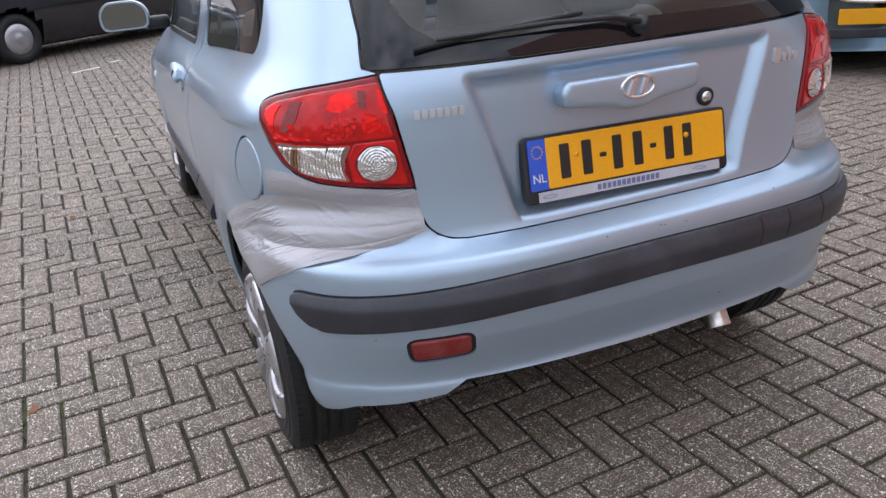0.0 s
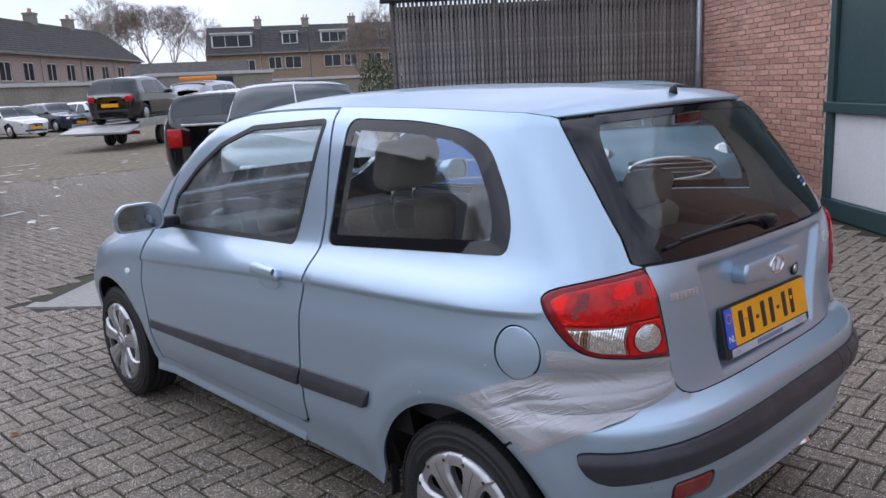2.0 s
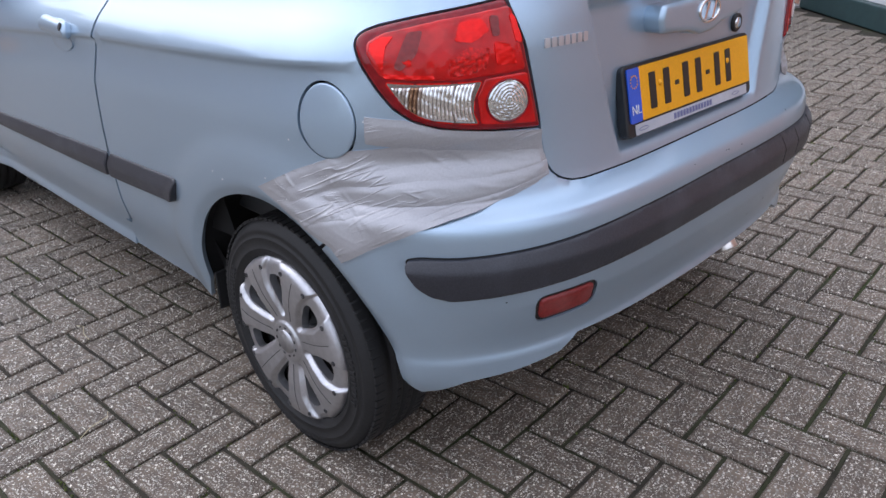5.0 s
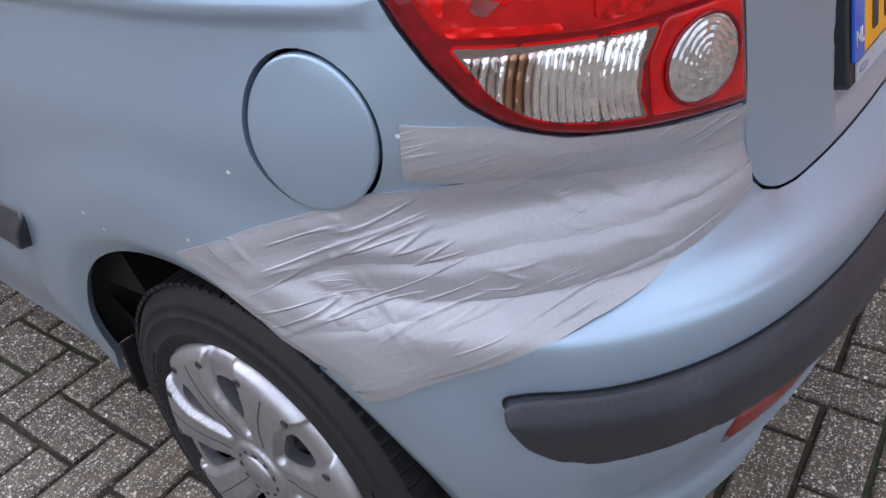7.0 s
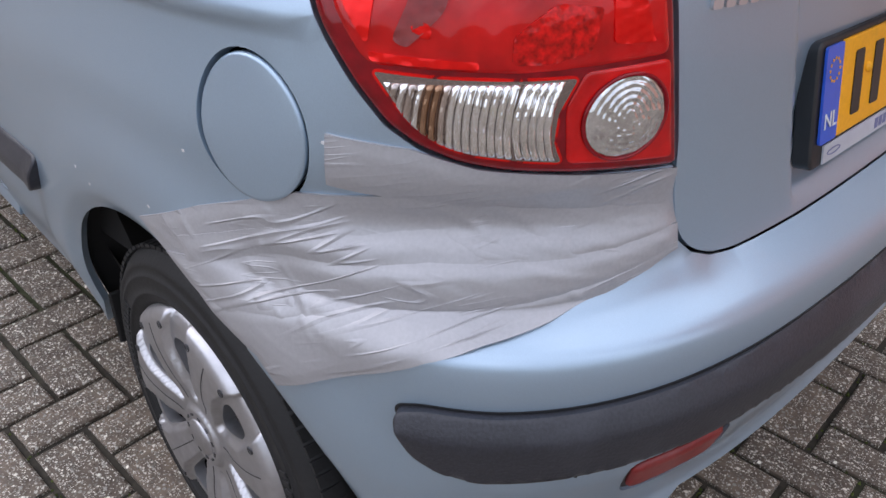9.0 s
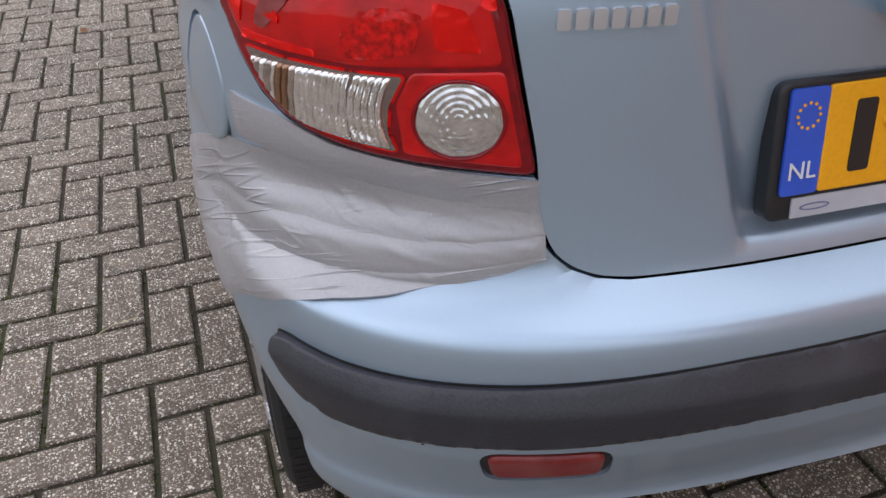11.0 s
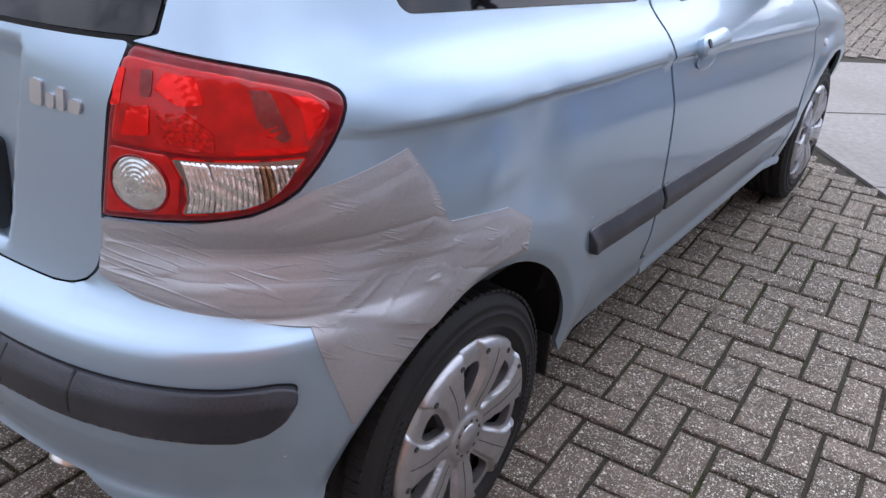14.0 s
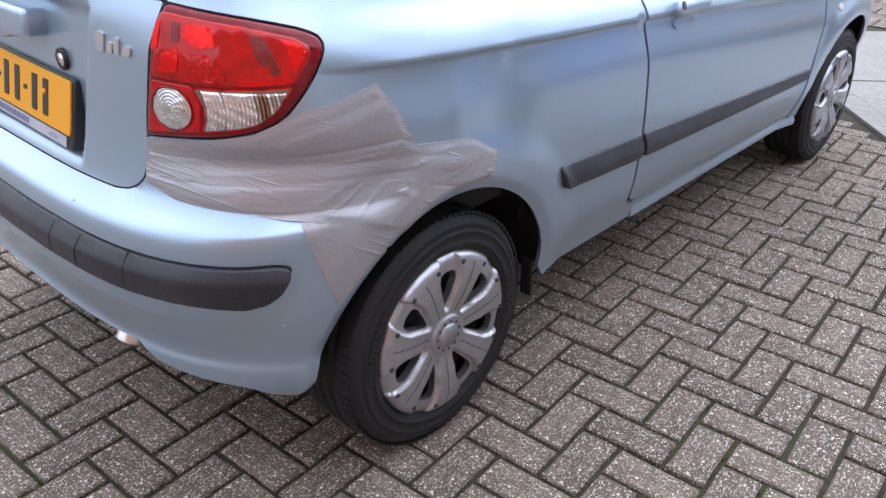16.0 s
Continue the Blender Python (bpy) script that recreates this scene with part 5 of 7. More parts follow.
for s in (-1, 1):
    part("door_card", boxes(((s * 0.72, 1.25, 0.40), (s * 0.69, 2.6, 0.93)), ((s * 0.70, 0.30, 0.5), (s * 0.66, 1.22, 0.95)), bevel=0.012), M["dash"], car, "dark inner door card", True)
    # mirrors
    glass_line = rounded([(-0.088, -0.050), (0.088, -0.054), (0.092, 0.012), (0.060, 0.050), (-0.050, 0.052), (-0.088, 0.020)], 0.035, 0.012)
    pl = pose(s * 0.915, 2.262, 1.020, 90, 0, s * 9)
    line = glass_line * np.array((s, 1.0))
    bm = bmesh.new()
    rings = []
    for f, d in ((1.0, 0.0), (1.04, -0.02), (0.98, -0.05), (0.80, -0.075), (0.45, -0.090)):
        rings.append([bm.verts.new(pl @ Vector((x * f * 1.08, y * f * 1.10, d))) for x, y in line])
    for r0, r1 in zip(rings, rings[1:]):
        for k in range(len(r0)):
            bm.faces.new((r0[k], r0[(k + 1) % len(r0)], r1[(k + 1) % len(r1)], r1[k]))
    bm.faces.new(rings[-1])
    bmesh.ops.recalc_face_normals(bm, faces=bm.faces)
    shellm = part("door_mirror", bm, M["paint"], car, "pale blue door mirror housing", True)
    sheet("mirror_rim", flat_chart(pl), line * np.array((1.055, 1.075)), M["paint"], shellm, [line * 0.985], 0.03, rim=0.015)
    sheet("mirror_glass", flat_chart(pl), line, M["mirror"], shellm, (), 0.05, out=-0.008, rim=0.002, label="dark reflecting mirror glass")
    part("mirror_foot", boxes(((s * 0.735, 2.275, 0.955), (s * 0.835, 2.34, 1.005)), bevel=0.014), M["seal"], shellm, "black mirror foot", True)

# wheels


cap_height = curve((0.0, 0.017), (0.047, 0.017), (0.053, 0.011), (0.070, 0.012), (0.11, 0.019), (0.15, 0.022), (0.188, 0.019), (0.203, 0.012), (0.209, 0.000))
gap_half = curve((0.060, 0.003), (0.085, 0.012), (0.115, 0.022), (0.150, 0.034), (0.175, 0.035), (0.209, 0.026))


def cap_chart(v):
    """Broad spokes that fan out to the edge, with sunk gaps between them."""
    r = np.hypot(v[:, 0], v[:, 1])
    a = np.arctan2(v[:, 1], v[:, 0]) - math.pi / 7
    off = np.abs(r * np.sin(a - np.round(a / (math.tau / 7)) * math.tau / 7)) - gap_half(r)
    h = cap_height(r) - 0.011 * (1 - ease(-0.002, 0.003, off)) * ease(0.060, 0.072, r)
    return np.stack([h, v[:, 0], v[:, 1]], 1), np.tile((1.0, 0.0, 0.0), (len(v), 1))


def car_wheel(m):
    """A wheel with steel rim, tyre and seven-spoke trim; x points outwards."""
    rim = part("wheel", lathe([(-0.13, 0.195), (-0.03, 0.188), (-0.025, 0.16), (-0.04, 0.12), (-0.015, 0.08), (-0.015, 0.0)], 40), M["steel"], car, "road wheel with silver trim", True)
    tread = [(-0.165, 0.19), (-0.172, 0.225), (-0.170, 0.262), (-0.158, 0.280), (-0.150, 0.288)]
    for c in (-0.115, -0.083, -0.051):
        tread += [(c - 0.006, 0.2915), (c - 0.0045, 0.285), (c + 0.0045, 0.285), (c + 0.006, 0.2915)]
    tread += [(-0.016, 0.288), (-0.008, 0.281), (0.004, 0.268), (0.0062, 0.262), (0.0050, 0.2605), (0.0075, 0.252), (0.0098, 0.2505), (0.0098, 0.2485), (0.0085, 0.247), (0.0095, 0.238), (0.0085, 0.229), (0.0105, 0.2275), (0.0105, 0.2245), (0.0080, 0.223), (0.006, 0.216), (-0.001, 0.206), (-0.02, 0.196)]
    tread = [(a, r + 0.006 * float(ease(0.2, 0.29, r))) for a, r in tread]
    tyre = part("tyre", lathe(tread, 72), M["rubber"], rim, "black tyre with worn tread", True)
    blocks = bmesh.new()
    for k in range(88):
        a = k * math.tau / 88
        for x0, x1, sh in ((-0.160, -0.124, 0.02), (-0.106, -0.092, 0), (-0.074, -0.060, 0), (-0.044, -0.006, -0.02)):
            t = pose(0, 0, 0, math.degrees(a + sh * 0.5))
            box(blocks, (x0, -0.0078, 0.2905), (x1, 0.0078, 0.2985 if x0 != -0.160 and x1 != -0.006 else 0.2962), 0, t)
    part("tread_rest", blocks, M["rubber"], tyre, "chunky winter tread", False, "stuff")
    holes = []
    for k in range(7):
        c = (k + 0.5) * math.tau / 7
        pts = []
        for r, w in ((0.078, 0.004), (0.115, 0.0165), (0.148, 0.027), (0.166, 0.022), (0.170, 0.0), (0.166, -0.022), (0.148, -0.027), (0.115, -0.0165), (0.078, -0.004)):
            pts.append((r * math.cos(c) - w * math.sin(c), r * math.sin(c) + w * math.cos(c)))
        holes.append(rounded(pts, 0.010, 0.006))
    cap = sheet("wheel_trim", cap_chart, arc(0, 0, 0.208, 0.208, n=96), M["cap"], rim, holes, 0.0036, rim=0.018, label="scuffed silver seven-spoke wheel trim")
    part("trim_hub", lathe([(0.017, 0.030), (0.0195, 0.029), (0.0195, 0.0)], 32), M["cap"], cap, "", True)
    for k in range(11):
        a = k * math.tau / 11
        bar_at = part("hub_mark", boxes(((0.0165, -0.0042, -0.0022), (0.0182, 0.0042, 0.0022)), bevel=0.0006), M["bolt"], cap)
        bar_at.matrix_basis = Matrix.Translation((0.0, 0.0375 * math.cos(a), 0.0375 * math.sin(a))) @ pose(0, 0, 0, math.degrees(a) + 90)
    for k in range(26):
        a = radians(40 + k * 3.4 + (150 if k > 12 else 0))
        mark = part("sidewall_mark", boxes(((0.006, -0.0045, -0.008), (0.0112, 0.0045, 0.008)), bevel=0.001), M["rubber"], tyre, "raised tyre marking" if k == 0 else "")
        mark.matrix_basis = pose(0, 0, 0, math.degrees(a)) @ Matrix.Translation((0, 0, 0.240))
    # dark ring painted for the shade in the gap between trim and tyre
    part("trim_ring", lathe([(-0.010, 0.2125), (-0.003, 0.2120), (-0.001, 0.2095), (-0.004, 0.206)], 64), M["steel"], cap, "thin dark ring for the shaded gap round the wheel trim", True)
    for k in range(7):
        ca, sa = math.cos(k * math.tau / 7), math.sin(k * math.tau / 7)
        # no groove is cut: a dark strip on top paints its shade
        sheet("spoke_groove", cap_chart, rounded([(r * ca - w * sa, r * sa + w * ca) for r, w in ((0.062, -0.0009), (0.186, -0.0009), (0.186, 0.0009), (0.062, 0.0009))], 0, 0.012), M["bolt"], cap, (), 0.02, out=0.0005, rim=0.002, label="dark strip for the groove shade along the spoke")
        for d in (-0.225, 0.225):
            a = k * math.tau / 7 + d
            bolt = part("trim_bolt", lathe([(0.0, 0.0062), (0.0018, 0.0058), (0.0018, 0.0040), (0.0008, 0.0036), (0.0016, 0.0018), (0.0016, 0.0)], 14), M["bolt"], cap, "", True)
            bolt.matrix_basis = Matrix.Translation((0.0185, 0.186 * math.cos(a), 0.186 * math.sin(a)))
    rim.matrix_world = m @ Matrix.Diagonal((1, 0.958, 0.958, 1))
    return rim


first = car_wheel(pose(0.786, WHEELS[0], AXLE_Z, 12))
for x, y, turn, spin in ((-0.786, WHEELS[0], 180, 20), (0.780, WHEELS[1], 0, 40), (-0.780, WHEELS[1], 180, 65)):
    copy_thing(first, pose(x, y, AXLE_Z, spin, 0, turn))
    

# duct tape: overlapping strips, wrinkled, stuck over the crushed corners


def wrinkles(seed, along=(1.0, 0.12), size=0.0030):
    d = np.array(along) / np.hypot(*along)

    def lift(v):
        lean = -1.0 if v[0, 0] < 0 else 1.0
        out = np.zeros(len(v))
        for i, (a, b) in enumerate(v):
            s, t = a * d[0] + b * d[1], -a * d[1] + b * d[0]
            bend = noise.noise(Vector((s * 7, t * 7, seed))) * 0.020
            f = noise.noise(Vector((s * 4.5 + seed * 3.1, (t + bend) * 30, seed * 1.7)))
            g = noise.noise(Vector((s * 9 + 5, (t + bend * 0.6) * 70 + seed, seed)))
            k = noise.noise(Vector((a * 9 + seed, b * 13, 2.2)))
            sharp = max(0.0, 1 - abs(f) * 7.5) ** 1.3
            fine = max(0.0, 1 - abs(g) * 5.5) ** 1.3
            w2 = 0.5 + 0.5 * noise.noise(Vector((s * 3.2 + seed, (t + bend) * 15, seed + 4.0)))
            q, r = s * 0.82 + t * 0.57 * lean, -s * 0.57 * lean + t * 0.82
            cross = max(0.0, 1 - abs(noise.noise(Vector((q * 3 + seed, (r + bend * 0.3) * 26, seed + 9.0)))) * 9.0) * max(0.0, 0.15 + noise.noise(Vector((a * 10, b * 12 + seed, 6.1))) * 2.4)
            out[i] = size * (1.15 * w2 + 0.35 * cross + 0.55 * sharp * max(0.0, 0.25 + k * 1.6) + 0.30 * fine * max(0.0, 0.30 - k))
        return out
    return lift


def tape(rows, seed, out, label="", size=0.0030, along=(1.0, 0.12), step=0.0034):
    w, edge_of = wrinkles(seed, along, size), [rounded(rows, 0.0, 0.01)]
    base = lambda v: flank_dents(v) + w(v) * (0.12 + 0.88 * ease(0.0, 0.014, gap_from(v, edge_of)))
    sheet("tape_strip", tail_chart, rounded(rows, 0.0, 0.01), M["tape"], car, (), step, out=out * 0.55, lift=base, rim=0.0030, label=label or "wrinkled grey duct tape strip")


tape([(-0.512, 0.803), (-0.60, 0.815), (-0.685, 0.829), (-0.735, 0.847), (-0.798, 0.852), (-0.800, 0.803), (-0.735, 0.795), (-0.62, 0.772), (-0.506, 0.758)], 1.3, 0.0045, "smooth grey duct tape under the lamp", 0.0022)
tape([(-0.506, 0.790), (-0.62, 0.790), (-0.74, 0.800), (-0.83, 0.786), (-0.94, 0.735), (-1.045, 0.676), (-0.985, 0.655), (-0.87, 0.70), (-0.74, 0.735), (-0.62, 0.728), (-0.501, 0.728)], 2.1, 0.0040, "", 0.0042, (1.0, -0.15))
tape([(-0.503, 0.745), (-0.60, 0.738), (-0.72, 0.740), (-0.84, 0.722), (-0.99, 0.662), (-0.945, 0.640), (-0.90, 0.626), (-0.80, 0.668), (-0.70, 0.684), (-0.60, 0.6955), (-0.540, 0.706), (-0.500, 0.718)], 3.7, 0.0085, "", 0.0050, (1.0, -0.2))
tape([(-0.503, 0.726), (-0.585, 0.712), (-0.66, 0.704), (-0.76, 0.700), (-0.90, 0.650), (-0.955, 0.652), (-0.92, 0.625), (-0.866, 0.604), (-0.846, 0.578), (-0.80, 0.611), (-0.761, 0.636), (-0.715, 0.660), (-0.671, 0.672), (-0.62, 0.681), (-0.58, 0.690), (-0.53, 0.706), (-0.502, 0.720)], 5.2, 0.0098, "", 0.0035, (1.0, -0.35))
tape([(-0.60, 0.762), (-0.72, 0.766), (-0.86, 0.742), (-0.965, 0.694), (-0.950, 0.668), (-0.85, 0.716), (-0.72, 0.738), (-0.60, 0.734)], 6.6, 0.0092, "", 0.0040, (1.0, -0.3))
tape([(-0.53, 0.735), (-0.62, 0.722), (-0.76, 0.722), (-0.885, 0.676), (-0.862, 0.654), (-0.76, 0.694), (-0.62, 0.698), (-0.53, 0.712)], 6.9, 0.0094, "", 0.0040, (1.0, -0.3))
tape([(0.512, 0.803), (0.62, 0.815), (0.70, 0.833), (0.765, 0.866), (0.892, 0.900), (0.930, 0.845), (0.955, 0.785), (0.86, 0.790), (0.72, 0.778), (0.51, 0.762)], 7.4, 0.0045, "wide grey duct tape patch beside the lamp", 0.0030)
tape([(0.506, 0.785), (0.62, 0.785), (0.76, 0.792), (0.93, 0.800), (0.965, 0.775), (1.10, 0.752), (1.175, 0.706), (1.160, 0.650), (1.05, 0.663), (0.93, 0.70), (0.80, 0.715), (0.65, 0.725), (0.503, 0.735)], 8.8, 0.0042, "", 0.0046, (1.0, 0.05))
tape([(0.505, 0.752), (0.62, 0.742), (0.78, 0.745), (0.95, 0.725), (1.05, 0.668), (0.985, 0.645), (0.935, 0.612), (0.84, 0.660), (0.76, 0.678), (0.66, 0.690), (0.56, 0.700), (0.502, 0.722)], 9.9, 0.0062, "", 0.0050, (1.0, 0.1))
tape([(0.755, 0.690), (0.84, 0.690), (0.935, 0.625), (0.914, 0.610), (0.85, 0.556), (0.805, 0.505), (0.790, 0.56), (0.770, 0.63)], 11.5, 0.0036, "broad grey duct tape patch by the wheel arch", 0.0026, (0.7, 1.0))

# stickers inside the rear window
sheet("sticker", tail_chart, rounded([(0.585, 1.255), (0.592, 1.255), (0.572, 1.300), (0.565, 1.300)], 0.001, 0.01), M["yellow"], hatch, (), 0.05, out=0.002, rim=0.0005, label="thin yellow sticker")
for z in (1.118, 1.130, 1.142):
    sheet("sticker", tail_chart, rounded([(0.46, z), (0.515, z + 0.002), (0.515, z + 0.008), (0.46, z + 0.006)], 0.001, 0.01), M["panel" if z != 1.130 else "blue"], hatch, (), 0.05, out=0.001, rim=0.0005, label="small pale sticker")
for u, z in ((-1.02, 0.70), (-1.18, 0.655), (-1.215, 0.665), (-0.80, 0.843), (-0.95, 0.79), (1.43, 0.62), (0.72, 0.48)):
    sheet("paint_chip", tail_chart, arc(u, z, 0.0022, 0.0018, n=8), M["white"], car, (), 0.05, out=0.0006, rim=0.0003)
tape([(0.60, 0.772), (0.78, 0.776), (0.95, 0.762), (1.09, 0.722), (1.075, 0.690), (0.94, 0.728), (0.78, 0.742), (0.60, 0.742)], 12.6, 0.0090, "", 0.0042, (1.0, 0.0))
tape([(0.72, 0.815), (0.80, 0.850), (0.905, 0.876), (0.922, 0.842), (0.82, 0.815), (0.73, 0.790)], 13.3, 0.0084, "", 0.0030, (0.8, 0.45))

# ---- ground ----


def slab(name, corners, z, thick, mat, label="", kind="structure", parent=None, category=""):
    n = len(corners)
    verts = [(x, y, z) for x, y in corners] + [(x, y, z - thick) for x, y in corners]
    faces = [tuple(range(n))] + [(i, i + n, (i + 1) % n + n, (i + 1) % n) for i in range(n)]
    ob = part(name, mesh_of(name, verts, faces, mat), mat, parent, label)
    if parent is None:
        tagged(ob, category=category or name, kind=kind)
    return ob


slab("ground", [(-1500, -1500), (1500, -1500), (1500, 1500), (-1500, 1500)], -0.0095, 0.1, M["sand"], "dark mossy sand under the paving", category="ground")
PAD_A, PAD_E, PAD_N = np.array((0.62, 4.10)), np.array((-0.644, 0.765)), np.array((0.765, 0.644))


def pad_point(a, b):
    return tuple(PAD_A + a * PAD_E + b * PAD_N)


def on_pad(x, y, edge=0.0):
    d = np.stack([x, y], -1) - PAD_A
    a, b = d @ PAD_E, d @ PAD_N
    return (a > -2.6 - edge) & (a < 1.75 + edge) & (b > -edge) & (b < 4.2 + edge)


def wall_side(x, y):
    """The distance in front of the brick building's wall."""
    return (x - 5.9) * -0.76 + (y - 2.09) * 0.65


# herringbone pavers
PITCH, TURNED, CORNER = 0.1035, radians(3.5), np.array((1.027, 0.797))
ct, st = math.cos(TURNED), math.sin(TURNED)
ii, jj = np.meshgrid(np.arange(-90, 110), np.arange(-62, 150))
ii, jj = ii.ravel(), jj.ravel()
flatwise, upright = (ii + jj) % 4 == 0, (ii + jj) % 4 == 2
cx = np.concatenate([(ii[flatwise] + 1.0), (ii[upright] + 0.5)]) * PITCH
cy = np.concatenate([(jj[flatwise] + 0.5), (jj[upright] + 1.0)]) * PITCH
long_x = np.concatenate([np.ones(flatwise.sum(), bool), np.zeros(upright.sum(), bool)])
px, py = CORNER[0] + ct * cx - st * cy, CORNER[1] + st * cx + ct * cy
keep = ~on_pad(px, py, 0.16) & ((wall_side(px, py) > 0.16) | ((px - 5.9) * 0.65 + (py - 2.09) * 0.76 > 3.4)) & (px > -7.5) & (px < 9.0) & (py > -4.5) & (py < 15.5)
px, py, long_x = px[keep], py[keep], long_x[keep]
near = (np.abs(px) < 1.6) & (py > -0.85) & (py < 1.13)
rng = np.random.default_rng(7)
rise = rng.normal(0, 0.0013, len(px))
tilt = rng.normal(0, 0.006, (len(px), 2))
yaw = rng.normal(0, 0.010, len(px)) + TURNED


def paver_shape(hx, hy):
    """Top, rounded edge and sides of one paver, centred, its top at 0."""
    b = 0.006
    v = [(sx * (hx - b), sy * (hy - b), 0) for sx, sy in ((-1, -1), (1, -1), (1, 1), (-1, 1))]
    v += [(sx * (hx - 0.0015), sy * (hy - 0.0015), -0.0035) for sx, sy in ((-1, -1), (1, -1), (1, 1), (-1, 1))]
    v += [(sx * hx, sy * hy, -0.03) for sx, sy in ((-1, -1), (1, -1), (1, 1), (-1, 1))]
    f = [(0, 1, 2, 3)] + [(a, a + 4, (a + 1) % 4 + 4, (a + 1) % 4) for a in range(4)] + [(a + 4, a + 8, (a + 1) % 4 + 8, (a + 1) % 4 + 4) for a in range(4)]
    return np.array(v), f


LONG, SHORT = PITCH - 0.0047, PITCH / 2 - 0.0047
paving = thing("pavement", "worn herringbone concrete brick paving with mossy joints", "pavement", kind="structure")
sv, sf = paver_shape(LONG, SHORT)
all_v, all_f = [], []
for k in np.flatnonzero(~near):
    a = yaw[k] + (0 if long_x[k] else math.pi / 2)
    c, s = math.cos(a), math.sin(a)
    v = np.stack([c * sv[:, 0] - s * sv[:, 1] + px[k], s * sv[:, 0] + c * sv[:, 1] + py[k], sv[:, 2] + rise[k] + sv[:, 0] * tilt[k, 0] + sv[:, 1] * tilt[k, 1]], 1)
    base = len(all_v) * 12
    all_v.append(v)
    all_f += [tuple(i + base for i in f) for f in (sf if np.hypot(px[k], py[k]) < 6 else sf[:5])]
field = mesh_of("paving_field", np.concatenate(all_v), all_f, M["paver_far"])
part("paving_field", field, M["paver_far"], paving, "worn grey-brown concrete pavers", kind="stuff")

pad = slab("concrete_pad", [pad_point(*p) for p in ((-2.55, 0.02), (1.7, 0.02), (1.7, 4.1), (-2.55, 4.1))], 0.004, 0.08, M["concrete"], "worn pale concrete pad", category="pavement")
for k in range(5):
    slab("kerb_stone", [pad_point(*p) for p in ((-2.55 + k * 0.87, -0.125), (-1.69 + k * 0.87, -0.125), (-1.69 + k * 0.87, 0.012), (-2.55 + k * 0.87, 0.012))], 0.008, 0.08, M["concrete"], "", parent=pad)
for a in (-1.1, 0.35):
    slab("pad_joint", [pad_point(*p) for p in ((a, 0.03), (a + 0.014, 0.03), (a + 0.014, 4.08), (a, 4.08))], 0.0055, 0.001, M["sand"], "", parent=pad)
slab("yard", [(-60, 15.6), (140, 15.6), (140, 160), (-60, 160)], -0.004, 0.05, M["yard"], "mossy worn yard paving", category="ground")
slab("yard_side", [(9.2, -60), (140, -60), (140, 15.55), (9.2, 15.55)], -0.004, 0.05, M["yard"], "mossy worn yard paving", category="ground")
slab("yard_back", [(-60, -60), (9.15, -60), (9.15, -4.6), (-60, -4.6)], -0.004, 0.05, M["yard"], "mossy worn yard paving", category="ground")
slab("yard_edge", [(-60, -4.55), (-7.6, -4.55), (-7.6, 15.55), (-60, 15.55)], -0.004, 0.05, M["yard"], "mossy worn yard paving", category="ground")
for x, y, w, d, a in ((-1.25, 8.40, 0.36, 0.05, 35), (-0.93, 8.85, 0.12, 0.06, 30), (1.3, 14.0, 0.5, 0.08, 20), (0.8, 11.0, 0.4, 0.07, 30), (2.4, 17.5, 0.7, 0.1, 10), (0.2, 13.0, 0.45, 0.07, 15), (3.4, 20.0, 0.8, 0.1, 12), (1.0, 18.5, 0.7, 0.1, 5)):
    c, s = math.cos(radians(a)), math.sin(radians(a))
    slab("painted_mark", [(x + c * p - s * q, y + s * p + c * q) for p, q in ((-w / 2, -d / 2), (w / 2, -d / 2), (w / 2, d / 2), (-w / 2, d / 2))], 0.006, 0.004, M["line"], "scrap of worn white road paint", category="road marking")

# white paint flakes on the yard
rf = random.Random(12)
flake_v, flake_f = [], []
for _ in range(420):
    x, y = rf.uniform(-6, 16), rf.uniform(9, 46)
    if on_pad(np.array(x), np.array(y), 0.3):
        continue
    w, d, a, i = rf.uniform(0.05, 0.16), rf.uniform(0.025, 0.06), rf.uniform(0, 3.14), len(flake_v)
    flake_v += [(x + math.cos(a) * p * w - math.sin(a) * q * d, y + math.sin(a) * p * w + math.cos(a) * q * d, 0.0055 if y < 15.6 else 0.0005) for p, q in ((-1, -0.8), (0.2, -1), (1, -0.3), (0.7, 0.9), (-0.6, 1))]
    flake_f.append((i, i + 1, i + 2, i + 3, i + 4))
tagged(new("paint_flakes", mesh_of("paint_flakes", flake_v, flake_f, M["line"])), "scattered scraps of worn white road paint", "road marking", kind="stuff")

# ---- the brick building and its slatted screen ----
WALL = Matrix.Translation((5.9, 2.09, 0)) @ Matrix(((0.65, -0.76, 0, 0), (0.76, 0.65, 0, 0), (0, 0, 1, 0), (0, 0, 0, 1)))
# along the wall is x, out of it is y
building = thing("brick_building", "red-brown brick building with dark green shopfront panels", "building", WALL, kind="structure")


def local(name, bm, mat, parent, label="", smooth=False, kind=""):
    ob = part(name, bm, mat, parent, label, smooth, kind)
    ob.matrix_parent_inverse = Matrix()
    return ob


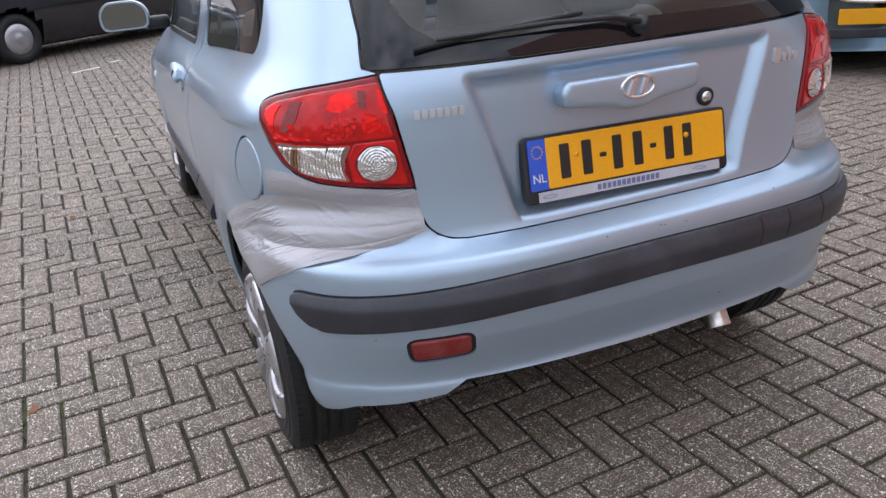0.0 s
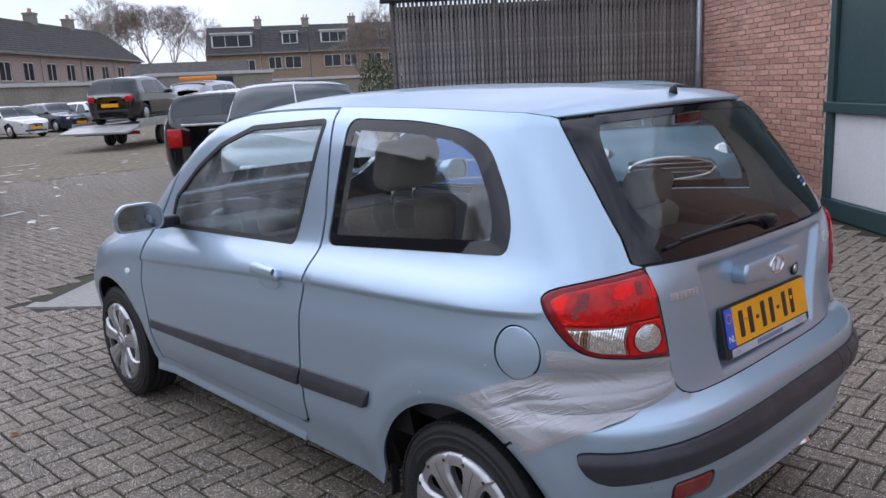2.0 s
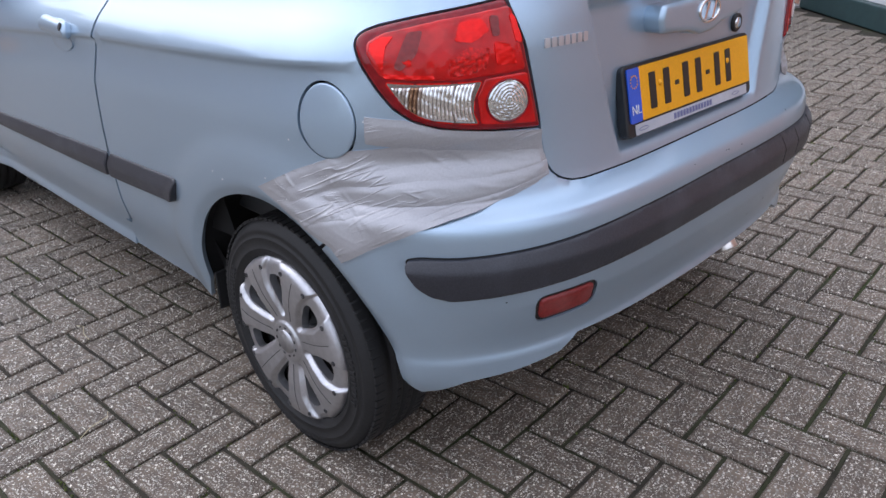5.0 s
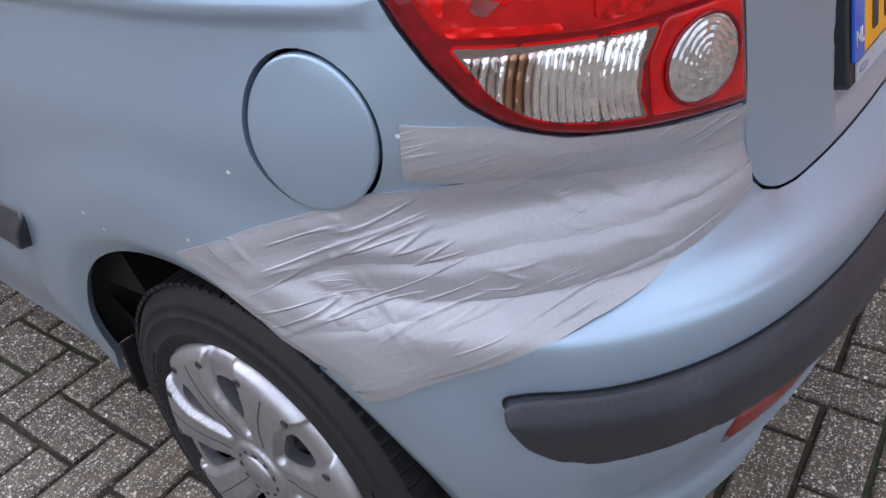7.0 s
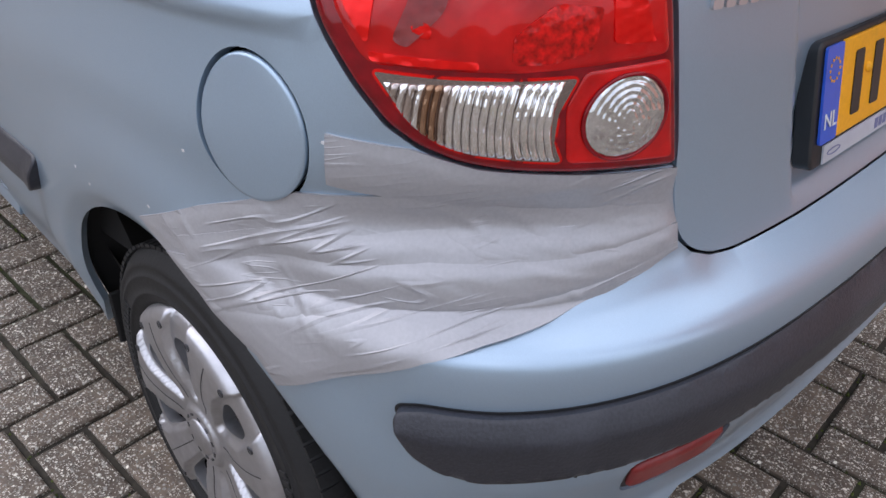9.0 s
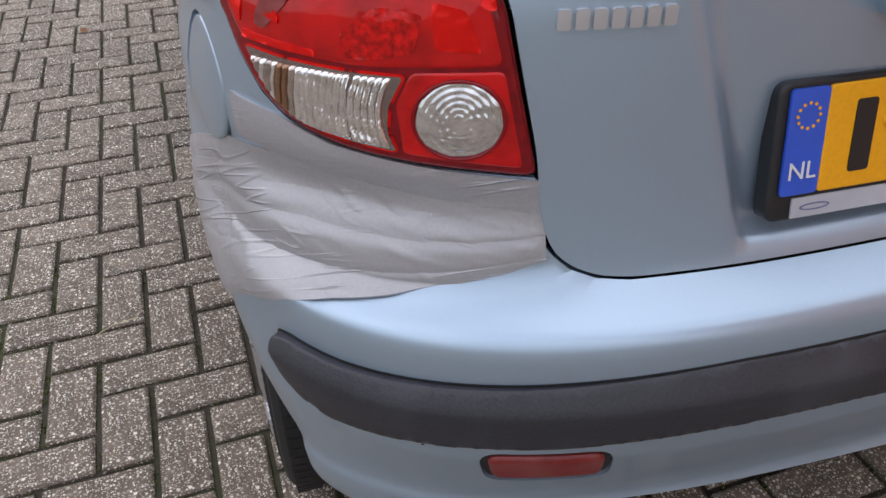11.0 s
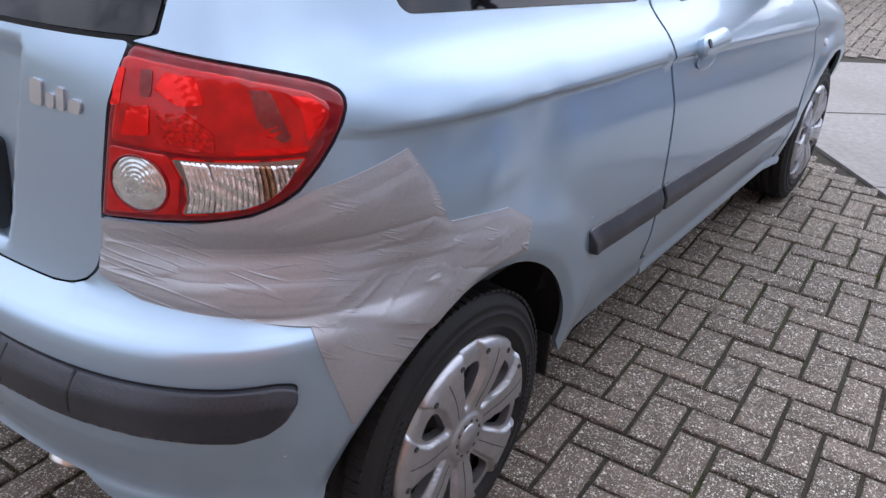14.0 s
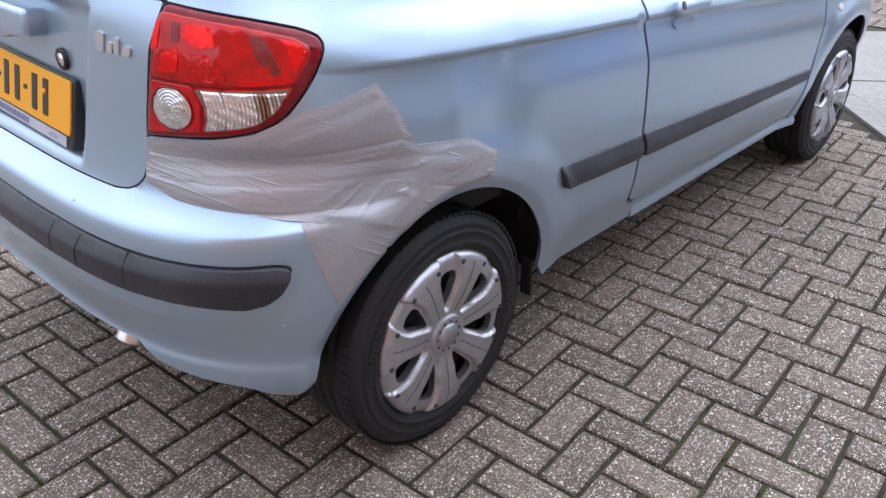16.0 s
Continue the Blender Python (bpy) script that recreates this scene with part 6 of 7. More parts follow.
wall_core = local("wall_core", boxes(((0.02, -6.0, -0.1), (3.49, -0.012, 3.4)), ((-4.0, -6.0, -0.1), (-3.4, -0.05, 3.4)), ((-4.0, -6.0, 2.9), (0.02, -0.05, 3.4)), ((-4.0, -6.0, -0.1), (0.02, -0.30, 2.9))), M["mortar"], building, "grey mortar behind the bricks")
# unseen wall, added to block sky light and darken the rear window's reflection
local("side_wall", boxes(((-7.2, -6.0, -0.1), (-4.005, -0.06, 3.9)), bevel=0.01), M["brick"], building, "plain brick wall added out of view to block the sky")
local("plinth", boxes(((-3.4, -0.12, 0.0), (0.10, 0.045, 0.185)), bevel=0.01), M["green"], building, "dark green plinth board")
local("corner_post", boxes(((0.0, -0.12, 0.185), (0.10, 0.035, 2.9)), bevel=0.008), M["green"], building, "dark green post")
local("sill_board", boxes(((-3.4, -0.12, 1.03), (0.115, 0.060, 1.135)), bevel=0.012), M["green"], building, "dark green sill board")
local("white_panel", boxes(((-3.4, -0.14, 0.187), (-0.003, -0.01, 1.028)), bevel=0.005), M["panel"], building, "plain white lower panel")
local("upper_panel", boxes(((-3.4, -0.14, 1.137), (-0.003, -0.005, 2.9)), bevel=0.005), M["green"], building, "dark green upper panel")
local("roof_edge", boxes(((-4.1, -6.1, 3.4), (3.6, 0.15, 3.55)), bevel=0.01), M["green"], building, "dark roof edge")
local("gravel_strip", boxes(((0.1, 0.0, -0.02), (3.5, 0.16, 0.012))), M["concrete"], building, "pale edging strip")

fence = thing("slatted_screen", "tall weathered grey timber slat screen beside a brick wall", "fence", WALL @ Matrix.Translation((3.55, 0.0, 0)), kind="structure")
slat_mesh = bpy.data.meshes.new("slat")
bm = boxes(((-0.016, -0.018, 0.05), (0.016, 0.018, 2.58)))
bm.to_mesh(slat_mesh)
bm.free()
slat_mesh.materials.append(M["slat"])
rs = random.Random(3)
for k in range(74):
    ob = new("slat", slat_mesh)
    ob.parent = fence
    ob.matrix_basis = Matrix.Translation((rs.uniform(-0.002, 0.002), 0.05 + k * 0.0578 + rs.uniform(-0.004, 0.004), rs.uniform(-0.006, 0.006))) @ pose(0, 0, 0, rs.uniform(-0.12, 0.12), 0, rs.uniform(-3, 3))
for z in (0.35, 1.12, 1.78, 2.45):
    local("rail", boxes(((0.02, 0.0, z), (0.065, 4.3, z + 0.07)), bevel=0.004), M["slat"], fence, "grey timber rail")
for y in (0.05, 1.45, 2.85, 4.25):
    local("fence_post", boxes(((0.067, y - 0.045, 0.0), (0.15, y + 0.045, 2.6)), bevel=0.006), M["slat"], fence, "square timber post")
local("cap_board", boxes(((-0.09, -0.06, 2.585), (0.18, 4.42, 2.65)), bevel=0.006), M["seal"], fence, "dark cap board")
# backing added to block the sky, so the gaps between slats turn dark
shed = thing("timber_store", "boarded backing added behind the slat screen to darken its gaps", "shed", WALL @ Matrix.Translation((3.55, 0.0, 0)))
local("wall", boxes(((1.1, -0.6, 0.0), (1.2, 4.15, 2.45)), bevel=0.01), M["slat"], shed, "boarded wall added to close the slat gaps")
local("roof", boxes(((0.9, -0.7, 2.45), (3.5, 4.2, 2.53)), bevel=0.01), M["seal"], shed, "dark roof added over the backing")
down = thing("downpipe", "pale zinc downpipe at the wall's corner", "downpipe", WALL @ Matrix.Translation((3.45, 0.055, 0)))
local("pipe", tube([(0, 0, 0.0), (0, 0, 3.35)], 0.045, 16), M["zinc"], down, "", True)
for z in (0.5, 1.5, 2.5):
    local("pipe_bracket", lathe([(-0.02, 0.045), (-0.02, 0.05), (0.02, 0.05), (0.02, 0.045)], 16), M["zinc"], down).matrix_basis = pose(0, 0, z, 0, 90, 0)

# ---- other vehicles ----


def parked_car(name, label, paint, m, length=4.0, width=1.68, height=1.45, nose=0.24, screen=0.36, tail=0.86, boot=0.97, bonnet=0.62, rear_z=0.62, front_lamp=True, plate=True, lamp=(0.47, 0.59, 0.10)):
    """A parked car: y ahead, 0 at its tail. nose, screen, tail and boot are shares of the length along the roofline, bonnet and rear_z of the height."""
    car2 = thing(name, label, "car", m)
    L, H, W = length, height, width / 2
    belt = 0.60 * H
    top = curve((0.0, rear_z * H * 0.92), ((1 - boot) * L + 0.02, rear_z * H), ((1 - tail) * L + (0.02 if boot > 0.95 else 0.15), H * 0.955), (0.42 * L, H), ((1 - screen) * L - 0.35, H * 0.985), ((1 - nose) * L - 0.02, bonnet * H * 1.03), (L - 0.25, bonnet * H * 0.90), (L, bonnet * H * 0.72))
    across = curve((0.0, 0.88), (0.12, 0.95), (0.35, 1.0), (0.60, 0.985), (0.68, 0.93), (0.93, 0.76), (0.975, 0.66), (0.995, 0.40), (1.0, 0.0))
    low = 0.19
    ys = np.concatenate([np.linspace(0, 0.3, 8), np.linspace(0.36, L - 0.36, 44), np.linspace(L - 0.3, L, 8)])
    ss = np.array([0, 0.06, 0.12, 0.2, 0.3, 0.4, 0.5, 0.56, 0.60, 0.64, 0.68, 0.76, 0.84, 0.90, 0.94, 0.965, 0.98, 0.99, 0.997, 1.0])

    def at(y, s, out=0.0):
        t = float(top(y))
        z = low + s * (t - low)
        share = s if t > 0.8 * H else s * (0.60 + 0.40 * max(0.0, (t - belt * 0.8) / (0.8 * H - belt * 0.8)) if s < 2 else 1)
        wide = float(across(min(1.0, (z - low) / (H - low) if s < 0.93 or t > 0.93 * H else 0.6 + 0.4 * s)))
        if s >= 0.93:
            wide = float(across(min(1.0, 0.93 * (t - low) / (H - low)))) * float(curve((0.93, 1.0), (0.965, 0.93), (0.99, 0.6), (1.0, 0.0))(s))
        end = float(bow(np.array(y + 0.02), 0.5, 3.0)) * float(bow(np.array(L + 0.02 - y), 0.7, 2.8))
        return ((W * wide * end + out), y, z + (out if s > 0.9 else 0))
    verts, faces = [], []
    for sgn in (1, -1):
        base = len(verts)
        for y in ys:
            for s in ss:
                x, yy, z = at(float(y), float(s))
                verts.append((sgn * x, yy, z))
        n = len(ss)
        for i in range(len(ys) - 1):
            for j in range(n - 1):
                yc, zc = (ys[i] + ys[i + 1]) / 2, verts[base + i * n + j][2]
                if any(math.hypot(yc - w, zc - 0.30) < 0.34 for w in (0.19 * L, 0.80 * L)):
                    continue
                a = base + i * n + j
                f = (a, a + n, a + n + 1, a + 1)
                faces.append(f if sgn < 0 else f[::-1])
    n = len(ss)
    for i in (0, len(ys) - 1):
        ring = [i * n + j for j in range(n)] + [len(ys) * n + i * n + j for j in range(n - 2, -1, -1)]
        faces.append(ring if i == 0 else ring[::-1])
    body = local("body", mesh_of("car_body", verts, faces, paint, True), paint, car2, "", True)

    def pane_strip(name2, y0, y1, y2, y3, s):
        """A side window between belt (y0..y1) and roof (y2..y3)."""
        vs, fs, k = [], [], 8
        for i in range(k + 1):
            for j in range(5):
                f, g = i / k, j / 4
                ya, yb = y0 + (y1 - y0) * f, y2 + (y3 - y2) * f
                y = ya + (yb - ya) * g
                zt = min(float(top(y)) - 0.09 * H, 0.925 * H)
                zz = belt + 0.02 + (zt - belt - 0.02) * g
                x, yy, z = at(y, (zz - low) / (float(top(y)) - low), 0.006)
                vs.append((s * x, yy, zz))
        for i in range(k):
            for j in range(4):
                a = i * 5 + j
                fs.append((a, a + 5, a + 6, a + 1) if s > 0 else (a, a + 1, a + 6, a + 5))
        local(name2, mesh_of(name2, vs, fs, M["far_glass"], True), M["far_glass"], body, "dark side window", True)
    ya, yb = (1 - tail) * L + 0.12, (1 - nose) * L - 0.25
    yr0, yr1 = (1 - tail) * L + 0.32, (1 - screen) * L - 0.38
    for s in (-1, 1):
        mid = 0.47 * L
        pane_strip("side_window", ya + 0.05, mid - 0.04, yr0, mid - 0.06, s)
        pane_strip("side_window", mid + 0.04, yb, mid + 0.02, yr1, s)

    def screen_glass(name2, y0, y1, z_lo, z_hi):
        vs, fs = [], []
        steps = np.linspace(y0, y1, 9)
        for y in steps:
            t = float(top(y))
            for s in (0.955, 0.975, 0.99, 0.997, 1.0):
                vs.append(at(float(y), s, 0.008))
        m2 = len(vs)
        vs += [(-x, y, z) for x, y, z in vs]
        for q in (0, m2):
            for i in range(8):
                for j in range(4):
                    a = q + i * 5 + j
                    fs.append((a, a + 5, a + 6, a + 1))
        local(name2, mesh_of(name2, vs, fs, M["far_glass"], True), M["far_glass"], body, "dark " + name2.replace("_", " "), True)
    screen_glass("windscreen", (1 - screen) * L - 0.25, (1 - nose) * L - 0.10, 0, 0)
    screen_glass("rear_window", (1 - boot) * L + (0.06 if boot > 0.95 else 0.02), (1 - tail) * L + (0.03 if boot > 0.95 else 0.12), 0, 0)
    for wy in (0.19 * L, 0.80 * L):
        for s in (-1, 1):
            wheel = local("wheel", lathe([(-0.02, 0.185), (0.0, 0.17), (-0.02, 0.10), (0.005, 0.05), (0.005, 0.0)], 24), M["cap"], car2, "", True)
            tyre = local("tyre", lathe([(-0.17, 0.19), (-0.18, 0.25), (-0.16, 0.295), (-0.02, 0.295), (0.005, 0.25), (0.0, 0.19), (-0.03, 0.18)], 28), M["rubber"], wheel, "", True)
            wheel.matrix_basis = pose(s * (W - 0.03), wy, 0.295, 0, 0, 0 if s > 0 else 180)
    dark = boxes(((-W + 0.2, 0.25, 0.16), (W - 0.2, L - 0.3, 0.5)))
    local("underbody", dark, M["inner"], car2)
    for s in (-1, 1):
        x = s * (W - 0.27)
        local("tail_lamp", boxes(((x - lamp[2] + s * 0.02, 0.012, lamp[0] * H), (x + lamp[2] + s * 0.02, 0.18, lamp[1] * H)), bevel=0.02), M["red"], body, "red tail lamp", True)
        if front_lamp:
            local("headlamp", boxes(((x - 0.12, L - 0.26, 0.40 * H), (x + 0.08, L - 0.075, 0.49 * H)), bevel=0.03), M["clear"], body, "clear headlamp", True)
        mir = boxes(((s * (W - 0.06), (1 - nose) * L - 0.42, belt + 0.02), (s * (W + 0.13), (1 - nose) * L - 0.30, belt + 0.15)), bevel=0.03)
        local("door_mirror", mir, M["black_car"], body, "dark door mirror", True)
    if plate:
        local("rear_plate", boxes(((-0.26, -0.03, 0.36 * H), (0.26, 0.05, 0.36 * H + 0.11)), bevel=0.004), M["yellow"], body, "yellow number plate")
        local("front_plate", boxes(((-0.26, L - 0.03, 0.27 * H), (0.26, L + 0.012, 0.27 * H + 0.11)), bevel=0.004), M["yellow"], body, "yellow number plate")
    local("bumper_trim", boxes(((-W * 0.66, -0.02, 0.26 * H), (W * 0.66, 0.06, 0.31 * H)), bevel=0.01), M["trim"], body, "dark bumper trim")
    local("bumper_trim", boxes(((-W * 0.60, L - 0.06, 0.20 * H), (W * 0.60, L + 0.004, 0.25 * H)), bevel=0.01), M["trim"], body, "dark bumper trim")
    return car2


VIEW = np.array((-2.18, -0.91))


def at_bearing(deg, dist):
    return VIEW[0] + dist * math.sin(radians(deg)), VIEW[1] + dist * math.cos(radians(deg))


x, y = at_bearing(14.5, 37.5)
parked_car("small_white_car", "small white hatchback parked at the far side of the yard", M["white_car"], pose(x + 0.2, y + 3.7, 0, 0, 0, 196), 3.7, 1.6, 1.36)
x, y = at_bearing(16.6, 41.5)
parked_car("dark_blue_saloon", "dark blue saloon car parked in the yard", M["blue_car"], pose(x + 0.7, y + 4.2, 0, 0, 0, 194), 4.4, 1.75, 1.42)
x, y = at_bearing(19.0, 41.0)
parked_car("silver_car", "silver car parked in the yard", M["silver_car"], pose(x + 0.6, y + 4.0, 0, 0, 0, 196), 4.4, 1.75, 1.40)
# breakdown trailer with a black hatchback on it, behind a silver van
x, y = at_bearing(20.8, 25.6)
hitch = pose(x - 0.2, y, 0, 0, 0, -46)
trailer = thing("car_trailer", "flat aluminium car trailer with red lamps", "trailer", hitch)
deck = local("deck", boxes(((-1.05, 0.0, 0.62), (1.05, 5.2, 0.70)), bevel=0.01), M["deck"], trailer, "worn aluminium deck")
local("ramp", boxes(((-1.0, -0.9, -0.03), (1.0, 0.05, 0.03)), bevel=0.008, m=Matrix.Translation((0, 0, 0.65)) @ pose(0, 0, 0, 9)), M["deck"], trailer, "short tilted ramp")
local("side_rail", boxes(((1.0, 0.0, 0.70), (1.06, 5.2, 0.86)), bevel=0.01), M["deck"], trailer)
local("side_rail", boxes(((-1.06, 0.0, 0.70), (-1.0, 5.2, 0.78)), bevel=0.01), M["deck"], trailer)
local("lamp_bar", boxes(((-1.0, -0.06, 0.42), (1.0, 0.0, 0.52)), bevel=0.01), M["seal"], trailer, "dark lamp bar")
for s in (-1, 1):
    local("tail_lamp", boxes(((s * 0.72, -0.09, 0.43), (s * 0.98, -0.05, 0.53)), bevel=0.01), M["red"], trailer, "red lamp")
    for yy in (1.9, 2.7):
        wheel = local("wheel", lathe([(-0.18, 0.1), (-0.18, 0.24), (-0.16, 0.30), (-0.02, 0.30), (0.0, 0.25), (-0.02, 0.15), (0.0, 0.0)], 24), M["rubber"], trailer, "", True)
        wheel.matrix_basis = pose(s * 0.93, yy, 0.30, 0, 0, 0 if s > 0 else 180)
local("number_plate", boxes(((-0.3, -0.085, 0.44), (0.2, -0.062, 0.55)), bevel=0.004), M["yellow"], trailer, "yellow number plate")
parked_car("black_hatchback", "black hatchback loaded on a car trailer", M["black_car"], hitch @ Matrix.Translation((0.0, 0.4, 0.70)), 3.82, 1.65, 1.44)
van = parked_car("silver_van", "silver van with an orange light bar towing a trailer", M["silver_car"], hitch @ Matrix.Translation((0.2, 6.4, 0.0)), 4.8, 1.9, 2.0, 0.16, 0.26, 0.97, 0.995, 0.58, 0.9)
local("light_bar", boxes(((-0.7, 1.1, 2.0), (0.7, 1.4, 2.16)), bevel=0.03), M["orange"], van, "orange warning light bar", True)
# cars close ahead
parked_car("black_estate", "black estate car with red tail lamps parked ahead", M["black_car"], pose(3.43, 9.81, 0, 0, 0, -40), 4.6, 1.84, 1.57, 0.24, 0.36, 0.93, 0.985, 0.62, 0.72, plate=False, lamp=(0.47, 0.64, 0.11))
parked_car("silver_blue_car", "silver-blue car parked beside a black estate", M["silver_car"], pose(4.36, 9.43, 0, 0, 0, 150), 4.3, 1.74, 1.60, 0.22, 0.36)
parked_car("dark_saloon", "black saloon parked across the paving", M["black_car"], pose(0.50, 12.4, 0, 0, 0, 126), 4.5, 1.74, 1.43, 0.25, 0.37, 0.80, 0.88, 0.62, 0.66)
estate = [c for c in bpy.data.objects["black_estate"].children if c.name.startswith("body")][0]
local("chrome_bar", boxes(((-0.55, -0.035, 1.04), (0.55, 0.03, 1.075)), bevel=0.008), M["chrome"], estate, "chrome bar under the rear window")
mini = parked_car("small_grey_car", "grey-blue small car with chrome grille parked by a wall", M["teal_car"], pose(4.14 + 0.65 * 3.63, 2.81 + 0.76 * 3.63, 0, 0, 0, 180 - 40.5), 3.63, 1.69, 1.42, 0.20, 0.30, 0.93, 0.985, 0.63, 0.62, front_lamp=False)
mb = [c for c in mini.children if c.name.startswith("body")][0]
local("grille", boxes(((-0.38, 3.53, 0.56), (0.38, 3.63, 0.72)), bevel=0.03), M["seal"], mb, "black grille", True)
local("grille_surround", tube([(0.40 * math.cos(a) * (1 if abs(math.cos(a)) < 0.8 else 1), 3.62, 0.64 + 0.10 * math.sin(a)) for a in np.linspace(0, math.tau, 36, endpoint=False)], 0.016, 8, closed=True), M["chrome"], mb, "chrome grille surround", True)
for z in (0.60, 0.64, 0.68):
    local("grille_bar", boxes(((-0.36, 3.625, z), (0.36, 3.638, z + 0.012)), bevel=0.003), M["chrome"], mb, "thin chrome bar")
for s in (-1, 1):
    hl = local("headlamp", lathe([(-0.05, 0.115), (0.0, 0.115), (0.02, 0.10), (0.045, 0.05), (0.05, 0.0)], 28), M["clear"], mb, "round clear headlamp", True)
    hl.matrix_basis = pose(s * 0.57, 3.43, 0.73, 0, -22, 90)

# blue box added for an unidentified blue patch seen through the windows
stack = thing("covered_stack", "low box added for a bright blue patch beside a slat screen", "tarpaulin", pose(4.45, 6.05, 0, 0, 0, 42))
local("blue_sheet", boxes(((-0.75, -0.45, 0.0), (0.75, 0.45, 1.12)), bevel=0.05), M["patch_blue"], stack, "plain bright blue box", True)
for z in (0.22, 0.42, 0.62):
    local("cord", boxes(((-0.757, -0.457, z), (0.757, 0.457, z + 0.016)), bevel=0.004), M["white"], stack, "thin white line round the blue box")

# ---- houses, garages and trees beyond ----


def terraced_house(m, width, depth, eave, ridge, wall, openings, dormer=None, chimney=True, label=""):
    """One house of a terrace: front in the x-z plane at y = 0, facing -y; openings: (x, z, w, h) of its upper windows."""
    house = thing("terraced_house", label or "buff brick terraced house with a tiled roof", "house", m, "terraced houses")
    bm = bmesh.new()
    xs = sorted({0.0, width, *[o[0] for o in openings], *[o[0] + o[2] for o in openings]})
    zs = sorted({0.0, eave, *[o[1] for o in openings], *[o[1] + o[3] for o in openings]})
    for a, b in zip(xs, xs[1:]):
        for c, d in zip(zs, zs[1:]):
            if any(o[0] <= a and b <= o[0] + o[2] and o[1] <= c and d <= o[1] + o[3] for o in openings):
                continue
            box(bm, (a, 0, c), (b, 0.25, d))
    bmesh.ops.remove_doubles(bm, verts=bm.verts, dist=0.001)
    local("wall", bm, wall, house, "brick wall")
    local("rear_wall", boxes(((0, 0.26, 0), (width, depth, eave))), wall, house)
    r = bmesh.new()
    c = [(0, -0.35, eave - 0.1), (width, -0.35, eave - 0.1), (width, depth / 2, ridge), (0, depth / 2, ridge), (width, depth + 0.35, eave - 0.1), (0, depth + 0.35, eave - 0.1)]
    vs = [r.verts.new(p) for p in c]
    lows = [r.verts.new((p[0], p[1], p[2] - 0.18)) for p in c]
    for q in ((0, 1, 2, 3), (3, 2, 4, 5)):
        r.faces.new([vs[i] for i in q])
        r.faces.new([lows[i] for i in q][::-1])
    for a, b in ((0, 1), (1, 2), (2, 4), (4, 5), (5, 3), (3, 0)):
        r.faces.new((vs[b], vs[a], lows[a], lows[b]))
    n = int(math.hypot(depth / 2 + 0.35, ridge - eave + 0.1) / 0.34)
    courses = []
    for k in range(1, n):
        f = k / n
        yy, zz = -0.35 + (depth / 2 + 0.35) * f, eave - 0.1 + (ridge - eave + 0.1) * f
        courses.append((yy, zz))
    roof2 = local("roof", r, M["tile"], house, "dark tiled roof")
    for yy, zz in courses:
        local("tile_course", boxes(((0.0, yy - 0.04, zz - 0.02), (width, yy + 0.02, zz + 0.045))), M["tile"], roof2)
    # gable walls
    g = bmesh.new()
    for x0 in (0.01, width - 0.21):
        vs = [g.verts.new((x, y2, z2)) for x in (x0, x0 + 0.2) for y2, z2 in ((0, eave - 0.2), (depth, eave - 0.2), (depth / 2, ridge - 0.2))]
        g.faces.new(vs[:3])
        g.faces.new(vs[3:][::-1])
        for a, b in ((0, 1), (1, 2), (2, 0)):
            g.faces.new((vs[b], vs[a], vs[a + 3], vs[b + 3]))
    local("gable", g, wall, house)
    local("gutter", boxes(((0, -0.45, eave - 0.26), (width, -0.33, eave - 0.12)), bevel=0.02), M["slat"], house, "grey gutter")
    local("drainpipe", boxes(((width - 0.12, -0.10, 0), (width - 0.02, 0.0, eave - 0.2)), bevel=0.02), M["zinc"], house)
    if chimney:
        ch = local("chimney", boxes(((width - 0.6, depth / 2 - 0.45, ridge - 0.5), (width + 0.25, depth / 2 + 0.45, ridge + 0.75)), ((width - 0.68, depth / 2 - 0.52, ridge + 0.65), (width + 0.33, depth / 2 + 0.52, ridge + 0.80))), M["wall_grey"], roof2, "brick chimney")
        for dx in (-0.3, 0.05):
            local("chimney_pot", lathe([(0.0, 0.10), (0.4, 0.09), (0.4, 0.0)], 10), M["brick"], roof2).matrix_basis = pose(width + dx, depth / 2, ridge + 0.8, 0, -90, 0)
    for x0, z0, w, h in openings:
        window_of(house, x0, z0, w, h, 0.08)
    if dormer:
        x0, z0, w, h = dormer
        y0 = depth / 2 * (z0 - eave) / (ridge - eave) - 0.15
        local("dormer", boxes(((x0, y0 + 0.1, z0 - 0.1), (x0 + w, y0 + 2.6, z0 + h)), ((x0 - 0.15, y0 - 0.2, z0 + h), (x0 + w + 0.15, y0 + 2.8, z0 + h + 0.14))), M["frame"], roof2, "white boarded dormer")
        window_of(house, x0 + 0.1, z0 + 0.08, w - 0.2, h - 0.2, y0 + 0.08, 3 if w > 2 else 2)
    return house


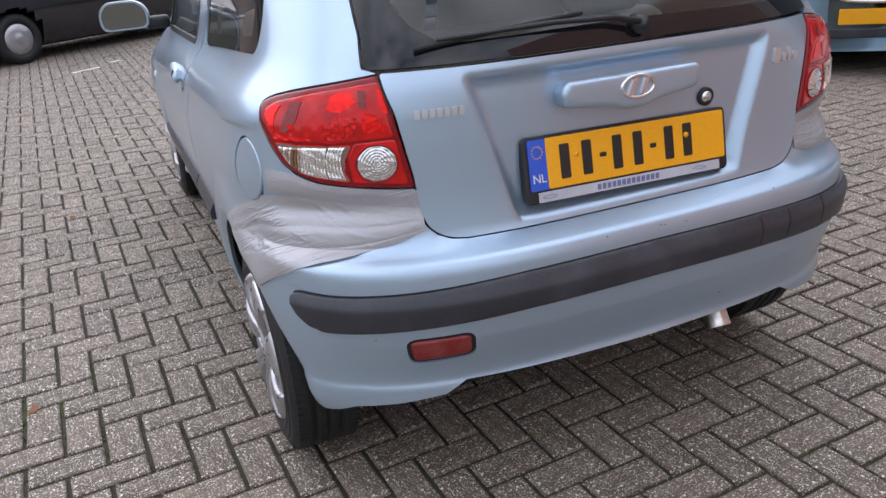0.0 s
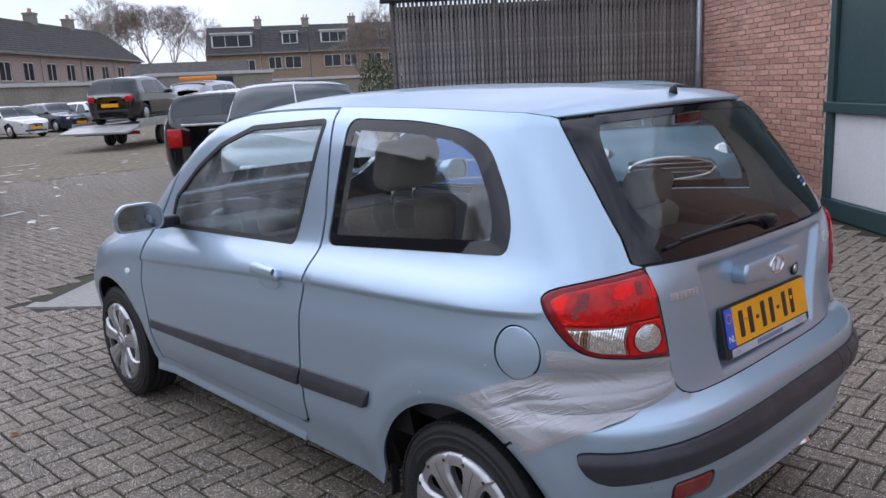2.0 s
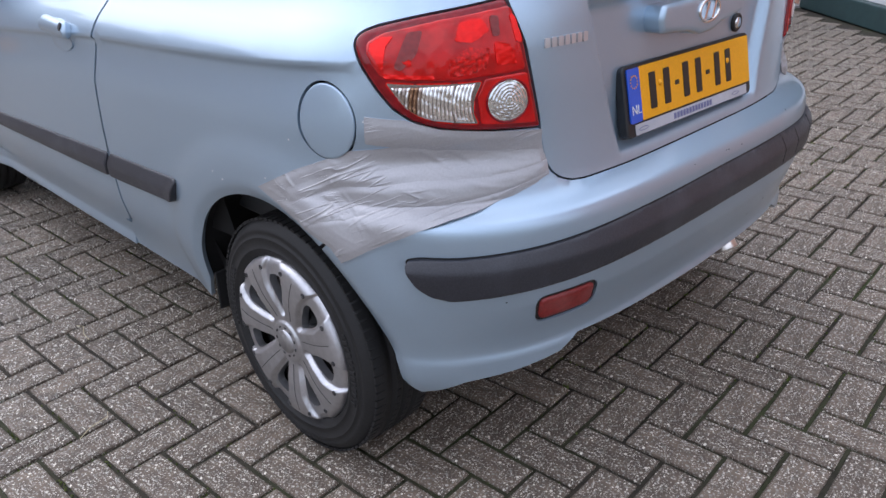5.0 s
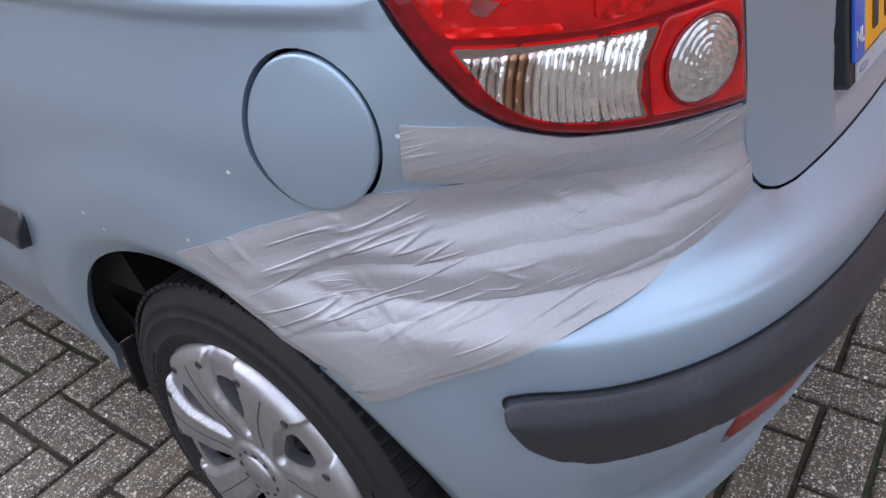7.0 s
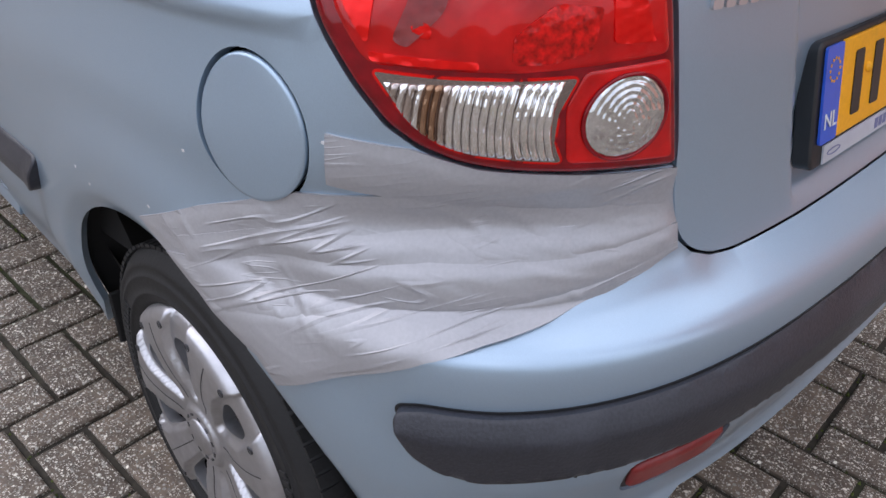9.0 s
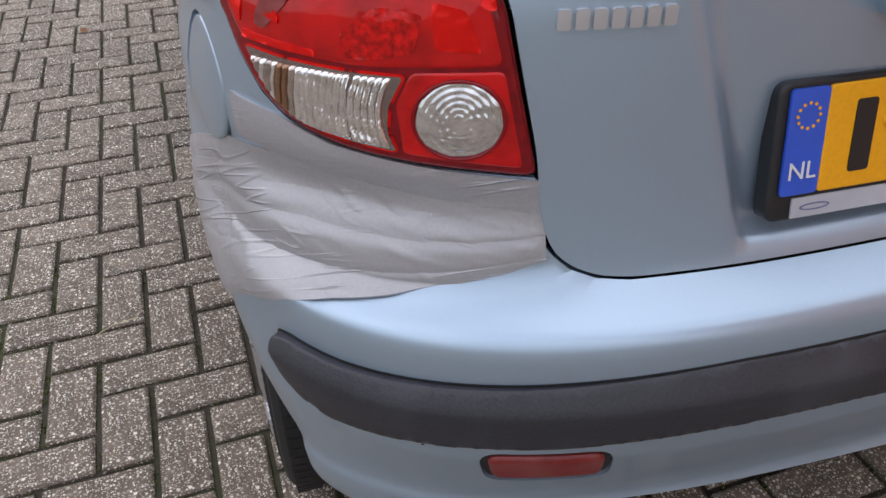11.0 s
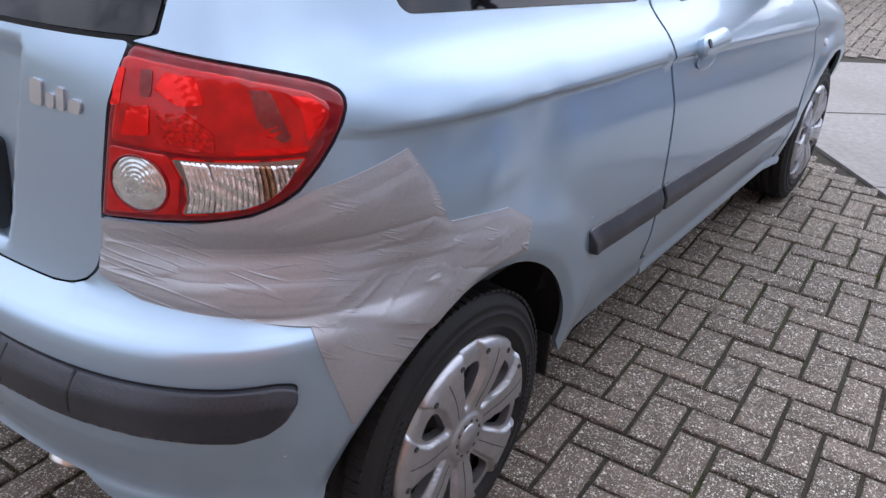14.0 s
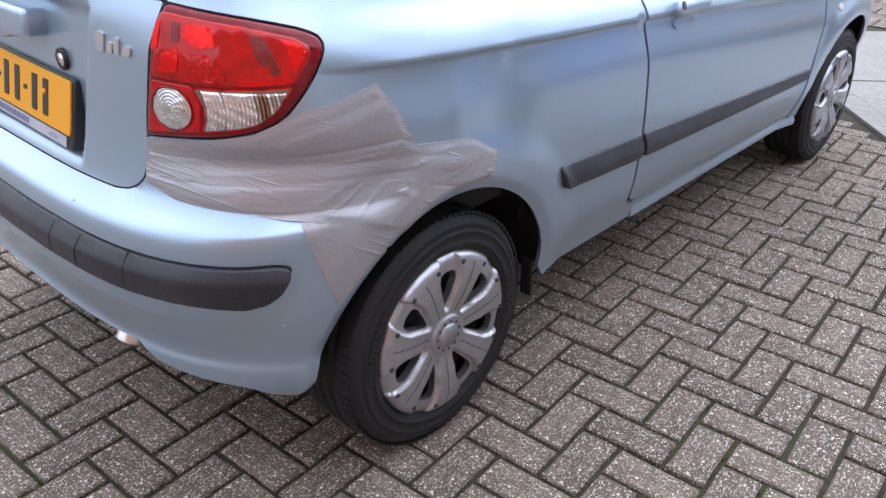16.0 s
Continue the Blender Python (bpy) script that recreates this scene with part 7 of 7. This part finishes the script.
def window_of(house, x0, z0, w, h, y, lights=2):
    f = bmesh.new()
    t = 0.07
    for lo, hi in (((x0, y - 0.03, z0), (x0 + w, y + 0.06, z0 + t)), ((x0, y - 0.03, z0 + h - t), (x0 + w, y + 0.06, z0 + h)), ((x0, y - 0.03, z0 + t), (x0 + t, y + 0.06, z0 + h - t)), ((x0 + w - t, y - 0.03, z0 + t), (x0 + w, y + 0.06, z0 + h - t))):
        box(f, lo, hi)
    for k in range(1, lights):
        xm = x0 + w * k / lights
        box(f, (xm - t / 2, y - 0.02, z0 + t), (xm + t / 2, y + 0.05, z0 + h - t))
    win = local("window", f, M["frame"], house, "white framed window")
    for k in range(lights):
        a, b = x0 + t + (w - 2 * t) * k / lights, x0 + t + (w - 2 * t) * (k + 1) / lights
        local("pane", boxes(((a, y + 0.0, z0 + t), (b, y + 0.03, z0 + h - t))), M["pane"], win)
    local("sill", boxes(((x0 - 0.05, y - 0.18, z0 - 0.08), (x0 + w + 0.05, y + 0.03, z0))), M["wall_grey"], win)


# facing row: seen nearly square
x0, y0 = at_bearing(27.8, 97.0)
row = Matrix.Translation((x0, y0, 0)) @ pose(0, 0, 0, 0, 0, -33)
terraced_house(row @ Matrix.Translation((-1.0, 0, 0)), 6.2, 8.0, 5.9, 9.1, M["house"], [(1.3, 3.8, 1.9, 1.25), (4.0, 3.8, 1.5, 1.25)], (0.7, 6.5, 4.6, 1.6))
terraced_house(row @ Matrix.Translation((5.25, 0, 0)), 5.6, 8.0, 5.9, 9.1, M["house"], [(0.8, 3.9, 1.5, 1.4), (2.7, 3.9, 1.9, 1.4)], (2.5, 6.7, 1.9, 1.4))
terraced_house(row @ Matrix.Translation((10.9, 0, 0)), 5.6, 8.0, 5.9, 9.1, M["house"], [(1.6, 3.9, 2.0, 1.4), (4.0, 3.9, 1.5, 1.4)], (1.4, 6.7, 3.2, 1.4))
terraced_house(row @ Matrix.Translation((16.55, 0, 0)), 5.6, 8.0, 5.9, 9.1, M["house"], [(1.2, 3.9, 1.6, 1.4), (3.6, 3.9, 1.2, 1.4)], (2.6, 6.9, 0.9, 1.1))
# side row, running away from the eye
xa, ya = at_bearing(11.0, 62.0)
xb, yb = at_bearing(23.0, 95.0)
span, turn = math.hypot(xb - xa, yb - ya), math.degrees(math.atan2(yb - ya, xb - xa))
side_row = Matrix.Translation((xa, ya, 0)) @ pose(0, 0, 0, 0, 0, turn)
for k in range(5):
    terraced_house(side_row @ Matrix.Translation((k * span / 5, 0, 0)), span / 5, 8.0, 5.4, 8.6, M["house_pink"], [(0.9, 3.1, 1.7, 1.5), (4.4, 3.1, 1.7, 1.5)], None, True, "pinkish brick terraced house with a tiled roof")


# row on the far side of the yard, mirrored in the side windows
for k in range(7):
    terraced_house(Matrix.Translation((-35.5 + k * 5.2, 12.0 + k * 3.2, 0)) @ pose(0, 0, 0, 0, 0, 31.6), 6.1, 8.0, 5.6, 8.9, M["house_pink"], [(0.9, 3.3, 1.7, 1.4), (3.6, 3.3, 1.7, 1.4)], None, True, "brown brick terraced house with a tiled roof")


def garage_row(m, length, depth, height, doors=(), label="low buff brick garage block with pale fascia"):
    g = thing("garage_block", label, "garage", m)
    local("wall", boxes(((0, 0, 0), (length, depth, height)), bevel=0.01), M["wall_grey"], g, "buff brick wall")
    local("fascia", boxes(((-0.15, -0.15, height), (length + 0.15, depth + 0.15, height + 0.22)), bevel=0.01), M["fascia"], g, "pale fascia board")
    for a, b in doors:
        local("door", boxes(((a, -0.06, 0.05), (b, 0.02, height - 0.15)), bevel=0.01), M["seal"], g, "dark garage door")
    return g


xa, ya = at_bearing(9.0, 47.0)
xb, yb = at_bearing(23.2, 62.0)
garage_row(Matrix.Translation((xa, ya, 0)) @ pose(0, 0, 0, 0, 0, math.degrees(math.atan2(yb - ya, xb - xa))), math.hypot(xb - xa, yb - ya), 5.0, 2.35)
xa, ya = at_bearing(23.4, 58.0)
xb, yb = at_bearing(31.5, 60.0)
garage_row(Matrix.Translation((xa, ya, 0)) @ pose(0, 0, 0, 0, 0, math.degrees(math.atan2(yb - ya, xb - xa))), math.hypot(xb - xa, yb - ya), 6.0, 2.75, ((4.2, 5.7),))
xa, ya = at_bearing(31.5, 70.0)
xb, yb = at_bearing(41.5, 74.0)
garage_row(Matrix.Translation((xa, ya, 0)) @ pose(0, 0, 0, 0, 0, math.degrees(math.atan2(yb - ya, xb - xa))), math.hypot(xb - xa, yb - ya), 5.0, 2.2)
xa, ya = at_bearing(22.5, 63.0)
gx = thing("tiled_shed", "low shed with a grey tiled roof", "shed", Matrix.Translation((xa, ya, 0)) @ pose(0, 0, 0, 0, 0, -25))
local("wall", boxes(((0, 0, 0), (8, 4, 2.5))), M["house"], gx)
r = bmesh.new()
vs = [r.verts.new(p) for p in ((-0.3, -0.4, 2.45), (8.3, -0.4, 2.45), (8.3, 2.0, 3.9), (-0.3, 2.0, 3.9), (8.3, 4.4, 2.45), (-0.3, 4.4, 2.45))]
for q in ((0, 1, 2, 3), (3, 2, 4, 5), (0, 3, 5), (1, 4, 2), (0, 5, 4, 1)):
    r.faces.new([vs[i] for i in q])
local("roof", r, M["tile"], gx)


def bare_tree(x, y, height, seed, name="bare_tree", label="leafless tree with fine spreading twigs", spread=1.0, stems=1):
    """A winter tree: tapered trunk, limbs and many twigs."""
    rt = random.Random(seed)
    tree = thing(name, label, "tree", Matrix.Translation((x, y, 0)))
    parts = {"trunk": ([], []), "crown": ([], [])}

    def limb(p, d, length, r, depth):
        key = "trunk" if depth < 2 else "crown"
        vs, fs = parts[key]
        side = 6 if depth < 2 else 3
        k = 3 if depth < 3 else 2
        prev = None
        for i in range(k + 1):
            f = i / k
            q = d.to_track_quat("Z", "X")
            rr = max(0.0048 * height / 13, r * (1 - 0.45 * f))
            ring = []
            for j in range(side):
                ring.append(len(vs))
                vs.append(p + q @ Vector((rr * math.cos(j * math.tau / side), rr * math.sin(j * math.tau / side), 0)))
            if prev:
                for j in range(side):
                    fs.append((prev[j], prev[(j + 1) % side], ring[(j + 1) % side], ring[j]))
            prev = ring
            if i < k:
                p = p + d * (length / k)
                d = (d + Vector((rt.uniform(-1, 1), rt.uniform(-1, 1), rt.uniform(-0.5, 0.8))) * 0.14).normalized()
            if depth < 5 and i > 0 and (depth > 0 or f > 0.4):
                for _ in range(2 if depth < 3 else 3):
                    a = rt.uniform(0, math.tau)
                    out = Vector((math.cos(a) * spread, math.sin(a) * spread, rt.uniform(0.1, 0.9)))
                    limb(p.copy(), (d * 0.75 + out * 0.6).normalized(), length * rt.uniform(0.52, 0.74), rr * 0.58, depth + 1)
    for _ in range(stems):
        limb(Vector((rt.uniform(-0.3, 0.3) * (stems > 1), rt.uniform(-0.3, 0.3) * (stems > 1), 0)), Vector((rt.uniform(-0.1, 0.1) * stems, rt.uniform(-0.1, 0.1) * stems, 1)).normalized(), height * 0.34, height * 0.016, 0)
    for key, (vs, fs) in parts.items():
        local(key, mesh_of(key, vs, fs, M["bark"]), M["bark"], tree)
    return tree


for deg, dist, h, seed in ((19.6, 122, 13.0, 1), (21.6, 112, 15.5, 2), (23.4, 108, 16.0, 3), (25.2, 115, 15.0, 4), (27.2, 125, 13.0, 6), (22.6, 130, 16.0, 8)):
    bare_tree(*at_bearing(deg, dist), h, seed)
bare_tree(*at_bearing(39.0, 30.0), 4.6, 9, "bare_shrub", "tall leafless shrub beside the slat screen", 0.8, 2)
x, y = at_bearing(39.1, 26.0)
bush = thing("evergreen_bush", "dense evergreen bush beside the slat screen", "bush", Matrix.Translation((x, y, 0)))
bv, bf = [], []
rb = random.Random(5)
for k in range(2600):
    a, zz = rb.uniform(0, math.tau), rb.uniform(0.1, 2.3)
    rad = 0.85 * math.sqrt(rb.random()) * (1.0 - 0.25 * abs(zz - 1.1))
    c = Vector((rad * math.cos(a), rad * math.sin(a), zz))
    e = Euler((rb.uniform(0, 6), rb.uniform(0, 6), rb.uniform(0, 6)))
    i = len(bv)
    bv += [c + e.to_matrix() @ Vector(q) * rb.uniform(0.7, 1.4) for q in ((-0.05, 0, 0), (0, -0.022, 0.008), (0.05, 0, 0), (0, 0.022, 0.008))]
    bf.append((i, i + 1, i + 2, i + 3))
local("crown", mesh_of("crown", bv, bf, M["hedge"]), M["hedge"], bush, "", kind="stuff")
local("trunk", tube([(0, 0, 0), (0.02, 0, 0.8), (0.0, 0.03, 1.6)], 0.05, 8, taper=0.02), M["bark"], bush)

# bricks of the wall: the stretch beside the green post singly, the rest joined
brick_mesh = bpy.data.meshes.new("brick")
bm = boxes(((-0.105, -0.06, -0.025), (0.105, 0.0, 0.025)))
bmesh.ops.bevel(bm, geom=[e for e in bm.edges if all(v.co.y > -0.01 for v in e.verts)], offset=0.003, segments=1, affect="EDGES")
bm.to_mesh(brick_mesh)
tv, tf = [tuple(v.co) for v in bm.verts], [tuple(v.index for v in f.verts) for f in bm.faces]
bm.free()
brick_mesh.materials.append(M["brick"])
rw = random.Random(11)
far_v, far_f, singles = [], [], 0
M["brick_far"] = material("red_brown_brick_field", (0.50, 0.27, 0.20), 0.85, grain=0.25, scale=40, bump=0.5, stains=0.35, stain_scale=2.5, stain=(0.55, 0.38, 0.31), island=0.22)
for row_k in range(56):
    z = 0.035 + row_k * 0.0605
    for col in range(17):
        xk = 0.215 + col * 0.2205 + (0.11 if row_k % 2 else 0.0) - 0.11
        lo, hi = xk - 0.105, xk + 0.105
        if lo < 0.09 or hi > 3.54:
            continue
        out = rw.uniform(-0.003, 0.003)
        if row_k < 36 and xk < 2.02 and singles < 300:
            singles += 1
            ob = new("brick", brick_mesh)
            ob.parent = building
            ob.matrix_basis = Matrix.Translation((xk + rw.uniform(-0.002, 0.002), out, z)) @ pose(0, 0, 0, 0, rw.uniform(-0.5, 0.5), 0)
        else:
            base = len(far_v)
            far_v += [(a + xk, b + out, c + z) for a, b, c in tv]
            far_f += [tuple(i + base for i in f) for f in tf]
local("brick_field", mesh_of("brick_field", far_v, far_f, M["brick_far"]), M["brick_far"], building, "red-brown bricks in running bond", kind="stuff")

# ---- small things on the ground ----
rl = random.Random(21)
leaf_mesh = mesh_of("leaf", [(-0.022, 0, 0.004), (-0.008, -0.013, 0.001), (0.010, -0.012, 0.002), (0.024, 0, 0.006), (0.010, 0.012, 0.001), (-0.008, 0.013, 0.003), (0.0, 0.0, 0.0)],
                    [(0, 1, 6), (1, 2, 6), (2, 3, 6), (3, 4, 6), (4, 5, 6), (5, 0, 6)], M["leaf"])
for x, y in ((-1.45, 1.05), (1.62, 2.75), (1.15, 3.1), (-1.75, 2.2), (-2.1, 3.4), (1.9, 1.7), (-1.35, 2.95), (-2.6, 1.6), (2.4, 3.0), (-1.9, 0.35), (1.45, 2.2)):
    leaf = tagged(new("fallen_leaf", leaf_mesh), "curled brown leaf lying on the paving", "leaf", "fallen leaves")
    leaf.matrix_world = pose(x, y, 0.004, rl.uniform(-12, 12), rl.uniform(-12, 12), rl.uniform(0, 360))
for x, y, a in ((-1.12, 0.98, 25), (-1.55, 1.9, -30), (1.35, 0.75, 60), (-0.95, 1.45, 80)):
    straw = thing("straw", "thin pale straw lying on the paving", "straw", pose(x, y, 0.004, 0, 0, a))
    local("stalk", tube([(-0.05, 0.0, 0.0), (-0.01, 0.006, 0.002), (0.04, -0.004, 0.001), (0.06, 0.012, 0.0)], 0.0012, 5), M["straw"], straw)
# moss in the joints, thickest where nobody drives
mv, mf = [], []
for k in range(len(px)):
    if not (-2.8 < px[k] < 3.2 and -1.4 < py[k] < 5.0):
        continue
    patch = noise.noise(Vector((px[k] * 1.1, py[k] * 1.1, 3.0)))
    if patch < -0.03:
        continue
    a = yaw[k] + (0 if long_x[k] else math.pi / 2)
    c, s = math.cos(a), math.sin(a)
    for _ in range(int(14 + 60 * max(0.0, patch))):
        if rl.random() < 0.66:
            lx, ly = rl.uniform(-LONG, LONG), (SHORT + 0.004) * (1 if rl.random() < 0.5 else -1) + rl.gauss(0, 0.0022)
        else:
            lx, ly = (LONG + 0.004) * (1 if rl.random() < 0.5 else -1) + rl.gauss(0, 0.0022), rl.uniform(-SHORT, SHORT)
        if noise.noise(Vector((px[k] * 6 + lx * 14, py[k] * 6 + ly * 14, 8.0))) < 0.05:
            continue
        x, y = px[k] + c * lx - s * ly, py[k] + s * lx + c * ly
        w, hgt, t = rl.uniform(0.002, 0.0042), rl.uniform(0.003, 0.0085), rl.uniform(0, 6)
        i = len(mv)
        mv += [(x + w * math.cos(t + q), y + w * math.sin(t + q), -0.008) for q in (0, 2.1, 4.2)] + [(x, y, -0.008 + hgt)]
        mf += [(i, i + 1, i + 3), (i + 1, i + 2, i + 3), (i + 2, i, i + 3)]
moss = tagged(new("joint_moss", mesh_of("joint_moss", mv, mf, M["moss"])), "green moss growing in the paving joints", "moss", kind="stuff")

# the pavers beside the hatchback, each a piece of its own
shape_mesh = mesh_of("paver", sv, sf, M["paver"])
for k in np.flatnonzero(near):
    ob = new("paver", shape_mesh)
    ob.parent = paving
    ob.matrix_basis = Matrix.Translation((px[k], py[k], rise[k])) @ Euler((tilt[k, 1], -tilt[k, 0], yaw[k] + (0 if long_x[k] else math.pi / 2))).to_matrix().to_4x4()
